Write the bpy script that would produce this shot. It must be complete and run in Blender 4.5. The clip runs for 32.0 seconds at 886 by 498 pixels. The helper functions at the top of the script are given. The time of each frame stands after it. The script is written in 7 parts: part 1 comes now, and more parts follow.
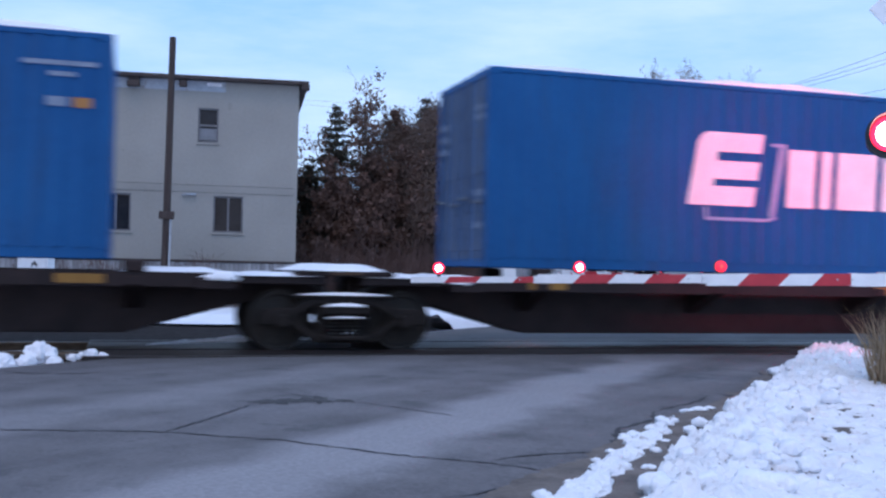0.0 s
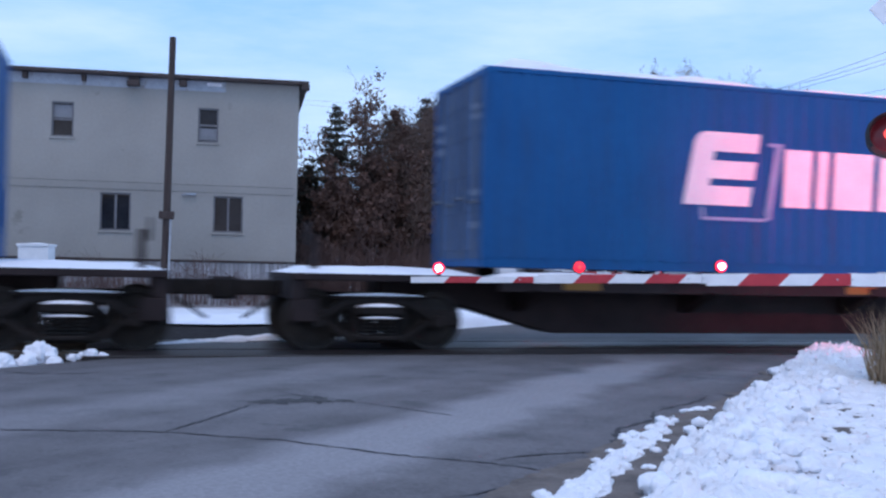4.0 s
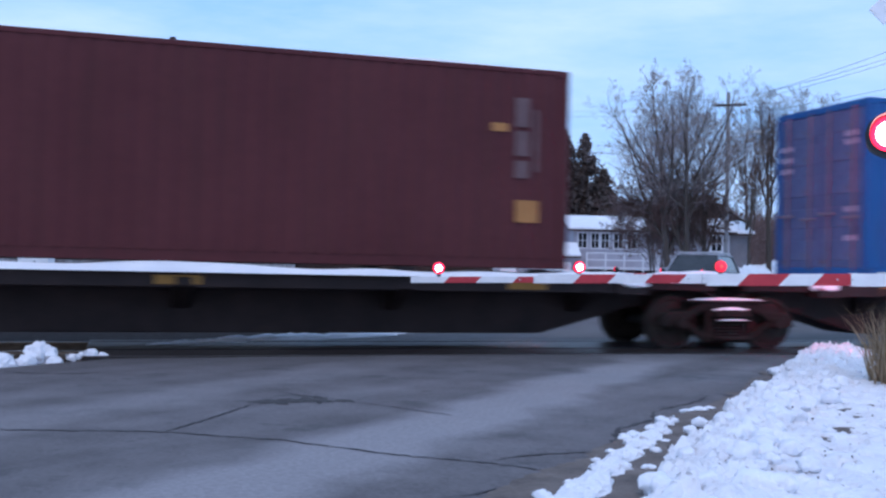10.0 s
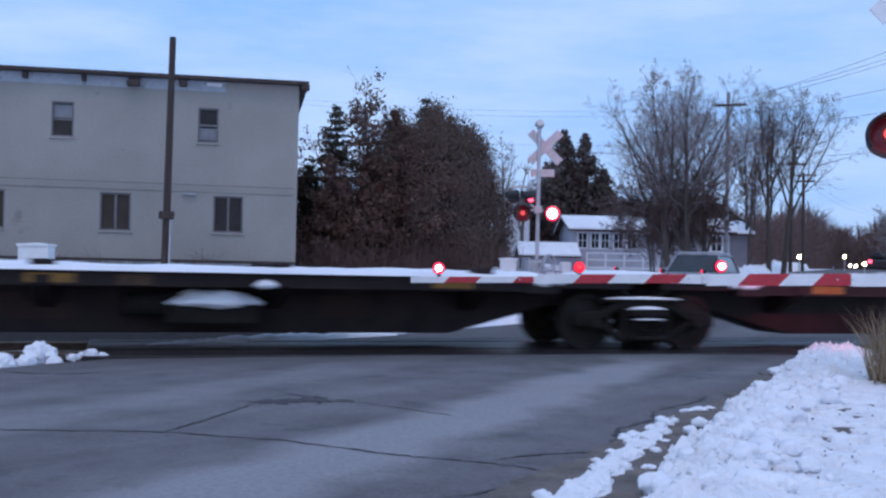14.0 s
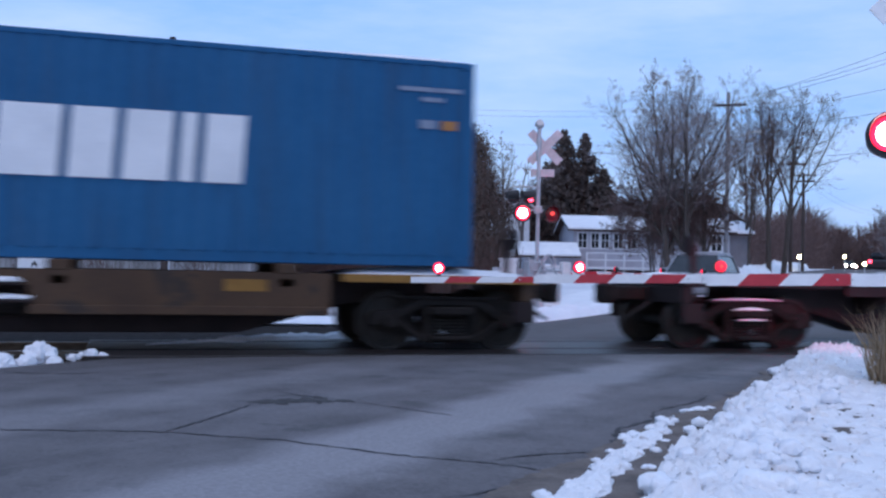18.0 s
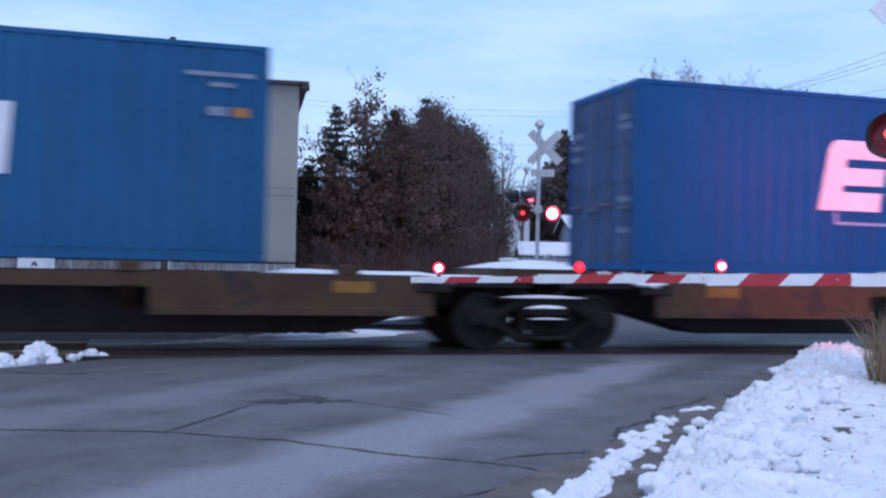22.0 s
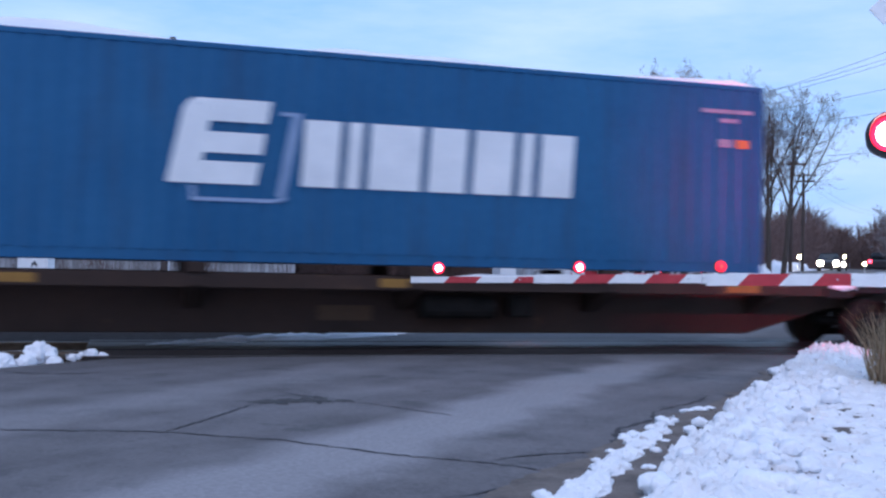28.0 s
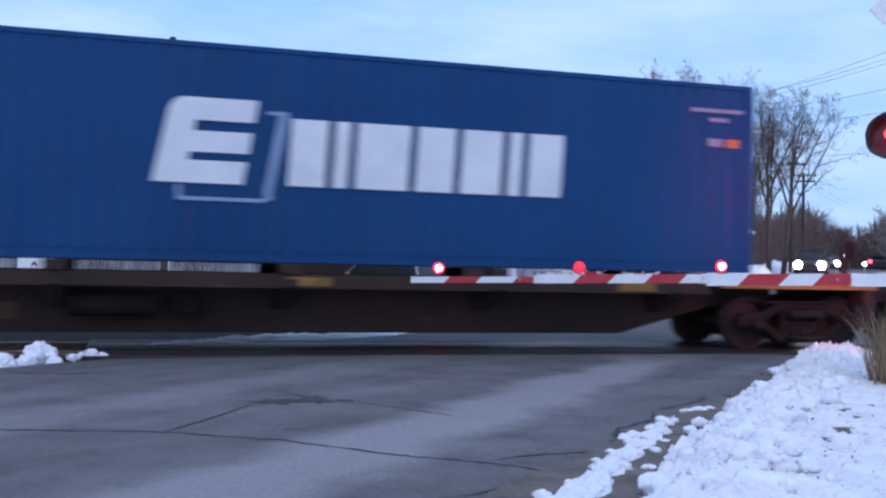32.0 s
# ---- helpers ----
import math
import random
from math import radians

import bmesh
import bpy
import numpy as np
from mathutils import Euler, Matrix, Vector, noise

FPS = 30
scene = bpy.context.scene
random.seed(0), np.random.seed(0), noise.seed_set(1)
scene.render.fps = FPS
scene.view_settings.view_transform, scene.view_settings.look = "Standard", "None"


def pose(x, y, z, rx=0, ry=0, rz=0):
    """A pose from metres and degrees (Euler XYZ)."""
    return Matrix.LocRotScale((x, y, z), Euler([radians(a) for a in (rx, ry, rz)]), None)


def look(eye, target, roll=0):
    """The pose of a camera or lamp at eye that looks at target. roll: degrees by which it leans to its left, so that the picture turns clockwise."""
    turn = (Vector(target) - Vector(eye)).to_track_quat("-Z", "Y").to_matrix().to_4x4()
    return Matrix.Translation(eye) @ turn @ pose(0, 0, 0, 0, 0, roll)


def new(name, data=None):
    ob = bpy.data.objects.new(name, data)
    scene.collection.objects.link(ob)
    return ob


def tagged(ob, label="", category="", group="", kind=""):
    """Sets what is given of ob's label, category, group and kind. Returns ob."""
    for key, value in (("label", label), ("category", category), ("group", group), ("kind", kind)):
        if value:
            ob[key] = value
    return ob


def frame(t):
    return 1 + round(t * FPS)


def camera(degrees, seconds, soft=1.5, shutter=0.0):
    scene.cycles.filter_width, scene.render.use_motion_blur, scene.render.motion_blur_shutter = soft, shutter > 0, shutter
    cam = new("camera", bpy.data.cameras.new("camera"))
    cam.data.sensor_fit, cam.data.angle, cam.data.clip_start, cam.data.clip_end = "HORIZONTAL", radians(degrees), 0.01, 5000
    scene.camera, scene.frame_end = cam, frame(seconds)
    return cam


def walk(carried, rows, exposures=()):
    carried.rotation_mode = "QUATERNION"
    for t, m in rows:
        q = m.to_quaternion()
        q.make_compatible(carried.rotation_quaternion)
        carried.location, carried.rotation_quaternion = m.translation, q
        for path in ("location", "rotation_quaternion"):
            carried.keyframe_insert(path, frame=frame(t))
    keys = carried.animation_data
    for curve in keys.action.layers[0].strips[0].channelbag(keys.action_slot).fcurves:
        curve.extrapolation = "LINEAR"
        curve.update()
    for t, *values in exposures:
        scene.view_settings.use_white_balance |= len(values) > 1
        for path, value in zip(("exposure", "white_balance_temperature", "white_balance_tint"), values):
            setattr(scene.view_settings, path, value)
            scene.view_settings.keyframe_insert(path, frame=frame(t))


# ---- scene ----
import itertools
from mathutils import Quaternion

# ---------------------------------------------------------------- camera
YAW, TILT, EYE = 0.2968, 0.0195, (0.0, 0.0, 1.17)
cam = camera(46.47, 32.0, soft=2.4, shutter=0.34)
AIM = (math.sin(YAW) * math.cos(TILT), math.cos(YAW) * math.cos(TILT), EYE[2] + math.sin(TILT))
walk(cam, [(0.0, look(EYE, AIM, 1.2)), (32.0, look(EYE, AIM, 1.2))],
     [(0.0, 0.12, 6950, 14), (3.5, 0.1, 6950, 14), (6.0, 0.0, 6800, 14), (9.0, 0.05, 6800, 14), (10.5, 0.12, 6800, 14), (12.0, -0.17, 6850, 15), (18.1, -0.14, 6850, 15), (18.9, 0.05, 6900, 15), (32.0, 0.05, 6900, 15)])

# ---------------------------------------------------------------- sky and light
world = bpy.data.worlds.new("dusk_sky")
scene.world = world
world.use_nodes = True
wn, wl = world.node_tree.nodes, world.node_tree.links
wn.clear()
w_out = wn.new("ShaderNodeOutputWorld")
w_bg = wn.new("ShaderNodeBackground")
w_sky = wn.new("ShaderNodeTexSky")
w_sky.sky_type, w_sky.sun_disc = "NISHITA", False
w_sky.sun_elevation, w_sky.sun_rotation = radians(9), radians(200)
w_sky.air_density, w_sky.dust_density, w_sky.ozone_density = 1.0, 1.5, 2.0
w_co = wn.new("ShaderNodeTexCoord")
w_map = wn.new("ShaderNodeMapping")
w_map.inputs["Scale"].default_value = (1.2, 1.2, 5.5)
w_map.inputs["Rotation"].default_value = (0.12, 0.05, 0.4)
w_noise = wn.new("ShaderNodeTexNoise")
w_noise.inputs["Scale"].default_value = 3.0
w_noise.inputs["Detail"].default_value = 9.0
w_noise.inputs["Roughness"].default_value = 0.6
w_ramp = wn.new("ShaderNodeValToRGB")
w_ramp.color_ramp.elements[0].position, w_ramp.color_ramp.elements[0].color = 0.32, (2.55, 5.3, 10.5, 1)
w_ramp.color_ramp.elements[1].position, w_ramp.color_ramp.elements[1].color = 0.72, (4.85, 7.05, 10.9, 1)
w_mix = wn.new("ShaderNodeMixRGB")
w_mix.inputs[0].default_value = 0.85
wl.new(w_co.outputs["Generated"], w_map.inputs["Vector"])
wl.new(w_map.outputs["Vector"], w_noise.inputs["Vector"])
wl.new(w_noise.outputs["Fac"], w_ramp.inputs["Fac"])
wl.new(w_sky.outputs["Color"], w_mix.inputs[1])
wl.new(w_ramp.outputs["Color"], w_mix.inputs[2])
wl.new(w_mix.outputs["Color"], w_bg.inputs["Color"])
w_bg.inputs["Strength"].default_value = 0.126
wl.new(w_bg.outputs["Background"], w_out.inputs["Surface"])

sun_data = bpy.data.lights.new("sun", "SUN")
sun_data.energy, sun_data.angle, sun_data.color = 0.65, radians(25), (1.0, 0.80, 0.74)
sun = new("sun", sun_data)
sun.matrix_world = look((0, 0, 60), (12, 30, 0))


# ---------------------------------------------------------------- materials
def material(name, a, b, rough=0.7, metal=0.0, scale=3.0, fine=40.0, bump=0.15, spots=None, spot_at=0.62, spot_scale=1.2, vary=0.0, stretch=(1, 1, 1)):
    """Two colours mixed by a coarse and a fine noise, optional spots of a third colour, fine relief."""
    m = bpy.data.materials.new(name)
    m.use_nodes = True
    n, l = m.node_tree.nodes, m.node_tree.links
    p = n["Principled BSDF"]
    co = n.new("ShaderNodeTexCoord")
    mp = n.new("ShaderNodeMapping")
    mp.inputs["Scale"].default_value = stretch
    l.new(co.outputs["Object"], mp.inputs["Vector"])
    big, small = n.new("ShaderNodeTexNoise"), n.new("ShaderNodeTexNoise")
    big.inputs["Scale"].default_value, small.inputs["Scale"].default_value = scale, fine
    big.inputs["Detail"].default_value, small.inputs["Detail"].default_value = 5.0, 4.0
    l.new(mp.outputs["Vector"], big.inputs["Vector"])
    l.new(mp.outputs["Vector"], small.inputs["Vector"])
    add = n.new("ShaderNodeMath")
    add.operation = "MULTIPLY_ADD"
    add.inputs[1].default_value = 0.4
    l.new(small.outputs["Fac"], add.inputs[0])
    l.new(big.outputs["Fac"], add.inputs[2])
    ramp = n.new("ShaderNodeMapRange")
    ramp.inputs["From Min"].default_value, ramp.inputs["From Max"].default_value = 0.45, 0.95
    l.new(add.outputs[0], ramp.inputs["Value"])
    mix = n.new("ShaderNodeMixRGB")
    mix.inputs[1].default_value, mix.inputs[2].default_value = (*a, 1), (*b, 1)
    l.new(ramp.outputs["Result"], mix.inputs[0])
    last = mix
    if spots:
        sn = n.new("ShaderNodeTexNoise")
        sn.inputs["Scale"].default_value, sn.inputs["Detail"].default_value = spot_scale, 7.0
        sn.inputs["Roughness"].default_value = 0.65
        l.new(mp.outputs["Vector"], sn.inputs["Vector"])
        st = n.new("ShaderNodeMapRange")
        st.inputs["From Min"].default_value, st.inputs["From Max"].default_value = spot_at, spot_at + 0.06
        l.new(sn.outputs["Fac"], st.inputs["Value"])
        sm = n.new("ShaderNodeMixRGB")
        sm.inputs[2].default_value = (*spots, 1)
        l.new(st.outputs["Result"], sm.inputs[0])
        l.new(last.outputs[0], sm.inputs[1])
        last = sm
    if vary:
        oi = n.new("ShaderNodeObjectInfo")
        hv = n.new("ShaderNodeHueSaturation")
        rg = n.new("ShaderNodeMapRange")
        rg.inputs["To Min"].default_value, rg.inputs["To Max"].default_value = 1 - vary, 1 + vary
        l.new(oi.outputs["Random"], rg.inputs["Value"])
        l.new(rg.outputs["Result"], hv.inputs["Value"])
        l.new(last.outputs[0], hv.inputs["Color"])
        last = hv
    l.new(last.outputs[0], p.inputs["Base Color"])
    p.inputs["Roughness"].default_value, p.inputs["Metallic"].default_value = rough, metal
    if bump:
        bp = n.new("ShaderNodeBump")
        bp.inputs["Strength"].default_value, bp.inputs["Distance"].default_value = bump, 0.02
        l.new(add.outputs[0], bp.inputs["Height"])
        l.new(bp.outputs["Normal"], p.inputs["Normal"])
    return m


def glow(name, color, strength):
    m = bpy.data.materials.new(name)
    m.use_nodes = True
    p = m.node_tree.nodes["Principled BSDF"]
    p.inputs["Base Color"].default_value = (*color, 1)
    p.inputs["Emission Color"].default_value = (*color, 1)
    p.inputs["Emission Strength"].default_value = strength
    return m


def leaf_material(name, a, b):
    """Foliage whose tone varies from clump to clump."""
    m = bpy.data.materials.new(name)
    m.use_nodes = True
    n, l = m.node_tree.nodes, m.node_tree.links
    p = n["Principled BSDF"]
    g = n.new("ShaderNodeNewGeometry")
    mix = n.new("ShaderNodeMixRGB")
    mix.inputs[1].default_value, mix.inputs[2].default_value = (*a, 1), (*b, 1)
    l.new(g.outputs["Random Per Island"], mix.inputs[0])
    l.new(mix.outputs[0], p.inputs["Base Color"])
    p.inputs["Roughness"].default_value = 0.85
    return m


M = {}
M["snow"] = material("snow", (0.78, 0.80, 0.86), (0.90, 0.91, 0.94), 0.8, 0, 2.0, 18.0, 0.6)
M["dirty_snow"] = material("dirty_snow", (0.76, 0.76, 0.80), (0.94, 0.94, 0.96), 0.8, 0, 2.6, 22.0, 1.0, (0.42, 0.36, 0.35), 0.635, 6.0)
M["field"] = material("snowy_field", (0.62, 0.64, 0.70), (0.84, 0.86, 0.90), 0.9, 0, 0.3, 5.0, 0.4, (0.22, 0.17, 0.12), 0.58, 0.25)
M["dirt"] = material("gravel_verge", (0.085, 0.068, 0.060), (0.21, 0.172, 0.152), 0.95, 0, 3.5, 40.0, 1.0, (0.45, 0.45, 0.5), 0.66, 5.0)
M["crack"] = material("tar_crack", (0.035, 0.033, 0.036), (0.07, 0.066, 0.07), 0.9, 0, 5, 60, 0.4)
M["panel"] = material("worn_rubber_panel", (0.016, 0.013, 0.013), (0.034, 0.029, 0.029), 0.42, 0, 4, 50, 0.2, (0.07, 0.065, 0.065), 0.66, 1.5)
M["panel"].node_tree.nodes["Principled BSDF"].inputs["Specular IOR Level"].default_value = 0.3
M["patch"] = material("broken_asphalt", (0.035, 0.033, 0.035), (0.08, 0.075, 0.075), 0.95, 0, 6, 60, 0.8)
M["ballast"] = material("ballast", (0.014, 0.012, 0.012), (0.045, 0.041, 0.042), 0.95, 0, 8.0, 45.0, 1.0, (0.5, 0.52, 0.6), 0.76, 1.6)
M["ballast"].node_tree.nodes["Principled BSDF"].inputs["Specular IOR Level"].default_value = 0.1
for k in ("snow", "dirty_snow"):
    M[k].node_tree.nodes["Bump"].inputs["Distance"].default_value = 0.07
M["rail"] = material("rail_steel", (0.10, 0.075, 0.06), (0.20, 0.15, 0.12), 0.5, 0.8, 6, 60, 0.2)
M["railtop"] = material("worn_rail_head", (0.35, 0.34, 0.34), (0.5, 0.5, 0.5), 0.25, 1.0, 6, 60, 0.05)
M["tie"] = material("creosoted_tie", (0.035, 0.028, 0.022), (0.09, 0.07, 0.055), 0.9, 0, 3, 30, 0.6, stretch=(3, 1, 1))
M["steel_black"] = material("grimy_black_steel", (0.012, 0.0075, 0.0085), (0.032, 0.020, 0.020), 0.65, 0.0, 2.0, 25, 0.3, (0.055, 0.028, 0.02), 0.64, 1.3)
M["truck_steel"] = material("grimy_cast_steel", (0.007, 0.006, 0.0055), (0.022, 0.017, 0.016), 0.85, 0.0, 4.0, 30, 0.4)
for k in ("steel_black", "truck_steel"):
    M[k].node_tree.nodes["Principled BSDF"].inputs["Specular IOR Level"].default_value = 0.25
M["car_brown"] = material("weathered_brown_paint", (0.048, 0.024, 0.013), (0.095, 0.047, 0.022), 0.75, 0.0, 1.5, 20, 0.25, (0.035, 0.022, 0.016), 0.56, 1.5)
M["car_rust"] = material("rusty_girder_paint", (0.022, 0.011, 0.009), (0.050, 0.024, 0.017), 0.85, 0.0, 1.2, 20, 0.3, (0.075, 0.037, 0.021), 0.62, 1.4)
M["car_yellow"] = material("safety_yellow_paint", (0.22, 0.10, 0.015), (0.34, 0.165, 0.03), 0.65, 0, 3, 20, 0.2, (0.10, 0.05, 0.02), 0.58, 2)
M["wheel"] = material("wheel_steel", (0.014, 0.012, 0.011), (0.04, 0.032, 0.028), 0.75, 0.2, 5, 30, 0.2)
M["white_mark"] = material("white_lettering_paint", (0.66, 0.68, 0.72), (0.80, 0.81, 0.84), 0.6, 0, 2, 30, 0.05, (0.35, 0.38, 0.45), 0.68, 3)
M["pale_line"] = material("pale_blue_outline_paint", (0.20, 0.30, 0.48), (0.28, 0.38, 0.55), 0.6, 0, 2, 30, 0.05)
M["grey_mark"] = material("faded_marking_paint", (0.15, 0.20, 0.29), (0.26, 0.31, 0.40), 0.7, 0, 3, 30, 0.05)
M["worn_mark"] = material("worn_pale_paint", (0.13, 0.14, 0.19), (0.24, 0.25, 0.31), 0.7, 0, 2.5, 30, 0.05, (0.06, 0.06, 0.10), 0.56, 2.5)
M["dull_mark"] = material("worn_rosy_paint", (0.10, 0.055, 0.06), (0.165, 0.10, 0.105), 0.7, 0, 2.5, 30, 0.05, (0.08, 0.03, 0.03), 0.56, 2.5)
M["orange_mark"] = material("orange_sticker", (0.36, 0.15, 0.04), (0.46, 0.20, 0.06), 0.6, 0, 3, 30, 0.05)
M["rod"] = material("painted_lock_rod", (0.06, 0.08, 0.12), (0.12, 0.145, 0.19), 0.6, 0, 3, 30, 0.1)
M["galv"] = material("galvanised_pole", (0.40, 0.41, 0.43), (0.56, 0.57, 0.60), 0.45, 0.5, 5, 40, 0.1)
M["white_paint"] = material("white_enamel", (0.66, 0.67, 0.68), (0.80, 0.80, 0.80), 0.5, 0, 4, 40, 0.08, (0.4, 0.38, 0.36), 0.7, 4)
M["arm_white"] = material("reflective_white", (0.70, 0.70, 0.72), (0.84, 0.84, 0.85), 0.4, 0, 6, 50, 0.04)
M["arm_red"] = material("reflective_red", (0.42, 0.015, 0.03), (0.55, 0.03, 0.045), 0.4, 0, 6, 50, 0.04)
M["black_paint"] = material("black_signal_enamel", (0.012, 0.012, 0.014), (0.03, 0.03, 0.032), 0.5, 0, 5, 40, 0.1)
M["lens_dark"] = material("dark_red_lens", (0.16, 0.006, 0.012), (0.26, 0.012, 0.02), 0.2, 0, 10, 60, 0.1)
M["lamp_core"] = glow("lit_lamp_core", (1.0, 0.55, 0.58), 14.0)
M["lamp_lit"] = glow("lit_red_lens", (1.0, 0.02, 0.07), 3.0)
M["lamp_back"] = glow("lit_red_lens_to_the_track", (1.0, 0.02, 0.10), 1550.0)
M["lamp_ember"] = glow("fading_red_lens", (1.0, 0.06, 0.05), 1.6)
M["lamp_small"] = glow("lit_red_marker", (1.0, 0.06, 0.12), 7.0)
M["lamp_dim"] = glow("dim_red_marker", (1.0, 0.02, 0.05), 1.2)
M["head"] = glow("lit_headlamp", (1.0, 0.86, 0.70), 160.0)
M["street"] = glow("lit_street_lamp", (1.0, 0.85, 0.45), 25.0)
M["tail"] = glow("lit_tail_lamp", (1.0, 0.04, 0.08), 8.0)
M["siding"] = material("beige_siding", (0.27, 0.258, 0.238), (0.345, 0.33, 0.305), 0.8, 0, 0.5, 12, 0.15, (0.22, 0.21, 0.19), 0.64, 0.7)
M["fascia"] = material("brown_fascia", (0.035, 0.024, 0.024), (0.07, 0.05, 0.046), 0.8, 0, 3, 30, 0.2)
M["peel"] = material("peeling_white_trim", (0.28, 0.31, 0.36), (0.46, 0.50, 0.56), 0.8, 0, 2.5, 20, 0.2, (0.24, 0.22, 0.21), 0.55, 2.5)
M["board"] = material("grey_boards", (0.22, 0.22, 0.23), (0.42, 0.42, 0.44), 0.9, 0, 2, 30, 0.3, vary=0.25, stretch=(4, 4, 0.6))
M["glass"] = material("dark_window_glass", (0.012, 0.013, 0.017), (0.03, 0.032, 0.038), 0.08, 0, 1.5, 10, 0.0)
M["glass"].node_tree.nodes["Principled BSDF"].inputs["Specular IOR Level"].default_value = 0.18
M["car_glass"] = material("tinted_car_glass", (0.015, 0.017, 0.02), (0.03, 0.033, 0.037), 0.1, 0, 1.5, 10, 0.0)
M["blind"] = material("pale_window_blind", (0.17, 0.18, 0.20), (0.25, 0.26, 0.28), 0.8, 0, 2, 30, 0.1)
M["frame"] = material("window_frame_paint", (0.10, 0.10, 0.11), (0.17, 0.17, 0.18), 0.6, 0, 5, 40, 0.1)
M["house_white"] = material("white_clapboard", (0.62, 0.64, 0.68), (0.74, 0.76, 0.79), 0.7, 0, 1, 15, 0.1)
M["house_grey"] = material("grey_clapboard", (0.30, 0.33, 0.40), (0.40, 0.43, 0.50), 0.7, 0, 1, 15, 0.1)
M["house_lilac"] = material("lilac_grey_clapboard", (0.36, 0.36, 0.42), (0.46, 0.46, 0.52), 0.7, 0, 1, 15, 0.1)
M["house_dull"] = material("dull_mauve_siding", (0.17, 0.165, 0.19), (0.25, 0.24, 0.265), 0.75, 0, 1, 15, 0.1)
M["roof_dark"] = material("dark_shingles", (0.05, 0.035, 0.032), (0.10, 0.075, 0.07), 0.9, 0, 2, 20, 0.3)
M["pole_wood"] = material("weathered_pole_wood", (0.034, 0.023, 0.021), (0.075, 0.052, 0.045), 0.9, 0, 3, 40, 0.4, stretch=(4, 4, 0.5))
M["bark_grey"] = material("grey_bark", (0.08, 0.068, 0.065), (0.16, 0.145, 0.14), 0.9, 0, 3, 25, 0.4, stretch=(2, 2, 0.5))
M["bark_dark"] = material("dark_bark", (0.045, 0.035, 0.03), (0.10, 0.08, 0.07), 0.9, 0, 3, 25, 0.4, stretch=(2, 2, 0.5))
M["twig"] = material("grey_twigs", (0.19, 0.16, 0.165), (0.29, 0.25, 0.255), 0.9, 0, 2, 20, 0)
M["twig_brown"] = material("brown_twigs", (0.095, 0.055, 0.05), (0.16, 0.102, 0.092), 0.9, 0, 2, 20, 0)
M["oak_leaf"] = leaf_material("dead_oak_leaves", (0.10, 0.055, 0.045), (0.145, 0.085, 0.068))
M["spruce"] = leaf_material("spruce_needles", (0.034, 0.036, 0.030), (0.068, 0.066, 0.054))
# red lamp light and haze are mixed into the distant needle colour
M["far_spruce"] = leaf_material("red_hazed_spruce_needles", (0.075, 0.055, 0.050), (0.115, 0.085, 0.076))
M["cedar"] = leaf_material("bronzed_cedar", (0.085, 0.055, 0.045), (0.112, 0.074, 0.060))
M["grass"] = leaf_material("dry_grass", (0.20, 0.13, 0.075), (0.46, 0.34, 0.22))
M["wire"] = material("wire", (0.03, 0.03, 0.035), (0.06, 0.06, 0.065), 0.6, 0.3, 4, 20, 0)
M["rubber"] = material("tyre_rubber", (0.012, 0.012, 0.013), (0.03, 0.03, 0.03), 0.9, 0, 8, 40, 0.2)
M["rim"] = material("alloy_rim", (0.25, 0.25, 0.27), (0.4, 0.4, 0.42), 0.35, 0.8, 6, 40, 0.05)
M["car_grey"] = material("grey_blue_car_paint", (0.22, 0.245, 0.27), (0.29, 0.31, 0.34), 0.35, 0.3, 1, 20, 0.02)
M["car_dark"] = material("dark_car_paint", (0.02, 0.02, 0.025), (0.045, 0.045, 0.05), 0.3, 0.3, 1, 20, 0.02)
BLUES = {
    "blue": ((0.003, 0.074, 0.225), (0.006, 0.102, 0.28)),
    "deep": ((0.002, 0.047, 0.15), (0.005, 0.066, 0.195)),
    "teal": ((0.007, 0.088, 0.21), (0.016, 0.118, 0.26)),
    "navy": ((0.012, 0.032, 0.125), (0.022, 0.048, 0.165)),
    "red": ((0.080, 0.019, 0.023), (0.112, 0.030, 0.034)),
}
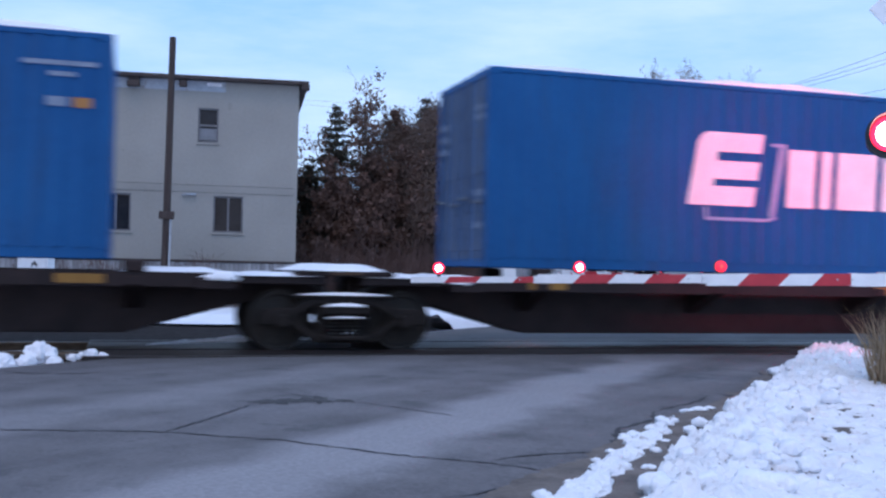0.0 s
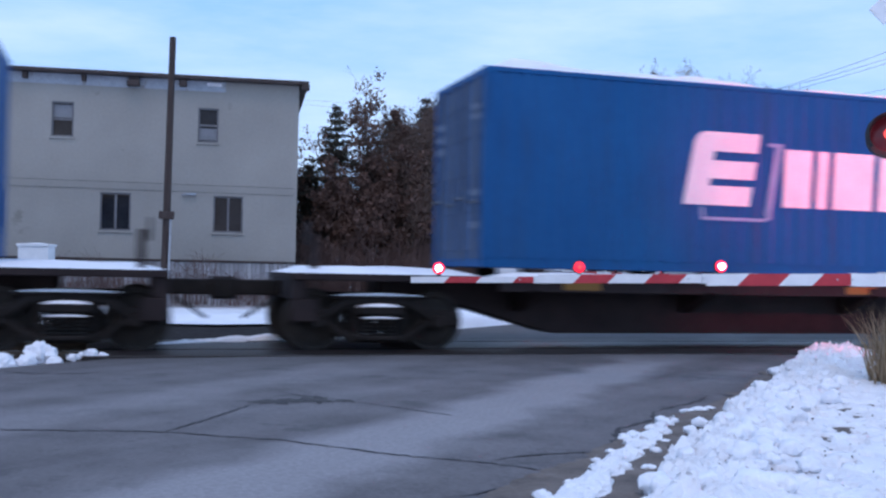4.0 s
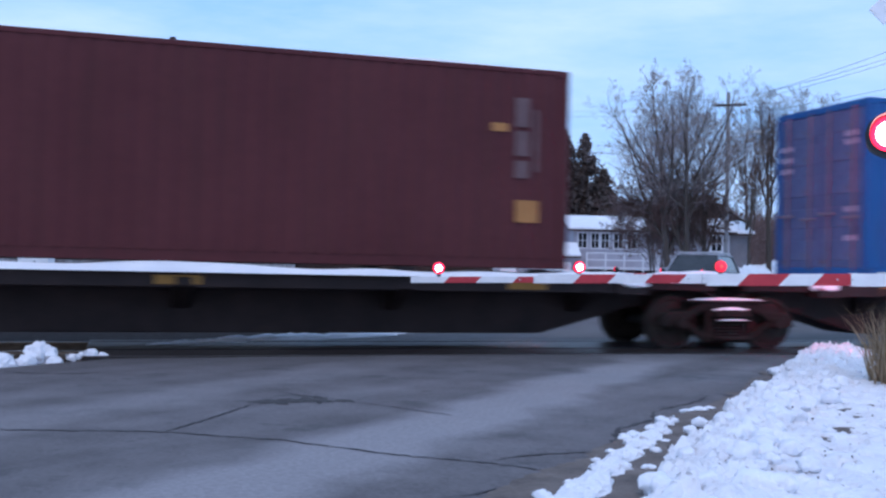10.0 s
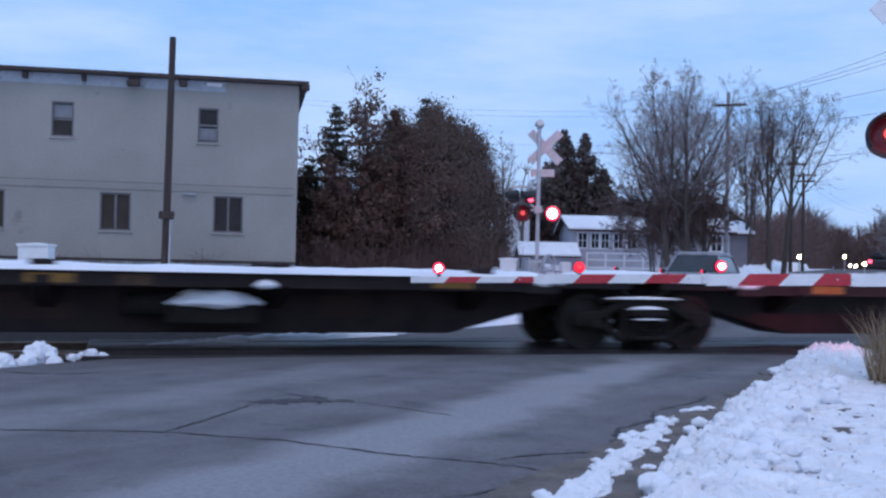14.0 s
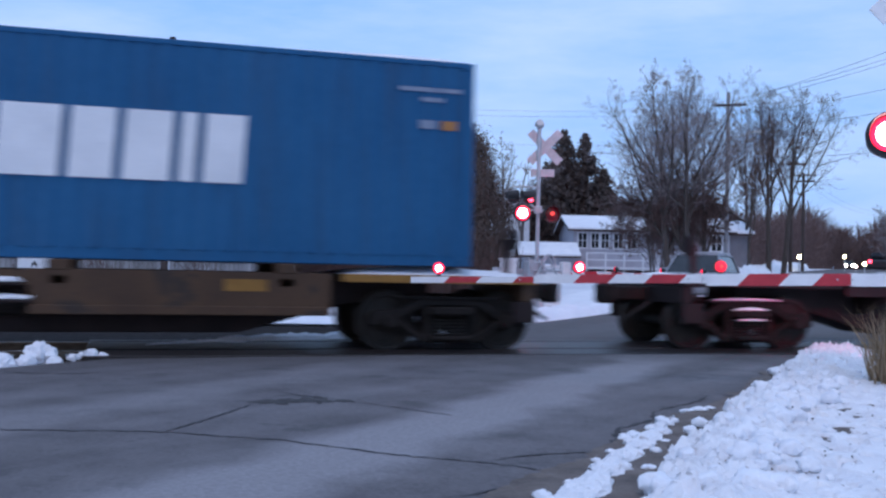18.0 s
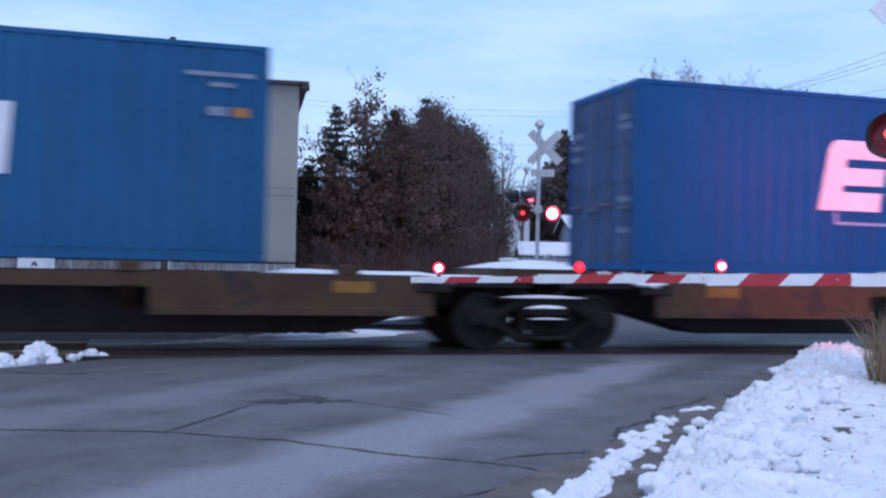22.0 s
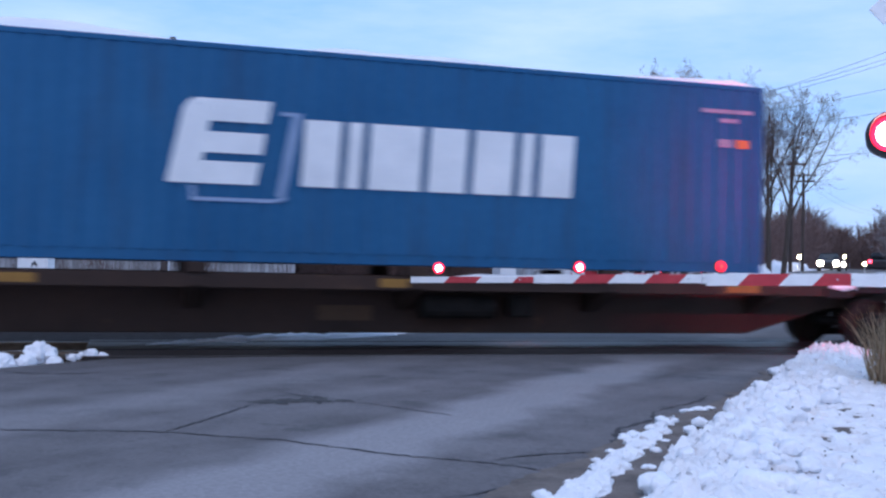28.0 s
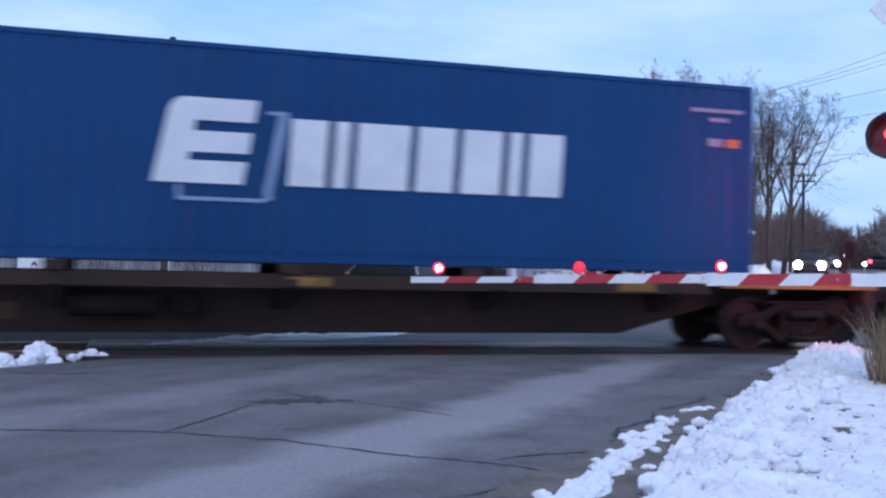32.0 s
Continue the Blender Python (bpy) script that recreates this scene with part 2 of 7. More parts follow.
for k, (a, b) in BLUES.items():
    M["box_" + k] = material("container_paint_" + k, a, b, 0.5, 0, 0.6, 9, 0.10,
                             (0.06, 0.03, 0.03) if k == "red" else (0.018, 0.045, 0.10), 0.68, 1.1)
    M["door_" + k] = material("faded_door_paint_" + k, tuple(0.55 * c + 0.022 for c in a), tuple(0.62 * c + 0.045 for c in b), 0.65, 0, 1.2, 14, 0.15, (0.055, 0.06, 0.075), 0.58, 1.6)
    nt = M["box_" + k].node_tree
    bsdf = nt.nodes["Principled BSDF"]
    bsdf.inputs["Specular IOR Level"].default_value = 0.16
    # rain streaks and scuffs down the sides
    src = bsdf.inputs["Base Color"].links[0].from_socket
    tc, mp = nt.nodes.new("ShaderNodeTexCoord"), nt.nodes.new("ShaderNodeMapping")
    mp.inputs["Scale"].default_value = (2.6, 2.6, 0.28)
    oi = nt.nodes.new("ShaderNodeObjectInfo")
    st = nt.nodes.new("ShaderNodeTexNoise")
    st.noise_dimensions = "4D"
    st.inputs["Scale"].default_value, st.inputs["Detail"].default_value, st.inputs["Roughness"].default_value = 1.3, 7.0, 0.68
    sc = nt.nodes.new("ShaderNodeMath")
    sc.operation = "MULTIPLY"
    sc.inputs[1].default_value = 37.0
    nt.links.new(oi.outputs["Random"], sc.inputs[0])
    nt.links.new(sc.outputs[0], st.inputs["W"])
    nt.links.new(tc.outputs["Object"], mp.inputs["Vector"])
    nt.links.new(mp.outputs["Vector"], st.inputs["Vector"])
    rg = nt.nodes.new("ShaderNodeMapRange")
    rg.inputs["From Min"].default_value, rg.inputs["From Max"].default_value = 0.50, 0.74
    rg.inputs["To Min"].default_value, rg.inputs["To Max"].default_value = 0.0, 0.42
    nt.links.new(st.outputs["Fac"], rg.inputs["Value"])
    mx = nt.nodes.new("ShaderNodeMixRGB")
    mx.inputs[2].default_value = (0.035, 0.045, 0.07, 1) if k != "red" else (0.055, 0.022, 0.02, 1)
    nt.links.new(rg.outputs["Result"], mx.inputs[0])
    nt.links.new(src, mx.inputs[1])
    nt.links.new(mx.outputs[0], bsdf.inputs["Base Color"])


# ---------------------------------------------------------------- mesh helpers
def quad_box(bm, x0, x1, y0, y1, z0, z1):
    v = [bm.verts.new(c) for c in itertools.product((x0, x1), (y0, y1), (z0, z1))]
    for f in ((0, 1, 3, 2), (4, 6, 7, 5), (0, 4, 5, 1), (2, 3, 7, 6), (0, 2, 6, 4), (1, 5, 7, 3)):
        bm.faces.new([v[i] for i in f])
    return v


def beam(bm, p0, p1, r0, r1=None, n=8, caps=True):
    """A tapered round bar from p0 to p1."""
    r1 = r0 if r1 is None else r1
    p0, p1 = Vector(p0), Vector(p1)
    d = (p1 - p0).normalized()
    a = d.orthogonal().normalized()
    b = d.cross(a)
    rings = []
    for p, r in ((p0, r0), (p1, r1)):
        rings.append([bm.verts.new(p + (a * math.cos(2 * math.pi * i / n) + b * math.sin(2 * math.pi * i / n)) * r) for i in range(n)])
    for i in range(n):
        bm.faces.new((rings[0][i], rings[0][(i + 1) % n], rings[1][(i + 1) % n], rings[1][i]))
    if caps:
        bm.faces.new(rings[0][::-1])
        bm.faces.new(rings[1])


def extrude_xz(bm, pts, y0, y1):
    """A plate: outline pts (x, z) from y0 to y1."""
    a = [bm.verts.new((x, y0, z)) for x, z in pts]
    b = [bm.verts.new((x, y1, z)) for x, z in pts]
    n = len(pts)
    for i in range(n):
        bm.faces.new((a[i], a[(i + 1) % n], b[(i + 1) % n], b[i]))
    bm.faces.new(a[::-1])
    bm.faces.new(b)


def extrude_yz(bm, pts, x0, x1):
    a = [bm.verts.new((x0, y, z)) for y, z in pts]
    b = [bm.verts.new((x1, y, z)) for y, z in pts]
    n = len(pts)
    for i in range(n):
        bm.faces.new((a[i], a[(i + 1) % n], b[(i + 1) % n], b[i]))
    bm.faces.new(a[::-1])
    bm.faces.new(b)


def bevelled(bm, w, seg=1):
    bmesh.ops.recalc_face_normals(bm, faces=bm.faces)
    edges = [e for e in bm.edges if e.is_manifold and e.calc_face_angle(0) > 0.6]
    bmesh.ops.bevel(bm, geom=edges, offset=w, segments=seg, affect="EDGES", clamp_overlap=True)
    return bm


def mesh_of(name, bm, mat, smooth=False):
    bmesh.ops.recalc_face_normals(bm, faces=bm.faces)
    me = bpy.data.meshes.new(name)
    bm.to_mesh(me)
    bm.free()
    me.materials.append(mat)
    if smooth:
        me.polygons.foreach_set("use_smooth", [True] * len(me.polygons))
    return me


def part(name, bm, mat, parent, label="", smooth=False, at=None):
    me = bm if isinstance(bm, bpy.types.Mesh) else mesh_of(name, bm, mat, smooth)
    ob = new(name, me)
    ob.parent = parent
    if at is not None:
        ob.matrix_basis = at
    if label:
        ob["label"] = label
    return ob


def thing(name, m, label, category, group="", kind=""):
    ob = new(name)
    ob.empty_display_size = 0.2
    ob.matrix_basis = m
    return tagged(ob, label, category, group, kind)


def bm_new():
    return bmesh.new()


def one_box(x0, x1, y0, y1, z0, z1, bev=0.0):
    bm = bm_new()
    quad_box(bm, x0, x1, y0, y1, z0, z1)
    return bevelled(bm, bev) if bev else bm


def one_beam(p0, p1, r0, r1=None, n=10):
    bm = bm_new()
    beam(bm, p0, p1, r0, r1, n)
    return bm


def raw_mesh(name, verts, faces, mat):
    me = bpy.data.meshes.new(name)
    me.from_pydata(verts, [], faces)
    me.materials.append(mat)
    return me


# ---------------------------------------------------------------- ground, road, track
ROAD_U = Vector((0.722, 0.692, 0)).normalized()      # along the road, away from the viewer
ROAD_N = Vector((-ROAD_U.y, ROAD_U.x, 0))            # towards its left side
EDGE0 = Vector((2.14, 4.94, 0))                      # a point of the right-hand edge
ROAD_W = 7.7
TRACK_Y = 15.12
GAUGE = 0.755


def wavy(x, y, s=1.0, seed=0.0):
    return noise.noise(Vector((x * s + seed, y * s - seed, seed * 1.7)))


def climb(x, y):
    """The land rises gently beyond the track."""
    side = max(0.0, min(1.0, (x - 9.5) / 7.0))
    return 0.037 * side * max(0.0, min(y, 62.0) - 21.0) + 0.012 * max(0.0, min(y, 220.0) - 62.0)


def on_road(u, n):
    """Place on the near road plane: u along it, n from its right edge towards its left."""
    p = EDGE0 + ROAD_U * u + ROAD_N * n
    return p


def build_ground():
    # one sheet to the horizon, finer near the crossing
    xs = sorted(set([-1500, -700, -300, -150, -80, -50] + [i * 2.5 for i in range(-12, 33)] + [95, 120, 160, 240, 400, 800, 1500]))
    ys = sorted(set([-1500, -500, -150, -60, -30] + [i * 2.5 for i in range(-6, 33)] + [95, 120, 160, 240, 400, 800, 1500]))
    verts, faces = [], []
    for y in ys:
        for x in xs:
            p = Vector((x, y, 0)) - EDGE0
            off = p.dot(ROAD_N)
            away = max(0.0, min(1.0, (abs(off - ROAD_W / 2) - ROAD_W / 2 - 0.5) / 5))
            track = max(0.0, min(1.0, (abs(y - TRACK_Y) - (2.5 if y < TRACK_Y else 6.4)) / 3))
            z = -0.16 + 0.10 * away * track * (1 + wavy(x, y, 0.2))
            z += climb(x, y)
            verts.append((x, y, z))
    w = len(xs)
    for j in range(len(ys) - 1):
        for i in range(w - 1):
            a = j * w + i
            faces.append((a, a + 1, a + w + 1, a + w))
    me = raw_mesh("ground", verts, faces, M["field"])
    tagged(new("ground", me), "snow-dusted ground with brown grass showing through", "ground", kind="structure")


def asphalt():
    """Worn grey asphalt: paler wheel paths along the road, darker patches, fine grit."""
    m = material("worn_asphalt", (0.082, 0.074, 0.077), (0.165, 0.151, 0.156), 0.85, 0, 1.6, 55, 0.6, (0.085, 0.08, 0.083), 0.565, 1.3)
    n, l = m.node_tree.nodes, m.node_tree.links
    p = n["Principled BSDF"]
    base = p.inputs["Base Color"].links[0].from_socket
    co = n.new("ShaderNodeTexCoord")
    mp = n.new("ShaderNodeMapping")
    mp.inputs["Scale"].default_value = (0.07, 0.55, 1)
    l.new(co.outputs["Object"], mp.inputs["Vector"])
    tn = n.new("ShaderNodeTexNoise")
    tn.inputs["Scale"].default_value, tn.inputs["Detail"].default_value = 1.6, 5.0
    l.new(mp.outputs["Vector"], tn.inputs["Vector"])
    rg = n.new("ShaderNodeMapRange")
    rg.inputs["From Min"].default_value, rg.inputs["From Max"].default_value = 0.47, 0.66
    rg.inputs["To Max"].default_value = 0.28
    l.new(tn.outputs["Fac"], rg.inputs["Value"])
    mx = n.new("ShaderNodeMixRGB")
    mx.inputs[2].default_value = (0.30, 0.285, 0.30, 1)
    l.new(rg.outputs["Result"], mx.inputs[0])
    l.new(base, mx.inputs[1])
    # two worn wheel paths along the road
    sep = n.new("ShaderNodeSeparateXYZ")
    l.new(co.outputs["Object"], sep.inputs[0])
    last = mx
    wob = n.new("ShaderNodeTexNoise")
    wob.inputs["Scale"].default_value, wob.inputs["Detail"].default_value = 0.9, 6.0
    l.new(co.outputs["Object"], wob.inputs["Vector"])
    for centre, half, amount in ((1.55, 0.6, 0.7), (4.3, 0.6, 0.28)):
        a = n.new("ShaderNodeMath")
        a.operation = "MULTIPLY_ADD"
        a.inputs[1].default_value = -0.08
        l.new(sep.outputs["X"], a.inputs[0])
        l.new(sep.outputs["Y"], a.inputs[2])
        b = n.new("ShaderNodeMath")
        b.operation = "MULTIPLY_ADD"
        b.inputs[1].default_value = 0.9
        l.new(wob.outputs["Fac"], b.inputs[0])
        l.new(a.outputs[0], b.inputs[2])
        c = n.new("ShaderNodeMath")
        c.operation = "SUBTRACT"
        c.inputs[1].default_value = centre + 0.45
        l.new(b.outputs[0], c.inputs[0])
        d = n.new("ShaderNodeMath")
        d.operation = "ABSOLUTE"
        l.new(c.outputs[0], d.inputs[0])
        e = n.new("ShaderNodeMapRange")
        e.inputs["From Min"].default_value, e.inputs["From Max"].default_value = half * 0.45, half
        e.inputs["To Min"].default_value, e.inputs["To Max"].default_value = amount, 0.0
        l.new(d.outputs[0], e.inputs["Value"])
        f = n.new("ShaderNodeMixRGB")
        f.inputs[2].default_value = (0.31, 0.295, 0.31, 1)
        l.new(e.outputs["Result"], f.inputs[0])
        l.new(last.outputs[0], f.inputs[1])
        last = f
    # darker asphalt band where the road meets the rails
    rot = n.new("ShaderNodeVectorMath")
    rot.operation = "DOT_PRODUCT"
    rot.inputs[1].default_value = (ROAD_U.y, ROAD_N.y, 0)
    l.new(co.outputs["Object"], rot.inputs[0])
    jit = n.new("ShaderNodeMath")
    jit.operation = "MULTIPLY_ADD"
    jit.inputs[1].default_value = 2.2
    l.new(wob.outputs["Fac"], jit.inputs[0])
    l.new(rot.outputs["Value"], jit.inputs[2])
    band = n.new("ShaderNodeMapRange")
    band.inputs["From Min"].default_value, band.inputs["From Max"].default_value = 7.6, 9.2
    band.inputs["To Min"].default_value, band.inputs["To Max"].default_value = 0.0, 0.7
    l.new(jit.outputs[0], band.inputs["Value"])
    dark = n.new("ShaderNodeMixRGB")
    dark.inputs[2].default_value = (0.075, 0.069, 0.07, 1)
    l.new(band.outputs["Result"], dark.inputs[0])
    l.new(last.outputs[0], dark.inputs[1])
    # scattered grit and small pale stones
    grit = n.new("ShaderNodeTexNoise")
    grit.inputs["Scale"].default_value, grit.inputs["Detail"].default_value = 26.0, 5.0
    grit.inputs["Roughness"].default_value = 0.7
    l.new(co.outputs["Object"], grit.inputs["Vector"])
    gr = n.new("ShaderNodeMapRange")
    gr.inputs["From Min"].default_value, gr.inputs["From Max"].default_value = 0.35, 0.65
    gr.inputs["To Min"].default_value, gr.inputs["To Max"].default_value = 0.84, 1.16
    l.new(grit.outputs["Fac"], gr.inputs["Value"])
    hv = n.new("ShaderNodeHueSaturation")
    l.new(gr.outputs["Result"], hv.inputs["Value"])
    l.new(dark.outputs[0], hv.inputs["Color"])
    l.new(hv.outputs[0], p.inputs["Base Color"])
    return m


def build_road():
    m = Matrix.Translation(EDGE0) @ Matrix.Rotation(math.atan2(ROAD_U.y, ROAD_U.x), 4, "Z")
    # centre line bends a little to the left beyond the crossing
    verts, faces = [], []
    us = [-40, -20, -10, -5] + [i * 0.5 for i in range(-6, 60)] + [32, 36, 40, 45, 50, 60, 75, 95, 120, 160, 220, 320, 500]
    cols = [i / 14 for i in range(15)]
    for u in us:
        bend = 0.0 if u < 34 else (u - 34) * 0.12
        for c in cols:
            y = bend + ROAD_W * c
            if c == 0 and u < 14:
                y += 0.10 * wavy(u, 0, 1.3) + 0.05 * wavy(u, 0, 5)
            crown = 0.025 * (1 - (2 * c - 1) ** 2)
            q = EDGE0 + ROAD_U * u + ROAD_N * y
            rise = climb(q.x, q.y)
            verts.append((u, y, crown - 0.02 + rise + 0.006 * wavy(u, c * 7.7, 0.8)))
    w = len(cols)
    for j in range(len(us) - 1):
        for i in range(w - 1):
            a = j * w + i
            faces.append((a, a + w, a + w + 1, a + 1))
    # turned-down edges
    k = len(verts)
    for j in range(len(us)):
        for e in (0, w - 1):
            x, y, z = verts[j * w + e]
            verts.append((x, y, z - 0.15))
    for j in range(len(us) - 1):
        faces.append((j * w, k + 2 * j, k + 2 * j + 2, (j + 1) * w))
        faces.append((j * w + w - 1, (j + 1) * w + w - 1, k + 2 * j + 3, k + 2 * j + 1))
    road = new("road", raw_mesh("road", verts, faces, asphalt()))
    road.matrix_basis = m
    tagged(road, "worn grey asphalt road with long cracks and pale wheel paths", "road", kind="structure")
    inv = m.inverted()

    def crack(path, width, seed):
        rnd = random.Random(seed)
        pts = []
        for (x0, y0), (x1, y1) in zip(path, path[1:]):
            n = max(2, int(math.hypot(x1 - x0, y1 - y0) / 0.06))
            for i in range(n):
                t = i / n
                pts.append((x0 + (x1 - x0) * t + rnd.uniform(-0.012, 0.012), y0 + (y1 - y0) * t + rnd.uniform(-0.02, 0.02)))
        vs, fs = [], []
        for i, (x, y) in enumerate(pts):
            a, b = pts[max(0, i - 1)], pts[min(len(pts) - 1, i + 1)]
            d = Vector((b[0] - a[0], b[1] - a[1], 0)).normalized()
            nn = Vector((-d.y, d.x, 0)) * width * rnd.uniform(0.4, 1.2) * min(1, 0.25 + i / 6, 0.25 + (len(pts) - i) / 6)
            for sgn in (1, -1):
                q = inv @ (Vector((x, y, 0)) + nn * sgn)
                c = q.y / ROAD_W
                q.z = 0.025 * (1 - (2 * c - 1) ** 2) - 0.02 + 0.006 * wavy(q.x, c * 7.7, 0.8) + 0.005
                vs.append(q)
        for i in range(len(pts) - 1):
            fs.append((2 * i, 2 * i + 1, 2 * i + 3, 2 * i + 2))
        part("crack", raw_mesh("crack", vs, fs, M["crack"]), None, road)

    crack([(-2.4, 7.95), (-0.8, 7.67), (0.27, 7.39), (1.03, 6.93), (1.64, 6.29), (2.16, 5.95), (2.52, 5.55)], 0.014, 1)
    crack([(0.27, 7.39), (0.62, 7.95), (1.05, 8.77)], 0.014, 2)
    crack([(1.95, 8.75), (2.18, 8.4), (2.55, 7.84)], 0.012, 3)
    crack([(1.35, 9.6), (1.62, 9.1), (1.75, 8.9)], 0.016, 4)
    crack([(2.9, 6.2), (3.15, 6.34), (3.6, 7.1), (4.1, 7.5), (4.38, 7.98)], 0.022, 5)
    crack([(2.2, 6.05), (2.6, 6.2), (3.0, 6.25)], 0.018, 6)
    crack([(4.38, 7.98), (5.1, 8.5), (5.5, 8.95)], 0.014, 7)
    crack([(1.6, 5.1), (2.05, 5.3), (2.4, 5.45)], 0.012, 8)
    crack([(-1.26, 11.89), (-0.89, 11.52), (-0.42, 11.46), (-0.11, 11.67)], 0.03, 9)
    crack([(2.75, 5.85), (3.0, 6.02), (3.2, 6.5)], 0.02, 10)
    # the broken patch in the middle
    rnd = random.Random(5)
    for cx, cy, rx, ry in ((1.28, 8.88, 0.30, 0.26), (1.62, 8.92, 0.22, 0.34), (1.84, 8.85, 0.13, 0.13)):
        vs, fs = [], []
        n = 40
        for i in range(n):
            a = 2 * math.pi * i / n
            r = 0.62 + 0.55 * wavy(math.cos(a) * 2, math.sin(a) * 2, 1.3, cx) + 0.22 * wavy(math.cos(a) * 2, math.sin(a) * 2, 5, cx)
            q = inv @ Vector((cx + rx * r * math.cos(a), cy + ry * r * math.sin(a), 0))
            c = q.y / ROAD_W
            q.z = 0.025 * (1 - (2 * c - 1) ** 2) - 0.02 + 0.006 * wavy(q.x, c * 7.7, 0.8) + 0.004
            vs.append(q)
        c0 = sum(vs, Vector()) / n
        c0.z -= 0.001
        vs.append(c0)
        fs = [(i, (i + 1) % n, n) for i in range(n)]
        part("pothole", raw_mesh("pothole", vs, fs, M["patch"]), None, road, "dark broken asphalt")


def snow_sheet(name, label, fn, us, ns, mat):
    """A lumpy sheet beside the road, height fn(u, n)."""
    verts, faces = [], []
    for u in us:
        for n in ns:
            p, z = fn(u, n)
            verts.append((p.x, p.y, z))
    w = len(ns)
    for j in range(len(us) - 1):
        for i in range(w - 1):
            a = j * w + i
            faces.append((a, a + 1, a + w + 1, a + w))
    me = raw_mesh(name, verts, faces, mat)
    me.polygons.foreach_set("use_smooth", [True] * len(me.polygons))
    return tagged(new(name, me), label, "snow", kind="structure")


def drift(u):
    """How far the ploughed edge creeps into the road along its length."""
    return 0.085 * max(0.0, min(u, 13.0))


def lump(p, s, seed):
    """Crumbled snow: several octaves, peaked upwards."""
    q = Vector((p.x, p.y, seed))
    return (abs(noise.noise(q * 2.2 * s)) * 0.6 + abs(noise.noise(q * 5.1 * s)) * 0.45 + abs(noise.noise(q * 11 * s)) * 0.25)


def build_snow():
    def bank(u, n):
        # n metres to the right of the verge line
        edge = 0.34 - 0.16 * max(0.0, min(1.0, (u - 0.3) / 1.6)) + 0.08 * wavy(u, 1, 0.9) + 0.10 * wavy(u, 3, 3.5) + 0.07 * wavy(u, 5, 9)
        p = on_road(u, drift(u) - edge - n)
        far = max(0.0, min(1.0, (u - 5.0) / 5.0))
        ridge = (0.10 + 0.04 * far) * math.exp(-((n - 0.42 - 0.12 * far) / (0.34 + 0.2 * far)) ** 2)
        rim = min(1.0, n / 0.12)
        rough = 0.25 + 1.75 * math.exp(-(n / 0.85) ** 2)
        z = -0.12 + rim * (0.11 + ridge * (0.1 + 1.5 * lump(p, 1.5, 3) + 0.6 * lump(p, 4.5, 5)) + rough * (0.075 * lump(p, 1.9, 9) + 0.055 * lump(p, 4.2, 6) + 0.022 * lump(p, 9.0, 2) - 0.035) + 0.02 * wavy(p.x, p.y, 0.5))
        if n > 0.7:
            z -= min(0.08, 0.9 * max(0.0, noise.noise(Vector((p.x * 4.6, p.y * 4.6, 7))) - 0.24)) + min(0.05, 0.8 * max(0.0, noise.noise(Vector((p.x * 10, p.y * 10, 2))) - 0.30))
        return p, z
    us = [-5 + i * 0.12 for i in range(0, 40)] + [-0.2 + i * 0.028 for i in range(0, 570)]
    ns = [i * 0.024 for i in range(0, 80)] + [1.92 + i * 0.05 for i in range(0, 90)] + [6.5 + i * 0.6 for i in range(0, 16)]
    # stops short of the rails
    us_near = [u for u in us if on_road(u, 0).y < 13.55]
    snow_sheet("snowbank", "lumpy ploughed snow bank along the road edge", bank, us_near, ns, M["dirty_snow"])

    def windrow(u, n):
        c = 0.07 - 0.045 * max(0.0, min(u, 2.6)) + 0.05 * wavy(u, 5, 1.1)
        w = 0.14 * min(1, max(0.03, (3.1 - u) / 1.2)) * (0.85 + 0.5 * wavy(u, 8, 1.6) + 0.45 * wavy(u, 9, 4) + 0.2 * wavy(u, 9 + n, 8))
        p = on_road(u, drift(u) - c + n * w)
        z = -0.02 + (0.035 + 0.06 * lump(p, 2.2, 4) + 0.035 * lump(p, 5.0, 3)) * max(0.0, 1 - n * n) ** 0.6
        return p, z
    snow_sheet("snow_windrow", "narrow strip of crumbled snow on the broken road edge", windrow,
               [-4 + i * 0.02 for i in range(360)], [-1 + i / 14 for i in range(29)], M["dirty_snow"])

    def verge(u, n):
        out = 0.30 - 0.075 * max(0.0, min(u, 5.0))
        p = on_road(u, drift(u) + out + (0.17 * wavy(u, 2, 1.4) + 0.10 * wavy(u, 2, 5) + 0.05 * wavy(u, 2, 14)) * (1 - n) - n * 1.3)
        return p, 0.008 - 0.03 * n + 0.014 * lump(p, 1.5, 2)
    snow_sheet("verge", "bare brown gravel verge with broken asphalt", verge, [-4 + i * 0.04 for i in range(300)], [i / 16 for i in range(17)], M["dirt"])

    def far_bank(u, n):
        p = on_road(u, 0.9 - 0.02 * (u - 18) - n + 0.2 * wavy(u, 0, 0.8))
        return p, climb(p.x, p.y) - 0.12 + min(1, n / 0.2) * (0.15 + 0.25 * math.exp(-((n - 0.5) / 0.5) ** 2) * (0.5 + lump(p, 0.8, 3)))
    snow_sheet("snowbank", "ploughed snow bank beyond the track", far_bank, [18.5 + i * 0.25 for i in range(90)], [i * 0.15 for i in range(30)], M["snow"])

    def left_bank(u, n):
        p = on_road(u, ROAD_W + 0.15 + 0.12 * max(0.0, u - 34) + n + 0.3 * wavy(u, 4, 0.7))
        return p, climb(p.x, p.y) - 0.12 + min(1, n / 0.2) * (0.16 + (0.30 + 0.45 * max(0.0, min(1.0, (u - 40) / 8))) * math.exp(-((n - 0.7) / 0.6) ** 2) * (0.4 + lump(p, 0.8, 6)))
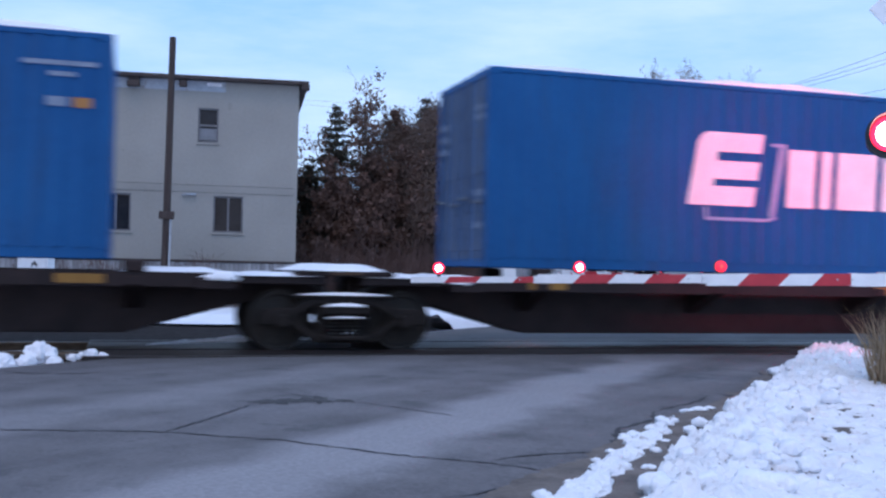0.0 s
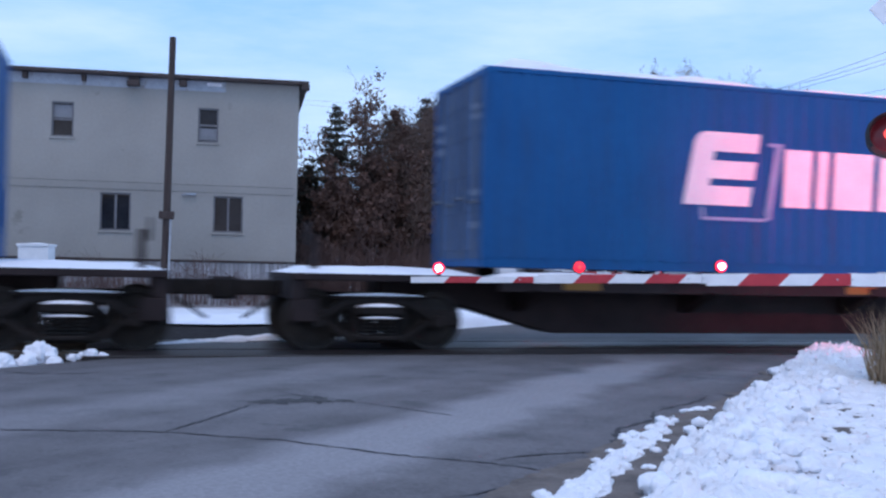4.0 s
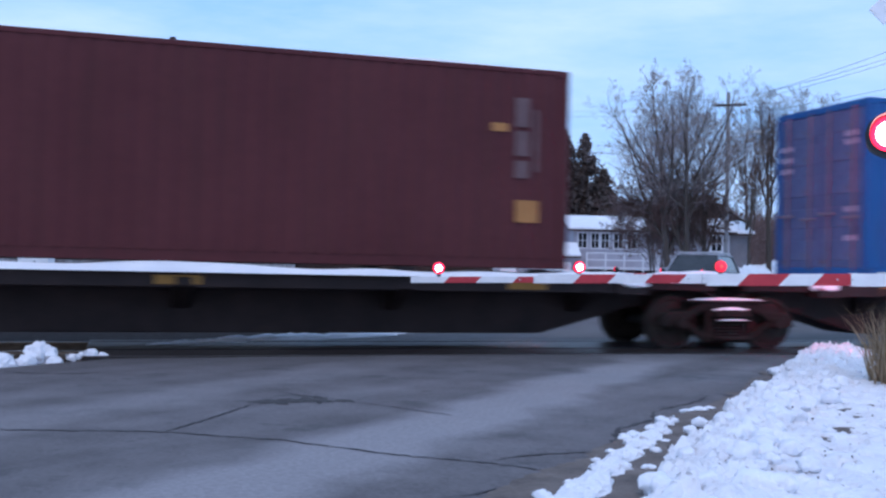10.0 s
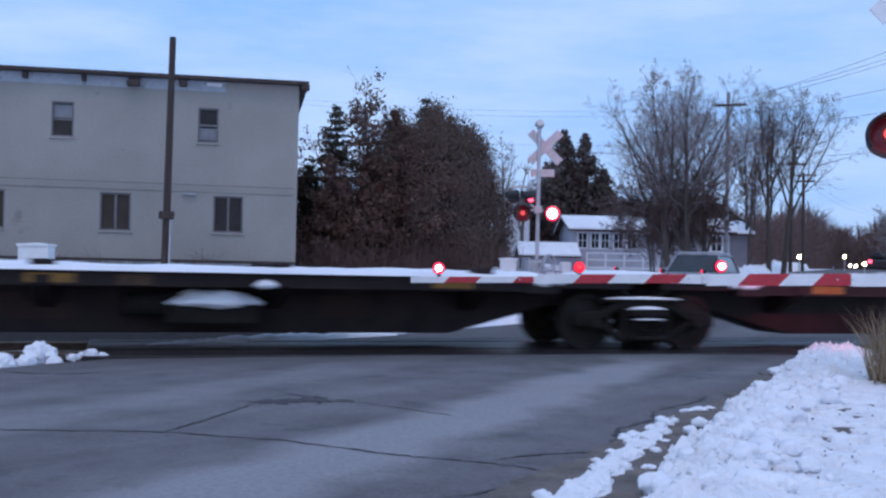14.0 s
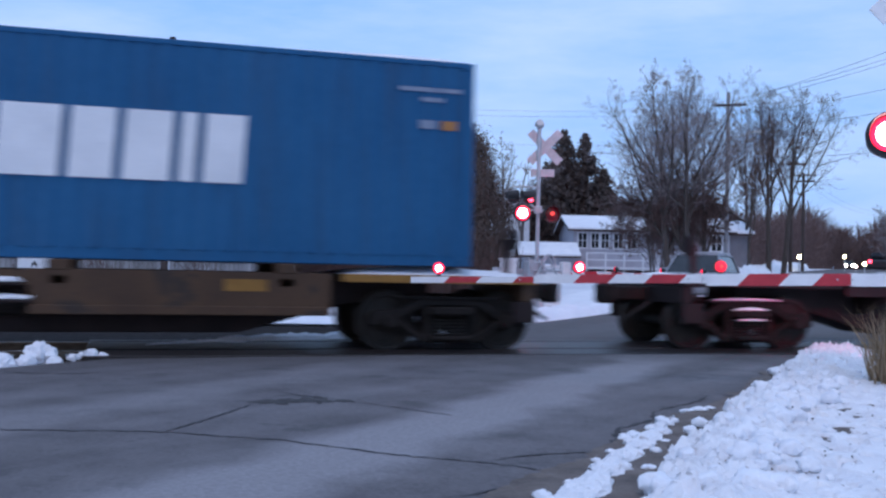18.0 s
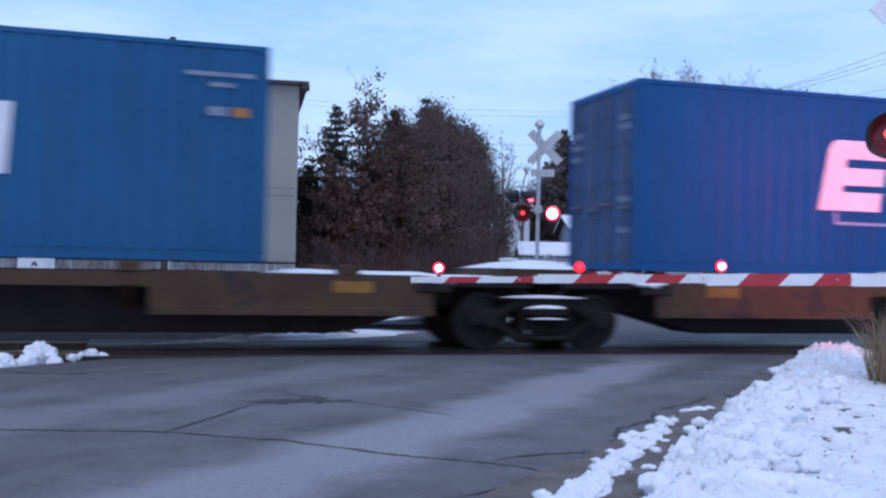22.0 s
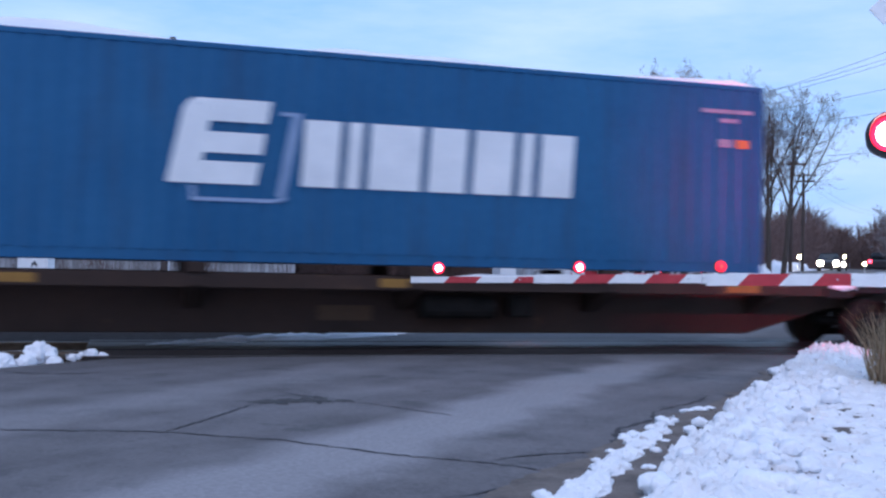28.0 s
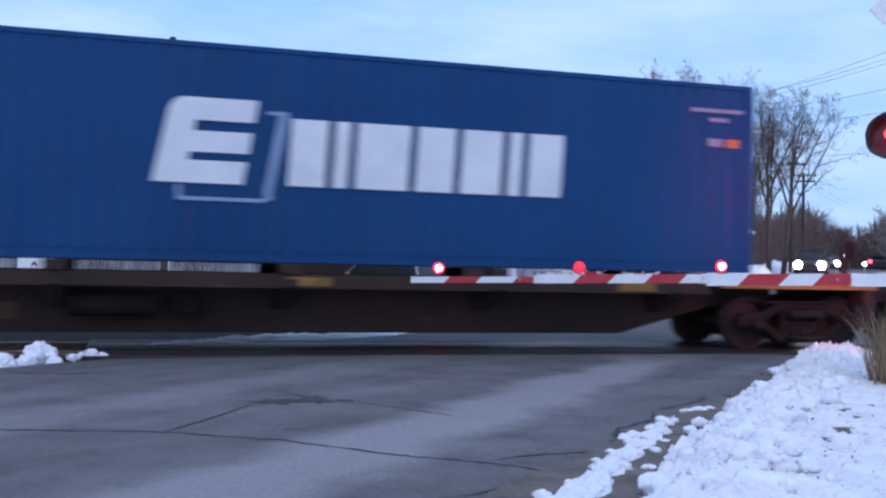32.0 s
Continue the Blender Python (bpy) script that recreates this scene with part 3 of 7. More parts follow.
    snow_sheet("snowbank", "ploughed snow bank beside the far lane", left_bank, [13.5 + i * 0.2 for i in range(150)] + [43.5 + i * 0.4 for i in range(150)], [i * 0.15 for i in range(26)], M["snow"])

    def left_near(u, n):
        p = on_road(u, ROAD_W + 0.55 + n + 0.35 * wavy(u, 4, 0.9) + 0.1 * wavy(u, 4, 4))
        return p, -0.14 + min(1, n / 0.15) * (0.14 + 0.10 * lump(p, 1, 5))
    snow_sheet("snowbank", "thin crusted snow beside the road and the rails", left_near, [-6 + i * 0.1 for i in range(84)], [i * 0.12 for i in range(40)], M["dirty_snow"])

    # snow strips lying on the track bed and behind it
    def strip(x0, x1, y0, y1, w, h, seed):
        def fn(u, n):
            x = x0 + (x1 - x0) * u
            k = math.sin(math.pi * u) ** 0.5
            p = Vector((x, y0 + (y1 - y0) * u + n * w * k * (0.7 + 0.6 * wavy(x, seed, 0.8)) + 0.15 * wavy(x, seed, 0.5), 0))
            return p, -0.01 + h * k * (1 - n * n) * (0.6 + 0.9 * lump(p, 1, seed))
        return fn
    for i, (x0, x1, y0, y1, w, h) in enumerate(((0.2, 4.6, 15.15, 17.6, 0.24, 0.12), (-16, 7.5, 22.6, 22.2, 1.9, 0.16))):
        snow_sheet("snow_strip", "thin strip of snow lying along the track bed", strip(x0, x1, y0, y1, w, h, i + 2),
                   [j / 90 for j in range(91)], [-1 + j / 6 for j in range(13)], M["snow"])

    # snow clods beside the near rail
    def clod(c, r, seed, sq=0.8):
        bm = bm_new()
        bmesh.ops.create_icosphere(bm, subdivisions=4 if r > 0.12 else 3, radius=1)
        for v in bm.verts:
            d = 1 + 0.35 * noise.noise(v.co * 1.6 + Vector((seed, 0, 0))) + 0.24 * noise.noise(v.co * 3.4 + Vector((seed, 5, 0))) + 0.16 * noise.noise(v.co * 8 + Vector((0, seed, 0)))
            v.co = Vector((c[0] + v.co.x * r * d * 1.15, c[1] + v.co.y * r * d, c[2] + v.co.z * r * d * sq))
        ob = new("snow_clod", mesh_of("snow_clod", bm, M["snow"], True))
        tagged(ob, "rounded clod of ploughed snow at the road edge", "snow clod", "snow clods by the rails")
    for c, r, sd in (((-0.97, 13.18, 0.06), 0.165, 1), ((-1.36, 12.9, -0.02), 0.13, 7), ((-0.60, 13.35, 0.0), 0.06, 2), ((-0.40, 13.5, 0.03), 0.08, 3), ((-0.26, 13.5, 0.0), 0.06, 4), ((-0.78, 12.98, -0.02), 0.08, 5), ((-1.75, 12.75, -0.02), 0.17, 6), ((-1.1, 12.95, -0.01), 0.1, 8), ((-0.5, 13.6, 0.0), 0.06, 9)):
        clod(c, r, sd)
    # larger lumps rolled off the plough on the bank
    rl = random.Random(31)
    more = [(rl.uniform(-0.8, 11), abs(rl.gauss(0.4, 0.28)), rl.uniform(0.03, 0.13), 40 + i) for i in range(110)]
    for u, n, r, sd in (*more, (2.35, 0.42, 0.13, 11), (1.45, 0.35, 0.16, 12), (3.4, 0.5, 0.12, 13), (0.7, 0.65, 0.13, 14), (5.3, 0.5, 0.12, 15), (6.8, 0.4, 0.13, 16), (4.3, 0.35, 0.10, 17), (2.0, 0.75, 0.12, 18), (8.6, 0.45, 0.14, 19), (7.7, 0.5, 0.12, 20), (9.6, 0.3, 0.12, 21)):
        p = on_road(u, drift(u) - n - (0.4 if u < 2 else 0.22))
        clod((p.x, p.y, 0.035 + 0.045 * math.exp(-((n - 0.4) / 0.4) ** 2)), r * 0.62, sd, 0.8)
    # crumbs of the narrow windrow
    for i in range(46):
        u = rl.uniform(-0.3, 3.2)
        p = on_road(u, drift(u) - 0.07 + 0.045 * max(0.0, min(u, 2.6)) + rl.gauss(0, 0.07))
        clod((p.x, p.y, 0.012), rl.uniform(0.016, 0.05), 200 + i, 0.75)
    for u, n, r in ((3.9, 0.02, 0.07), (3.75, -0.06, 0.05), (4.05, 0.08, 0.05), (1.1, 0.24, 0.04), (2.1, 0.12, 0.035)):
        p = on_road(u, drift(u) - n)
        clod((p.x, p.y, 0.005), r, 260 + u, 0.4)


def build_crumbs():
    """Grit and dirt crumbs thrown onto the bank by the plough."""
    rnd = random.Random(88)
    vs, fs = [], []
    for _ in range(150):
        u, n = rnd.uniform(-1.5, 11), abs(rnd.gauss(0.5, 1.0))
        p = on_road(u, drift(u) - 0.25 - n)
        r = rnd.uniform(0.003, 0.009)
        z = 0.02 + 0.08 * math.exp(-((n - 0.25) / 0.36) ** 2)
        k = len(vs)
        for dx, dy, dz in ((1, 0, 0), (-0.5, 0.9, 0), (-0.6, -0.8, 0), (0.1, 0, 1), (0, 0.1, -2)):
            vs.append((p.x + dx * r * rnd.uniform(0.7, 1.5), p.y + dy * r * rnd.uniform(0.7, 1.5), z + dz * r))
        fs += [(k, k + 1, k + 3), (k + 1, k + 2, k + 3), (k + 2, k, k + 3), (k + 1, k, k + 4), (k + 2, k + 1, k + 4), (k, k + 2, k + 4)]
    tagged(new("dirt_crumbs", raw_mesh("dirt_crumbs", vs, fs, M["dirt"])), "dark grit and dirt crumbs on the ploughed snow", "dirt", kind="stuff")


def build_track():
    # ballast bed, cut by the road
    for x0, x1, name in ((-200, 4.3, "ballast"), (12.6, 260, "ballast")):
        bm = bm_new()
        extrude_yz(bm, [(TRACK_Y - 2.2, -0.3), (TRACK_Y - 1.5, -0.15), (TRACK_Y + 2.6, -0.12), (TRACK_Y + 6.0, -0.06), (TRACK_Y + 6.4, -0.3)], x0, x1)
        tagged(new("track_bed", mesh_of("track_bed", bm, M["ballast"])), "dark stone ballast under the rails dusted with snow", "ballast", kind="structure")
    for s in (-1, 1):
        bm = bm_new()
        y = TRACK_Y + s * GAUGE
        prof = [(-0.075, -0.17), (0.075, -0.17), (0.07, -0.155), (0.012, -0.135), (0.012, -0.045), (0.037, -0.035), (0.037, -0.002), (-0.037, -0.002), (-0.037, -0.035), (-0.012, -0.045), (-0.012, -0.135), (-0.07, -0.155)]
        extrude_yz(bm, [(y + a, b) for a, b in prof], -200, 260)
        rail = thing("rail", Matrix(), "worn steel railway rail set into the crossing", "rail", "rails of the track", "structure")
        part("web_and_foot", bm, M["rail"], rail)
        part("head", one_box(-200, 260, y - 0.034, y + 0.034, -0.002, 0.004), M["railtop"], rail, "polished running surface")
    # flangeway boards at the crossing
    for y0, y1 in ((TRACK_Y - GAUGE - 0.98, TRACK_Y - GAUGE - 0.05), (TRACK_Y - GAUGE + 0.10, TRACK_Y + GAUGE - 0.10), (TRACK_Y + GAUGE + 0.05, TRACK_Y + GAUGE + 0.32)):
        bm = one_box(-0.5, 15.0, y0, y1, -0.12, 0.012, 0.01)
        tagged(new("crossing_panel", mesh_of("crossing_panel", bm, M["panel"])), "dark worn panel between the crossing rails", "crossing panel", "crossing panels", "structure")
    tie = one_box(-0.12, 0.12, TRACK_Y - 1.3, TRACK_Y + 1.3, -0.3, -0.125, 0.01)
    me = mesh_of("tie", tie, M["tie"])
    bed = thing("railway_ties", Matrix(), "row of dark creosoted railway ties half in snow", "railway ties", kind="structure")
    for i in range(60):
        x = -1.2 - i * 0.5
        part("tie", me, None, bed, at=Matrix.Translation((x, 0, 0)))
    for i in range(30):
        part("tie", me, None, bed, at=Matrix.Translation((13.2 + i * 0.5, 0, 0)))
    # bolt heads on the near rail's fishplate
    bolt = one_beam((0, 0, 0), (0, -0.05, 0), 0.022, n=8)
    bme = mesh_of("bolt", bolt, M["galv"])
    plate = thing("fishplate", pose(-1.05, TRACK_Y - GAUGE - 0.02, -0.07), "steel joint bar bolted to the near rail", "joint bar")
    part("bar", one_box(-0.45, 0.45, -0.025, 0.0, -0.045, 0.045, 0.008), M["rail"], plate)
    for dx in (-0.33, -0.2, 0.2, 0.33):
        part("bolt", bme, None, plate, at=Matrix.Translation((dx, -0.02, 0.01)))


build_ground()
build_road()
build_snow()
build_crumbs()
build_track()


# ---------------------------------------------------------------- the train
NEAR = 13.90                     # near face of the containers
BOX_L, BOX_W, BOX_H, BOX_Z = 12.19, 2.438, 2.896, 1.207
AXLE = 0.865                     # half the wheelbase of a truck
WHEEL_R = 0.42


def travelled(t):
    """How far the train's reference point lies along the track at t seconds."""
    k = t / 16 - 1
    return 211.997 * k + 1.606 * k * k - 0.884 * k * k * k


TRAIN_TIMES = [0.0, 0.0334, 0.2] + [i * 0.5 for i in range(1, 64)] + [31.8, 31.9667, 32.0]
MOVING = []                      # (thing, distance behind the reference point)
WHEELS = []                      # (wheelset, distance behind, local place)


def corrugated(bm, x0, x1, z0, z1, y, out, pitch=0.278, depth=0.022):
    """A wall of trapezoid ribs; out is the sign of the outward side along y."""
    prof, x = [], x0
    n = max(1, round((x1 - x0) / pitch))
    p = (x1 - x0) / n
    for i in range(n):
        b = x0 + i * p
        prof += [(b, 0), (b + 0.26 * p, 0), (b + 0.5 * p, depth), (b + 0.76 * p, depth)]
    prof.append((x1, 0))
    lo = [bm.verts.new((a, y - out * d, z0)) for a, d in prof]
    hi = [bm.verts.new((a, y - out * d, z1)) for a, d in prof]
    for i in range(len(prof) - 1):
        bm.faces.new((lo[i], lo[i + 1], hi[i + 1], hi[i]))


def box_meshes():
    """Meshes shared by all containers; local origin at the bottom centre."""
    L, W, H = BOX_L / 2, BOX_W / 2, BOX_H
    out = {}
    bm = bm_new()
    corrugated(bm, -L + 0.11, L - 0.11, 0.15, H - 0.07, -W + 0.008, -1)
    out["near_wall"] = bm
    bm = bm_new()
    corrugated(bm, -L + 0.11, L - 0.11, 0.15, H - 0.07, W - 0.008, 1)
    out["far_wall"] = bm
    for s, nm in ((-1, "near"), (1, "far")):
        out[nm + "_top_rail"] = one_box(-L + 0.1, L - 0.1, min(s * W, s * (W - 0.06)), max(s * W, s * (W - 0.06)), H - 0.075, H, 0.01)
        out[nm + "_bottom_rail"] = one_box(-L + 0.1, L - 0.1, min(s * (W - 0.03), s * (W - 0.09)), max(s * (W - 0.03), s * (W - 0.09)), 0.0, 0.17, 0.01)
    out["roof"] = one_box(-L + 0.06, L - 0.06, -W + 0.055, W - 0.055, H - 0.05, H - 0.012)
    out["floor"] = one_box(-L + 0.06, L - 0.06, -W + 0.055, W - 0.055, 0.05, 0.15)
    out["front_wall"] = one_box(L - 0.055, L - 0.02, -W + 0.1, W - 0.1, 0.1, H - 0.05)
    out["corner_post"] = one_box(-0.075, 0.075, -0.06, 0.06, 0.11, H - 0.11, 0.012)
    out["corner_casting"] = one_box(-0.089, 0.089, -0.081, 0.081, 0, 0.118, 0.015)
    out["door_leaf"] = one_box(-0.02, 0.02, -0.56, 0.56, 0.12, H - 0.12, 0.01)
    out["door_rib"] = one_box(-0.014, 0.0, -0.52, 0.52, -0.17, 0.17, 0.01)
    out["lock_rod"] = one_beam((0, 0, 0.08), (0, 0, H - 0.08), 0.02, n=8)
    out["rod_handle"] = one_box(-0.02, 0.02, -0.02, 0.36, -0.025, 0.025, 0.006)
    out["end_rail"] = one_box(-0.06, 0.0, -W + 0.1, W - 0.1, -0.06, 0.06, 0.008)
    return out


BOX_BM = box_meshes()
BOX_ME = {}


def box_mesh(key, mat):
    if (key, mat.name) not in BOX_ME:
        me = bpy.data.meshes.new(key)
        bm = BOX_BM[key].copy()
        bmesh.ops.recalc_face_normals(bm, faces=bm.faces)
        bm.to_mesh(me)
        bm.free()
        me.materials.append(mat)
        BOX_ME[(key, mat.name)] = me
    return BOX_ME[(key, mat.name)]


def side_panel(pts, y=-BOX_W / 2 - 0.004):
    """A flat painted mark on the near side; pts (metres from the leading end, height over the container's floor)."""
    bm = bm_new()
    extrude_xz(bm, [(BOX_L / 2 - a, z) for a, z in pts], y, y + 0.003)
    return bm


def slant_bar(a0, a1, z0, z1, lean=0.05):
    return side_panel([(a0, z0), (a1, z0), (a1 - lean, z1), (a0 - lean, z1)])


def mark_meshes():
    """White bars that stand for the owner's wordmark, the emblem before it and the small codes."""
    marks = {"bars": [], "outline": [], "codes": [], "tag": [], "grey": []}
    # seven plain blocks
    a = 7.22
    for w in (0.50, 0.20, 0.75, 0.55, 0.60, 0.20, 0.52):
        marks["bars"].append(slant_bar(a, a - w, 1.04, 1.95))
        a -= w + 0.11
    for z0, z1, reach in ((1.03, 1.33, 7.82), (1.44, 1.72, 7.75), (1.86, 2.16, 7.68)):
        lean = (z1 - z0) * 0.17
        back = 8.58 - (z0 - 1.03) * 0.17
        marks["bars"].append(side_panel([(back, z0), (reach, z0), (reach - lean, z1), (back - lean, z1)]))
    marks["bars"].append(side_panel([(8.98, 1.03), (8.58, 1.03), (8.39, 2.16), (8.62, 2.16), (8.72, 2.11), (8.79, 2.00), (8.96, 1.14)]))
    for pts in ([(8.62, 0.80), (7.55, 0.80), (7.40, 0.86), (7.44, 0.90), (7.56, 0.85), (8.62, 0.85)],
                [(7.44, 0.86), (7.22, 2.02), (7.34, 2.02), (7.54, 0.90)],
                [(7.50, 1.98), (7.22, 1.98), (7.22, 2.03), (7.50, 2.03)],
                [(8.66, 0.80), (8.60, 0.80), (8.62, 1.00), (8.68, 1.00)]):
        marks["outline"].append(side_panel(pts))
    marks["codes"] += [slant_bar(1.10, 0.20, 2.45, 2.51, 0), slant_bar(0.78, 0.46, 2.31, 2.37, 0)]
    marks["grey"] += [slant_bar(0.80, 0.55, 1.93, 2.05, 0)]
    marks["tag"] += [slant_bar(0.48, 0.26, 1.92, 2.05, 0)]
    return marks


MARKS = mark_meshes()
MARK_ME = {}
for kind, mat in (("bars", "white_mark"), ("outline", "pale_line"), ("codes", "grey_mark"), ("tag", "orange_mark"), ("grey", "grey_mark")):
    MARK_ME[kind] = [mesh_of("mark", b, M[mat]) for b in MARKS[kind]]


def snow_cap(seed, amount):
    """An uneven slab of snow on a container roof."""
    verts, faces = [], []
    nx, ny = 60, 7
    for i in range(nx + 1):
        for j in range(ny + 1):
            x = -BOX_L / 2 + 0.05 + (BOX_L - 0.1) * i / nx
            k = (0.0, 0.012, 0.06, 0.3, 0.7, 0.94, 0.988, 1.0)[j]
            y = -BOX_W / 2 + 0.012 + (BOX_W - 0.024) * k
            e = min(1.0, 4 * min(i, nx - i) / 8 + 0.001, 0.0 if j in (0, ny) else 0.8 if j in (1, ny - 1) else 1.0)
            h = amount * 1.35 * (0.55 + 1.3 * noise.noise(Vector((x * 0.45, y * 0.8, seed))) + 0.35 * noise.noise(Vector((x * 1.7, y * 2, seed))))
            verts.append((x, y, BOX_H - 0.02 + max(0.0, h) * e))
    for i in range(nx):
        for j in range(ny):
            a = i * (ny + 1) + j
            faces.append((a, a + 1, a + ny + 2, a + ny + 1))
    me = raw_mesh("snow_cap", verts, faces, M["snow"])
    me.polygons.foreach_set("use_smooth", [True] * len(me.polygons))
    return me


def container(off, paint, livery, snow, seed):
    """A 40-foot box; off is how far its leading end lies behind the reference point."""
    words = {"wordmark": "blue corrugated shipping container with white wordmark bars",
             "script": "violet-blue shipping container with worn white script marks",
             "plain": "dull red corrugated shipping container with a small emblem"}[livery]
    tone = {"blue": "bright", "deep": "deep", "teal": "faded greenish", "navy": "dark", "red": "weathered"}[paint]
    c = thing("shipping_container", pose(travelled(0) - off - BOX_L / 2, NEAR + BOX_W / 2, BOX_Z),
              f"{tone} {words}", "container", "containers on the train")
    m = M["box_" + paint]
    L, W, H = BOX_L / 2, BOX_W / 2, BOX_H
    for k in ("near_wall", "far_wall", "near_top_rail", "far_top_rail", "near_bottom_rail", "far_bottom_rail", "roof", "floor", "front_wall"):
        part(k, box_mesh(k, m), None, c)
    for sx, sy in itertools.product((-1, 1), (-1, 1)):
        part("corner_post", box_mesh("corner_post", m), None, c, at=pose(sx * (L - 0.075), sy * (W - 0.06), 0))
        for z in (0, H - 0.118):
            part("corner_casting", box_mesh("corner_casting", m), None, c, at=pose(sx * (L - 0.088), sy * (W - 0.08), z))
    for z in (0.07, H - 0.06):
        part("end_rail", box_mesh("end_rail", m), None, c, at=pose(-L + 0.07, 0, z))
        part("end_rail", box_mesh("end_rail", m), None, c, at=pose(L - 0.01, 0, z))
    for s in (-1, 1):
        leaf = part("door", box_mesh("door_leaf", M["door_" + paint]), None, c, "container door with lock rods", at=pose(-L + 0.055, s * 0.565, 0))
        for z in (0.42, 0.98, 1.54, 2.10, 2.58):
            part("panel", box_mesh("door_rib", M["door_" + paint]), None, leaf, "faded pressed panel", at=pose(-0.02, 0, z))
        for y in (-0.32, 0.30):
            part("lock_rod", box_mesh("lock_rod", M["rod"]), None, leaf, "grey steel lock rod", at=pose(-0.06, y, 0))
            part("handle", box_mesh("rod_handle", M["rod"]), None, leaf, at=pose(-0.085, y - 0.15, 1.0 + 0.12 * y))
        for z, w in ((2.36, 0.34), (2.22, 0.26), (1.1, 0.2), (0.62, 0.22)):
            if s < 0:
                part("marking", DOOR_MARK, None, leaf, at=pose(-0.045, -0.25, z))
        if s > 0:
            for z in (2.25, 2.05, 1.85):
                part("marking", DOOR_MARK, None, leaf, at=pose(-0.045, 0.36, z))
    if livery == "wordmark":
        for kind in ("bars", "outline"):
            for me in MARK_ME[kind]:
                part("wordmark_bar" if kind == "bars" else "emblem_line", me, None, c)
        for kind in ("codes", "tag", "grey"):
            for me in MARK_ME[kind]:
                part("marking", me, None, c)
    elif livery == "script":
        for me in SCRIPT_ME:
            part("script_bar", me, None, c)
        for me in DASH_ME + LABEL_ME:
            part("marking", me, None, c)
        for me in PLATE_ME[livery]:
            part("code_plate", me, None, c)
    else:
        for me in EMBLEM_ME:
            part("emblem", me, None, c)
        for me in LABEL_ME:
            part("marking", me, None, c)
        for me in PLATE_ME[livery]:
            part("code_plate", me, None, c)
    if snow:
        part("snow_cap", snow_cap(seed, snow), None, c, "patchy snow on the roof")
    MOVING.append((c, off + BOX_L / 2))
    return c


DOOR_MARK = mesh_of("marking", one_box(-0.003, 0, -0.17, 0.17, -0.045, 0.045), M["grey_mark"])
def stroke(a0, z0, a1, z1, w, end=None):
    """A flat bar from (a0, z0) to (a1, z1) on the near side, w wide."""
    end = w if end is None else end
    return side_panel([(a0 + w / 2, z0), (a0 - w / 2, z0), (a1 - end / 2, z1), (a1 + end / 2, z1)])


SCRIPT_ME = [mesh_of("script_bar", b, M["worn_mark"]) for b in (
    stroke(7.72, 0.60, 7.45, 0.92, 0.34, 0.26), stroke(7.42, 1.00, 7.22, 1.30, 0.26, 0.22), stroke(7.16, 1.38, 6.98, 1.64, 0.26, 0.22), stroke(6.92, 1.68, 6.50, 2.30, 0.26, 0.30),
    stroke(6.46, 2.28, 6.46, 1.55, 0.24, 0.22), stroke(6.46, 1.50, 6.36, 1.10, 0.22, 0.26),
    stroke(6.26, 0.88, 6.20, 1.30, 0.26), stroke(5.93, 0.92, 5.90, 1.04, 0.30), stroke(5.95, 1.18, 5.92, 1.30, 0.30),
    stroke(5.66, 0.90, 5.36, 1.62, 0.22, 0.20), stroke(5.44, 1.70, 5.24, 2.02, 0.34, 0.26), stroke(5.40, 0.90, 5.26, 1.32, 0.24, 0.20), stroke(5.12, 1.20, 4.98, 1.75, 0.20, 0.16),
    stroke(4.90, 0.90, 4.84, 1.06, 0.42, 0.40), stroke(4.86, 1.20, 4.80, 1.34, 0.36, 0.30),
    side_panel([(6.94, 0.62), (6.45, 0.62), (6.45, 0.69), (6.94, 0.69)]), side_panel([(5.75, 0.60), (5.2, 0.60), (5.2, 0.68), (5.75, 0.68)]),
    side_panel([(4.95, 0.58), (4.6, 0.58), (4.6, 0.70), (4.95, 0.70)]))]
DASH_ME = [mesh_of("marking", b, M["worn_mark"]) for b in (
    side_panel([(7.8, 0.20), (7.15, 0.20), (7.15, 0.27), (7.8, 0.27)]), side_panel([(6.47, 0.18), (5.7, 0.18), (5.7, 0.23), (6.47, 0.23)]),
    side_panel([(5.5, 0.18), (4.84, 0.18), (4.84, 0.22), (5.5, 0.22)]), side_panel([(2.2, 0.37), (0.28, 0.37), (0.28, 0.45), (2.2, 0.45)]))]
# upright code plate with small orange labels, on the containers that carry no wordmark
PLATE_ME = {}
for livery, mark in (("script", "worn_mark"), ("plain", "dull_mark")):
    PLATE_ME[livery] = [mesh_of("code_plate", side_panel([(0.84, z0), (0.62, z0), (0.62, z1), (0.84, z1)]), M[mark]) for z0, z1 in ((1.30, 1.55), (1.62, 1.98), (2.04, 2.46))]
    PLATE_ME[livery].append(mesh_of("code_plate", side_panel([(0.54, 1.40), (0.48, 1.40), (0.48, 2.30), (0.54, 2.30)]), M[mark]))
LABEL_ME = [mesh_of("marking", side_panel([(0.82, 0.66), (0.46, 0.66), (0.46, 0.98), (0.82, 0.98)]), M["orange_mark"]),
            mesh_of("marking", side_panel([(1.20, 1.96), (0.95, 1.96), (0.95, 2.08), (1.20, 2.08)]), M["orange_mark"])]
EMBLEM_ME = [mesh_of("emblem", side_panel([(11.36, 2.12), (10.96, 2.12), (10.96, 2.54), (11.36, 2.54)]), M["worn_mark"]),
             mesh_of("emblem", side_panel([(11.30, 2.16), (11.02, 2.16), (11.02, 2.30), (11.30, 2.30)], -BOX_W / 2 - 0.008), M["pale_line"])]


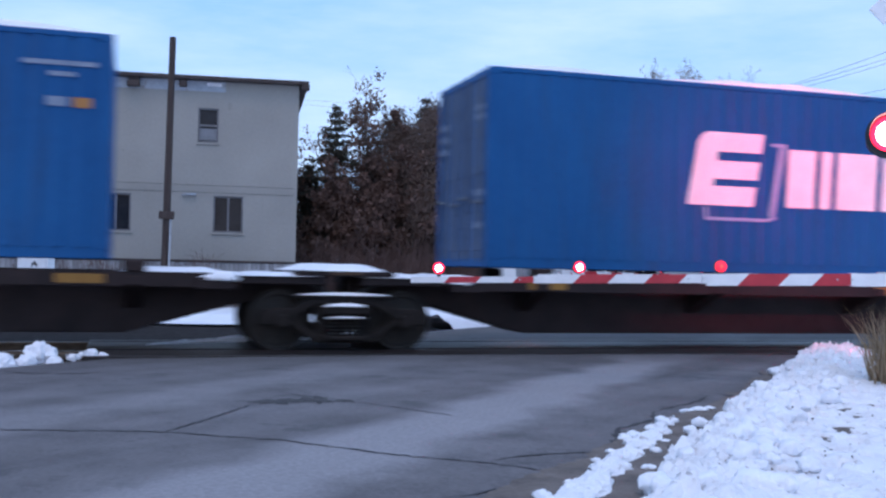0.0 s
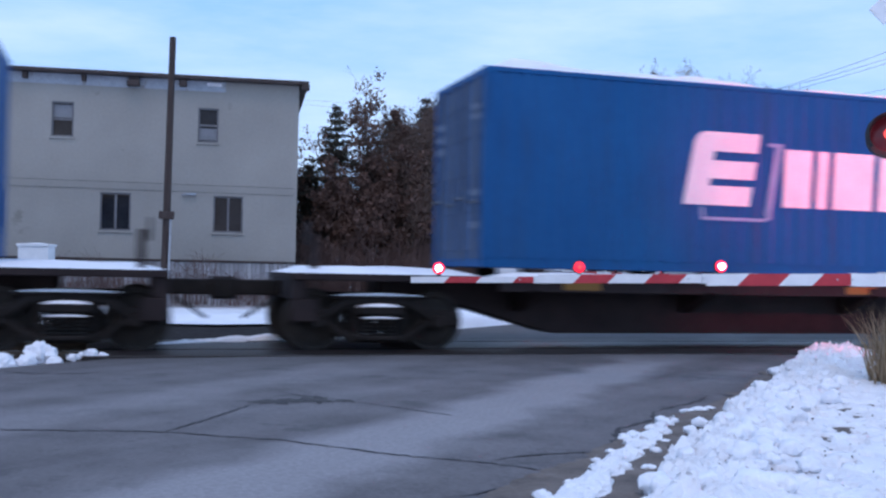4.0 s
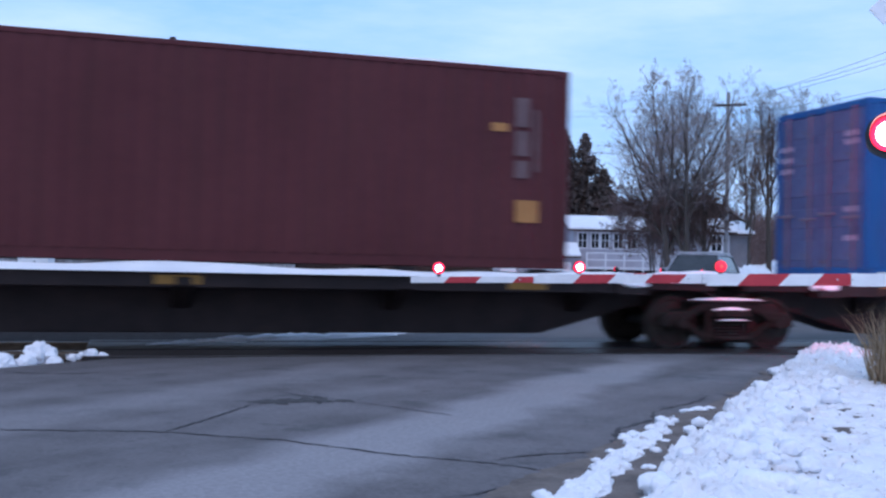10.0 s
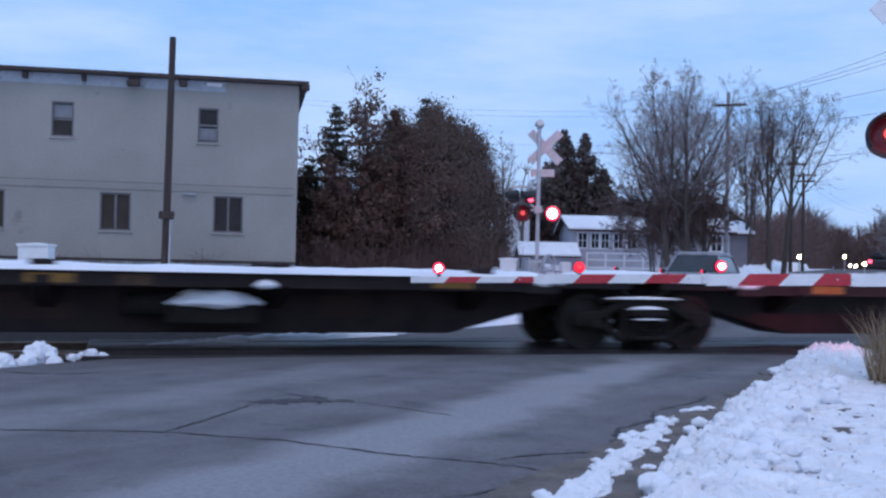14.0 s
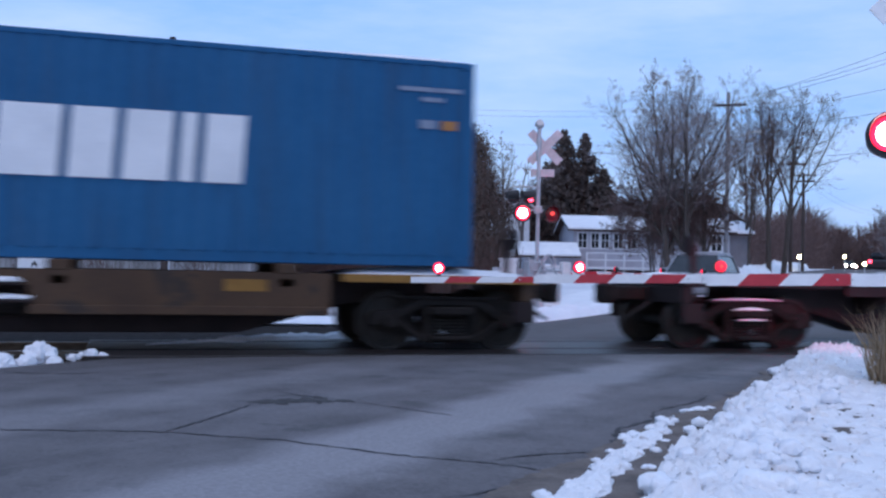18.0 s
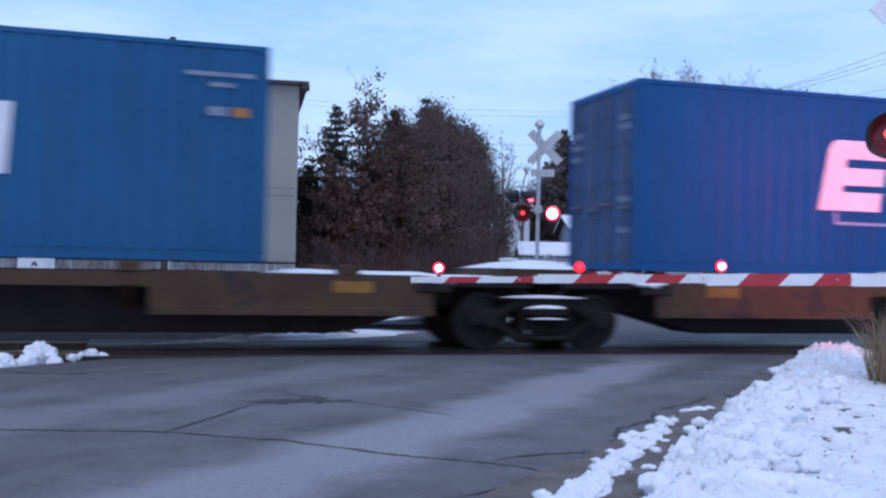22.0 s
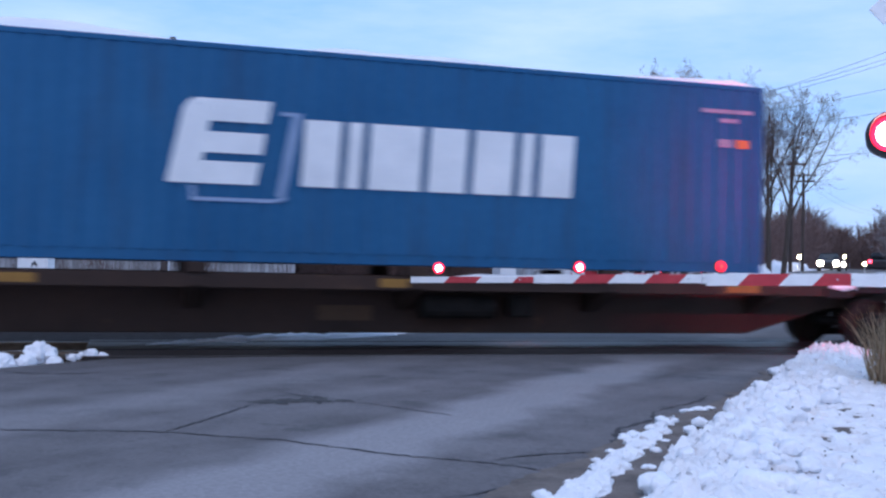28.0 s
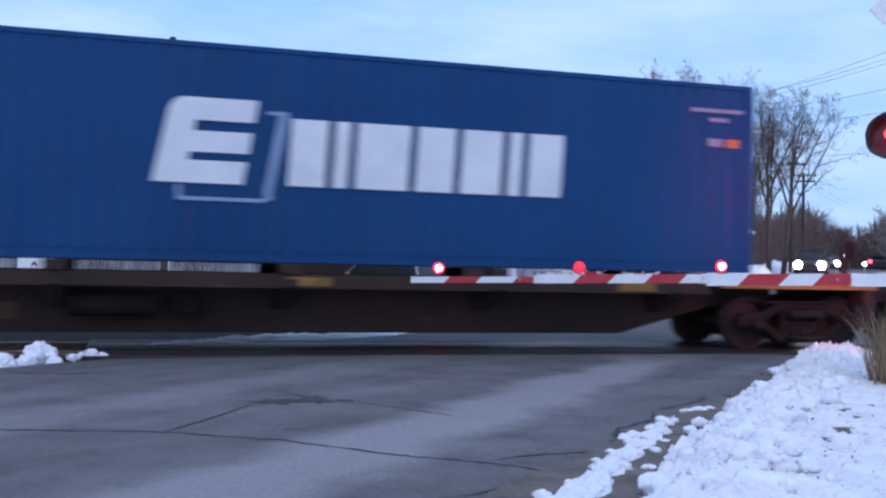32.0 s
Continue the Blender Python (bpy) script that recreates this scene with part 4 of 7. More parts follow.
def truck(off, snowy):
    """A two-axle truck (bogie) under the cars."""
    y = TRACK_Y
    t = thing("rail_truck", pose(travelled(0) - off, y, 0), "grimy two-axle freight truck with cast side frames" + (" and snow on it" if snowy else ""), "rail truck", "trucks of the train")
    for me_name, me, at in TRUCK_PARTS:
        part(me_name, me, None, t, at=at)
    if snowy:
        for me, at in TRUCK_SNOW:
            part("snow", me, None, t, "snow lying on the casting", at=at)
    for dx in (-AXLE, AXLE):
        w = part("axle", TRUCK_AXLE, None, t, at=pose(dx, 0, WHEEL_R))
        for s in (-1, 1):
            part("wheel", TRUCK_WHEEL, None, w, at=pose(0, s * 0.755, 0))
        WHEELS.append((w, off, (dx, 0, WHEEL_R)))
    MOVING.append((t, off))


def truck_meshes():
    parts = []
    bm = bm_new()   # cast side frame with two window openings
    top = [(-1.18, 0.50), (-1.10, 0.58), (-0.72, 0.60), (-0.45, 0.78), (0.45, 0.78), (0.72, 0.60), (1.10, 0.58), (1.18, 0.50)]
    extrude_xz(bm, top + [(1.18, 0.36), (0.98, 0.35), (0.70, 0.46), (0.40, 0.64), (-0.40, 0.64), (-0.70, 0.46), (-0.98, 0.35), (-1.18, 0.36)], -0.07, 0.07)
    extrude_xz(bm, [(-0.86, 0.36), (-0.72, 0.34), (-0.42, 0.12), (0.42, 0.12), (0.72, 0.34), (0.86, 0.36), (0.72, 0.45), (0.38, 0.24), (-0.38, 0.24), (-0.72, 0.45)], -0.075, 0.065)
    for dx in (-0.33, 0.33):
        quad_box(bm, dx - 0.06, dx + 0.06, -0.06, 0.06, 0.22, 0.66)
    side = mesh_of("side_frame", bevelled(bm, 0.02), M["truck_steel"])
    vs, fs = [], []
    for k in range(11):
        for i in range(8):
            a = i * math.pi / 4
            r = 0.075 if k % 2 else 0.055
            vs.append((r * math.cos(a), r * math.sin(a), 0.22 + k * 0.024))
    for k in range(10):
        fs += [(k * 8 + i, k * 8 + (i + 1) % 8, k * 8 + 8 + (i + 1) % 8, k * 8 + 8 + i) for i in range(8)]
    spring = raw_mesh("spring", vs, fs, M["wheel"])
    cap = mesh_of("bearing_cap", one_beam((0, 0, 0), (0, -0.1, 0), 0.105, 0.085, 10), M["truck_steel"])
    for s in (-1, 1):
        parts.append(("side_frame", side, pose(0, s * 0.99, 0)))
        for dx in (-0.17, 0, 0.17):
            parts.append(("spring", spring, pose(dx, s * 1.03, 0)))
        for dx in (-AXLE, AXLE):
            parts.append(("bearing_cap", cap, pose(dx, s * 1.06, WHEEL_R, 0, 0, 0 if s < 0 else 180)))
    for s in (-1, 1):
        parts.append(("bolster_end", mesh_of("bolster_end", one_box(-0.31, 0.31, min(s * 1.02, s * 1.24), max(s * 1.02, s * 1.24), 0.52, 0.63, 0.02), M["truck_steel"]), Matrix()))
        parts.append(("spring_seat", mesh_of("spring_seat", one_box(-0.29, 0.29, min(s * 1.02, s * 1.24), max(s * 1.02, s * 1.24), 0.16, 0.22, 0.02), M["truck_steel"]), Matrix()))
        parts.append(("top_ledge", mesh_of("top_ledge", one_box(-0.72, 0.72, min(s * 0.88, s * 1.10), max(s * 0.88, s * 1.10), 0.735, 0.775, 0.01), M["truck_steel"]), Matrix()))
    parts.append(("bolster", mesh_of("bolster", one_box(-0.22, 0.22, -1.0, 1.0, 0.44, 0.73, 0.03), M["truck_steel"]), Matrix()))
    for dx in (-0.42, 0.42):
        parts.append(("brake_beam", mesh_of("brake_beam", one_box(dx - 0.04, dx + 0.04, -0.8, 0.8, 0.30, 0.40, 0.01), M["truck_steel"]), Matrix()))
    axle = mesh_of("axle", one_beam((0, -1.0, 0), (0, 1.0, 0), 0.08, n=12), M["wheel"])
    bm = bm_new()
    rings = []
    for r, y in ((0.05, -0.085), (0.13, -0.085), (0.15, -0.05), (0.33, -0.02), (0.36, -0.065), (WHEEL_R, -0.065), (WHEEL_R, 0.04), (WHEEL_R + 0.025, 0.05), (WHEEL_R + 0.025, 0.07), (0.36, 0.07), (0.33, 0.02), (0.15, 0.05), (0.13, 0.085), (0.05, 0.085)):
        rings.append([bm.verts.new((r * math.cos(2 * math.pi * i / 28), y, r * math.sin(2 * math.pi * i / 28))) for i in range(28)])
    for ra, rb in zip(rings, rings[1:] + rings[:1]):
        for i in range(28):
            bm.faces.new((ra[i], ra[(i + 1) % 28], rb[(i + 1) % 28], rb[i]))
    wheel = mesh_of("wheel", bm, M["wheel"])
    snow = []
    for x0, x1, z, h, dy in ((-0.70, 0.70, 0.765, 0.055, -1.0), (-0.31, 0.31, 0.62, 0.055, -1.13), (-0.27, 0.27, 0.47, 0.03, -1.15)):
        vs, fs = [], []
        for i in range(13):
            k = i / 12
            for j in range(5):
                b = j / 4
                vs.append((x0 + (x1 - x0) * k, dy + (b - 0.5) * 0.19, z + h * (math.sin(math.pi * k) * math.sin(math.pi * b)) ** 0.5))
        for i in range(12):
            for j in range(4):
                a = i * 5 + j
                fs.append((a, a + 5, a + 6, a + 1))
        snow.append((raw_mesh("snow", vs, fs, M["snow"]), Matrix()))
    return parts, axle, wheel, snow


TRUCK_PARTS, TRUCK_AXLE, TRUCK_WHEEL, TRUCK_SNOW = truck_meshes()


def deck_snow(x0, x1, y0, y1, z, h, seed):
    vs, fs = [], []
    nx = max(8, int((x1 - x0) / 0.2))
    ny = 6
    for i in range(nx + 1):
        for j in range(ny + 1):
            a, b = i / nx, j / ny
            x, y = x0 + (x1 - x0) * a, y0 + (y1 - y0) * b
            e = min(1, 5 * min(a, 1 - a) * (x1 - x0) / 2, 6.5 * min(b, 1 - b))
            vs.append((x, y, z + e * h * (0.75 + 0.6 * noise.noise(Vector((x * 0.8, y * 2, seed)))) ))
    for i in range(nx):
        for j in range(ny):
            a = i * (ny + 1) + j
            fs.append((a, a + ny + 1, a + ny + 2, a + 1))
    me = raw_mesh("snow", vs, fs, M["snow"])
    me.polygons.foreach_set("use_smooth", [True] * len(me.polygons))
    return me


def snow_blob(x, y, z, rx, ry, rz, seed):
    """A clump of snow that clings to a ledge."""
    bm = bm_new()
    bmesh.ops.create_icosphere(bm, subdivisions=3, radius=1)
    for v in bm.verts:
        d = 1 + 0.3 * noise.noise(v.co * 1.5 + Vector((seed, 0, 0))) + 0.12 * noise.noise(v.co * 4 + Vector((seed, 5, 0)))
        v.co = Vector((x + v.co.x * rx * d, y + v.co.y * ry * d, z + v.co.z * rz * d * (1 if v.co.z > 0 else 0.6)))
    return mesh_of("snow", bm, M["snow"], True)


def platform(front, rear, style, front_end, rear_end, box=None, seed=0, raised=True):
    """One platform of an articulated spine car between the trucks at front and rear."""
    half = (rear - front) / 2
    mid = front + half
    rnd = random.Random(seed)
    paint = {"brown": M["car_brown"], "rust": M["car_rust"], "black": M["steel_black"]}[style]
    words = {"brown": "brown spine rail car with deep side panels", "rust": "rusty brown spine rail car with fish-belly girder",
             "black": "grimy black spine rail car"}[style]
    p = thing("spine_car", pose(travelled(0) - mid, TRACK_Y, 0), words + (", empty and snow covered" if box is None else " under a container"),
              "rail car", "platforms of the train")
    # fish-belly centre girder
    bm = bm_new()
    h = half
    extrude_xz(bm, [(-h + 0.15, 1.0), (h - 0.15, 1.0), (h - 0.15, 0.66), (h - 1.35, 0.64), (h - 2.9, 0.22), (-h + 2.9, 0.22), (-h + 1.35, 0.64), (-h + 0.15, 0.66)], -0.42, 0.42)
    part("centre_girder", bevelled(bm, 0.015), paint if style == "rust" else M["steel_black"], p)
    part("top_plate", one_box(-h + 0.15, h - 0.15, -0.5, 0.5, 1.002, 1.03, 0.005), paint, p)
    for s in (-1, 1):
        ys = s * 1.18
        # shallow outer sill
        part("side_sill", one_box(-h + 1.75, h - 1.75, min(ys, ys - s * 0.09), max(ys, ys - s * 0.09), 0.86, 1.06, 0.01), paint, p)
        if style == "brown":
            for e in (-1, 1):
                xa, xb = e * (h - 1.75), e * (h - 5.6)
                panel = part("side_panel", one_box(min(xa, xb), max(xa, xb), min(ys, ys + s * 0.02), max(ys, ys + s * 0.02), 0.56, 1.075, 0.008), paint, p)
                part("lip", one_box(min(xa, xb), max(xa, xb), min(ys, ys + s * 0.07), max(ys, ys + s * 0.07), 0.50, 0.62, 0.01), paint, panel)
                xc = e * (h - 2.9)
                part("reflector", one_box(xc - 0.28, xc + 0.28, min(ys + s * 0.021, ys + s * 0.026), max(ys + s * 0.021, ys + s * 0.026), 0.82, 0.98), M["car_yellow"], panel, "yellow reflective patch")
        else:
            for e in (-1, 0, 1):
                xc = e * (h - 3.2) + rnd.uniform(-0.3, 0.3)
                part("reflector", one_box(xc - 0.3, xc + 0.3, min(ys + s * 0.001, ys + s * 0.006), max(ys + s * 0.001, ys + s * 0.006), 0.90, 1.02), M["car_yellow"], p, "yellow reflective patch")
        # container brackets
        for x in (-BOX_L / 2 + 0.2, -3.0, 0.0, 3.0, BOX_L / 2 - 0.2):
            if abs(x) < h - 1.2:
                arm = bm_new()
                extrude_yz(arm, [(s * 0.42, 1.0), (s * 1.2, 1.0), (s * 1.2, 0.88), (s * 0.42, 0.55)], x - 0.11, x + 0.11)
                part("bracket", bevelled(arm, 0.01), paint, p)
                part("pad", one_box(x - 0.15, x + 0.15, min(s * 0.95, s * 1.21), max(s * 0.95, s * 1.21), 1.06, 1.2, 0.012), paint, p)
    # equipment under the sill
    if style != "black" or rnd.random() < 0.6:
        xc = rnd.uniform(-2.5, 2.5)
        part("air_reservoir", one_beam((xc - 0.55, -0.72, 0.62), (xc + 0.55, -0.72, 0.62), 0.17, n=14), M["truck_steel"], p)
        part("brake_valve", one_box(xc + 0.8, xc + 1.15, -0.85, -0.6, 0.48, 0.8, 0.03), M["truck_steel"], p)
        part("stencil_plate", one_box(xc - 2.0, xc - 1.2, -0.432, -0.424, 0.40, 0.62), M["car_rust"] if style == "black" else M["car_brown"], p)
    for k in (27.95, 102.02):
        xc = mid - k
        if abs(xc) < h - 2:
            step = part("side_step", one_box(xc - 0.30, xc + 0.30, -1.27, -1.05, 0.64, 0.68, 0.008), M["steel_black"], p, "hanging side step with snow")
            part("tread", one_box(xc - 0.18, xc + 0.18, -1.27, -1.05, 0.86, 0.90, 0.008), M["steel_black"], step)
            for sx in (-0.16, 0.16):
                part("hanger", one_box(xc + sx - 0.015, xc + sx + 0.015, -1.2, -1.17, 0.64, 0.9), M["steel_black"], step)
            part("snow", snow_blob(xc, -1.17, 0.70, 0.30, 0.10, 0.05, 4.0), None, step, "snow on the tread")
            part("snow", snow_blob(xc, -1.17, 0.92, 0.17, 0.10, 0.05, 6.0), None, step, "snow on the tread")
    # ends over the trucks
    for e, last in ((1, front_end), (-1, rear_end)):
        if last:
            x0, x1 = e * (h - 1.6), e * (h + 1.25)
            part("end_deck", one_box(min(x0, x1), max(x0, x1), -1.25, 1.25, 0.98, 1.08, 0.012), paint, p)
            part("end_sill", one_box(min(x1, x1 - e * 0.2), max(x1, x1 - e * 0.2), -1.2, 1.2, 0.72, 0.98, 0.012), paint, p)
            for sx in (-1, 1):
                part("step", one_box(min(x1, x1 - e * 0.35), max(x1, x1 - e * 0.35), sx * 1.2 - 0.03, sx * 1.2 + 0.03, 0.42, 0.72, 0.01), M["steel_black"], p)
                if style != "black":
                    part("edge_strip", one_box(min(x0, x1), max(x0, x1), sx * 1.254 - 0.004, sx * 1.254 + 0.004, 0.97, 1.075), M["car_yellow"], p, "yellow stripe on the deck edge")
            part("drawbar", one_box(min(x1, x1 + e * 0.75), max(x1, x1 + e * 0.75), -0.12, 0.12, 0.74, 0.96, 0.02), M["truck_steel"], p)
            part("coupler_head", one_box(min(x1 + e * 0.6, x1 + e * 0.82), max(x1 + e * 0.6, x1 + e * 0.82), -0.2, 0.2, 0.68, 1.0, 0.04), M["truck_steel"], p)
            stand = part("brake_stand", one_box(e * (h + 0.9) - 0.05, e * (h + 0.9) + 0.05, -0.94, -0.86, 1.08, 1.62, 0.01), M["steel_black"], p)
            part("brake_wheel", one_beam((e * (h + 0.98), -0.9, 1.62), (e * (h + 1.02), -0.9, 1.62), 0.16, n=16), M["steel_black"], stand)
            part("hose", one_beam((x1 + e * 0.1, -0.35, 0.72), (x1 + e * 0.55, -0.3, 0.42), 0.025, n=6), M["rubber"], p)
            part("snow", deck_snow(min(x0, x1), max(x0, x1), -1.22, 1.22, 1.078, 0.11, seed + 3.1), None, p, "snow on the end deck")
        else:
            xa, xb = e * (h - 1.5), e * (h - 0.25)
            part("end_deck", one_box(min(xa, xb), max(xa, xb), -1.1, 1.1, 0.92, 1.03, 0.012), M["steel_black"], p)
            part("snow", deck_snow(min(xa, xb), max(xa, xb), -1.15, 1.15, 1.028, 0.07, seed + 7.3), None, p, "snow on the articulation")
            part("shelf", one_box(min(xa, xa - e * 0.5), max(xa, xa - e * 0.5), -1.24, -0.9, 0.84, 1.0, 0.012), M["steel_black"], p)
            part("snow", snow_blob(xa - e * 0.2, -1.12, 0.99, 0.26, 0.16, 0.10, seed + 2.7 * e), None, p, "snow lump on the shelf")
            if e < 0 and raised:
                block = part("articulation_block", one_box(-h - 0.70, -h + 0.70, -1.12, 1.12, 1.04, 1.12 if style == "black" else 1.21, 0.02), paint if style != "black" else M["steel_black"], p, "raised plate over the joint of two cars")
                part("reflector", one_box(-h - 0.22, -h + 0.22, -1.128, -1.122, 1.06, 1.11), M["car_brown"], block, "dull orange patch")
                part("snow", deck_snow(-h - 0.72, -h + 0.72, -1.14, 1.14, 1.11 if style == "black" else 1.20, 0.12, seed + 5.9), None, block, "thick cushion of snow on the joint")
                for sx in (-0.55, 0.55):
                    part("hose", one_beam((-h + sx, -0.95, 0.98), (-h + sx * 0.3, -1.0, 0.80), 0.022, n=6), M["rubber"], p)
    # snow along the deck
    if box is None:
        part("snow", deck_snow(-h + 1.3, h - 1.3, -1.18, 1.18, 1.04, 0.13, seed), None, p, "long drift of snow on the deck")
        for s in (-1, 1):
            part("snow", deck_snow(-h + 1.6, h - 1.6, s * 1.15 - 0.12, s * 1.15 + 0.12, 1.06, 0.10, seed + 9), None, p)
        for k in (-62.1, -27.6):
            xc = mid - k
            if abs(xc) < h - 2:
                part("tank", one_box(xc - 0.62, xc + 0.62, -1.0, -0.55, 0.34, 0.64, 0.05), M["truck_steel"], p)
                part("snow", snow_blob(xc, -0.8, 0.66, 0.60, 0.30, 0.19, 2.0), None, p, "thick snow on the tank")
        for xc in (rnd.uniform(-4, -1), rnd.uniform(1, 4)):
            part("snow", snow_blob(xc, -1.20, 0.90, 0.15, 0.09, 0.08, seed + xc), None, p, "clump of snow stuck to the sill")
            part("sill_patch", one_box(xc + 0.9, xc + 1.6, -0.432, -0.424, 0.45, 0.75), M["car_rust"], p)
            part("sill_patch", one_box(xc - 1.9, xc - 1.45, -1.192, -1.184, 0.88, 1.02), M["car_brown"], p)
    else:
        lead, tail = mid - box, box + BOX_L - mid          # container ends in this platform's space
        for a, b in ((lead + 0.1, h - 1.4), (-h + 1.4, -tail - 0.1)):
            if b - a > 0.4:
                part("snow", deck_snow(a, b, -1.18, 1.18, 1.05, 0.09, seed + a), None, p, "snow on the open deck")
        if style == "black" and front in (-195.0, -177.5, -140.6, -123.1, -88.2):
            part("snow", deck_snow(-h + 1.5, h - 1.5, -1.27, -1.0, 1.06, 0.13, seed + 4), None, p, "long strip of snow on the sill")
        elif rnd.random() < 0.5:
            a = rnd.uniform(-3, 1)
            part("snow", deck_snow(a, a + rnd.uniform(2, 4), -1.25, -1.0, 1.06, 0.07, seed + 4), None, p)
    MOVING.append((p, mid))


# cars: front and rear of each car's row of trucks, style, and the containers on the platforms
def build_train():
    cars = [
        ([-230.0, -212.4, -195.0, -177.5, -161.1], "black", (-226.59, -209.28, -192.03, -174.74), (False, True)),
        ([-157.0, -140.6, -123.1, -105.7, -88.2, -71.7], "black", (-156.0, -137.71, -120.31, -102.8, -85.37), (True, True)),
        ([-67.6, -51.1, -34.0, -16.9, 0.2, 17.2], "black", (None,) * 5, (True, True)),
        ([22.1, 38.6, 56.1, 73.8, 91.5, 108.3], "brown", (21.85, 42.63, 60.24, 77.91, 95.97), (True, True)),
        ([113.2, 129.5, 146.9, 164.4, 182.0, 198.4], "rust", (114.16, 132.65, 150.09, 167.40, 184.74), (True, True)),
        ([202.4, 218.8], "rust", (203.46,), (True, False)),
    ]
    looks = iter((("blue", "wordmark", 0.10), ("blue", "wordmark", 0.10), ("navy", "script", 0.09), ("blue", "wordmark", 0.10),
                  ("blue", "wordmark", 0.09), ("blue", "wordmark", 0.09), ("blue", "wordmark", 0.08), ("blue", "wordmark", 0.09), ("red", "plain", 0.04),
                  ("teal", "wordmark", 0.05), ("deep", "wordmark", 0.03), ("blue", "wordmark", 0.03), ("teal", "wordmark", 0.06), ("blue", "wordmark", 0.10),
                  ("teal", "wordmark", 0.10), ("blue", "wordmark", 0.09), ("teal", "wordmark", 0.10), ("teal", "wordmark", 0.09), ("deep", "wordmark", 0.10),
                  ("deep", "wordmark", 0.0)))
    seed = 0
    for trucks, style, boxes, (fe, re) in cars:
        for i, box in enumerate(boxes):
            seed += 1
            platform(trucks[i], trucks[i + 1], "rust" if trucks[i] == 38.6 else style, fe and i == 0, re and i == len(boxes) - 1, box, seed, style != "rust")
            if box is not None:
                paint, livery, snow = next(looks)
                container(box, paint, livery, snow, seed * 3.7)
        for k, off in enumerate(trucks):
            truck(off, style == "black" or 0 < k < len(trucks) - 1)


build_train()


# ---------------------------------------------------------------- crossing signals
FLASHERS = []                    # (reflector, local place, phase: 0 or 1, turn)
FLASH_T, FLASH_0 = 1.105, 17.65


def disc_mesh(name, r, front, hot, back, core, ember):
    """A lamp unit: lit face towards -y, dark glass behind."""
    me = bpy.data.meshes.new(name)
    vs, fs, ms = [], [], []
    n = 28

    def ring(rad, y):
        k = len(vs)
        for i in range(n):
            a = 2 * math.pi * i / n
            vs.append((rad * math.cos(a), y, rad * math.sin(a)))
        return k

    def join(a, b, mi):
        for i in range(n):
            fs.append((a + i, a + (i + 1) % n, b + (i + 1) % n, b + i))
            ms.append(mi)
    c = ring(r * hot, -0.030)
    o = ring(r, -0.012)
    b = ring(r, 0.012)
    i2 = ring(r * 0.3, 0.030)
    fs.append(tuple(range(c, c + n)))
    ms.append(1)
    join(c, o, 0)
    join(o, b, 2)
    join(b, i2, 2)
    fs.append(tuple(range(i2 + n - 1, i2 - 1, -1)))
    ms.append(3)
    me.from_pydata(vs, [], fs)
    for m in (front, core, back, ember):
        me.materials.append(m)
    me.polygons.foreach_set("material_index", ms)
    return me


LENS = disc_mesh("reflector", 0.19, M["lamp_lit"], 0.72, M["lens_dark"], M["lamp_core"], M["lamp_ember"])
LENS_BACK = disc_mesh("reflector", 0.15, M["lamp_back"], 0.74, M["lens_dark"], M["lamp_back"], M["lens_dark"])
MARKER = disc_mesh("marker_lens", 0.060, M["lamp_lit"], 0.62, M["lamp_dim"], M["lamp_core"], M["lamp_ember"])
TIP = disc_mesh("marker_lens", 0.060, M["lamp_lit"], 0.62, M["lamp_lit"], M["lamp_core"], M["lamp_lit"])


def flasher(parent, at, phase, turn):
    """One flashing unit: round backing, hood, housing and the reflector that turns its lit face forward and back."""
    base = at @ pose(0, 0, 0, 0, 0, turn)
    bm = bm_new()
    beam(bm, (0, 0.06, 0), (0, 0.075, 0), *((0.245, 0.245) if abs(turn) < 90 else (0.22, 0.22)), 32)
    head = part("backing", bm, M["black_paint"], parent, "round black backing plate", at=base if abs(turn) < 90 else base @ pose(0, 0, 0, -4, 0, 0))
    bm = bm_new()
    beam(bm, (0, 0.075, 0), (0, 0.24, 0), 0.17, 0.12, 20)
    part("housing", bm, M["black_paint"], head)
    # open-bottomed visor
    vs, fs = [], []
    n = 20
    for i in range(n + 1):
        a = math.radians(-35 + 250 * i / n)
        for r, y0, y1 in ((0.195, 0.06, -0.26), (0.203, 0.06, -0.26)):
            k = 0.35 + 0.65 * math.sin(max(0, min(math.pi, (a + 0.6) / 4.36 * math.pi)))
            vs.append((r * math.cos(a), y0, r * math.sin(a)))
            vs.append((r * math.cos(a), y1 * k, r * math.sin(a)))
    for i in range(n):
        o = i * 4
        fs.append((o, o + 1, o + 5, o + 4))
        fs.append((o + 2, o + 6, o + 7, o + 3))
        fs.append((o + 1, o + 3, o + 7, o + 5))
    if abs(turn) < 90:
        part("visor", raw_mesh("visor", vs, fs, M["black_paint"]), None, head)
    else:
        # tube added round track-facing lamps to keep their red light off the snow
        tube, sides = [], []
        for i in range(24):
            a = 2 * math.pi * i / 24
            tube += [(r * math.cos(a), y, r * math.sin(a)) for r, y in ((0.17, 0.06), (0.17, -0.28), (0.18, -0.28), (0.18, 0.06))]
            o, q = i * 4, (i * 4 + 4) % 96
            sides += [(o + j, o + (j + 1) % 4, q + (j + 1) % 4, q + j) for j in range(4)]
        part("visor", raw_mesh("visor", tube, sides, M["black_paint"]), None, head, "black tube added to narrow the red beam")
    unit = part("reflector", LENS if abs(turn) < 90 else LENS_BACK, None, parent, "red flasher reflector", at=base)
    FLASHERS.append((unit, base.translation.copy(), phase, turn))


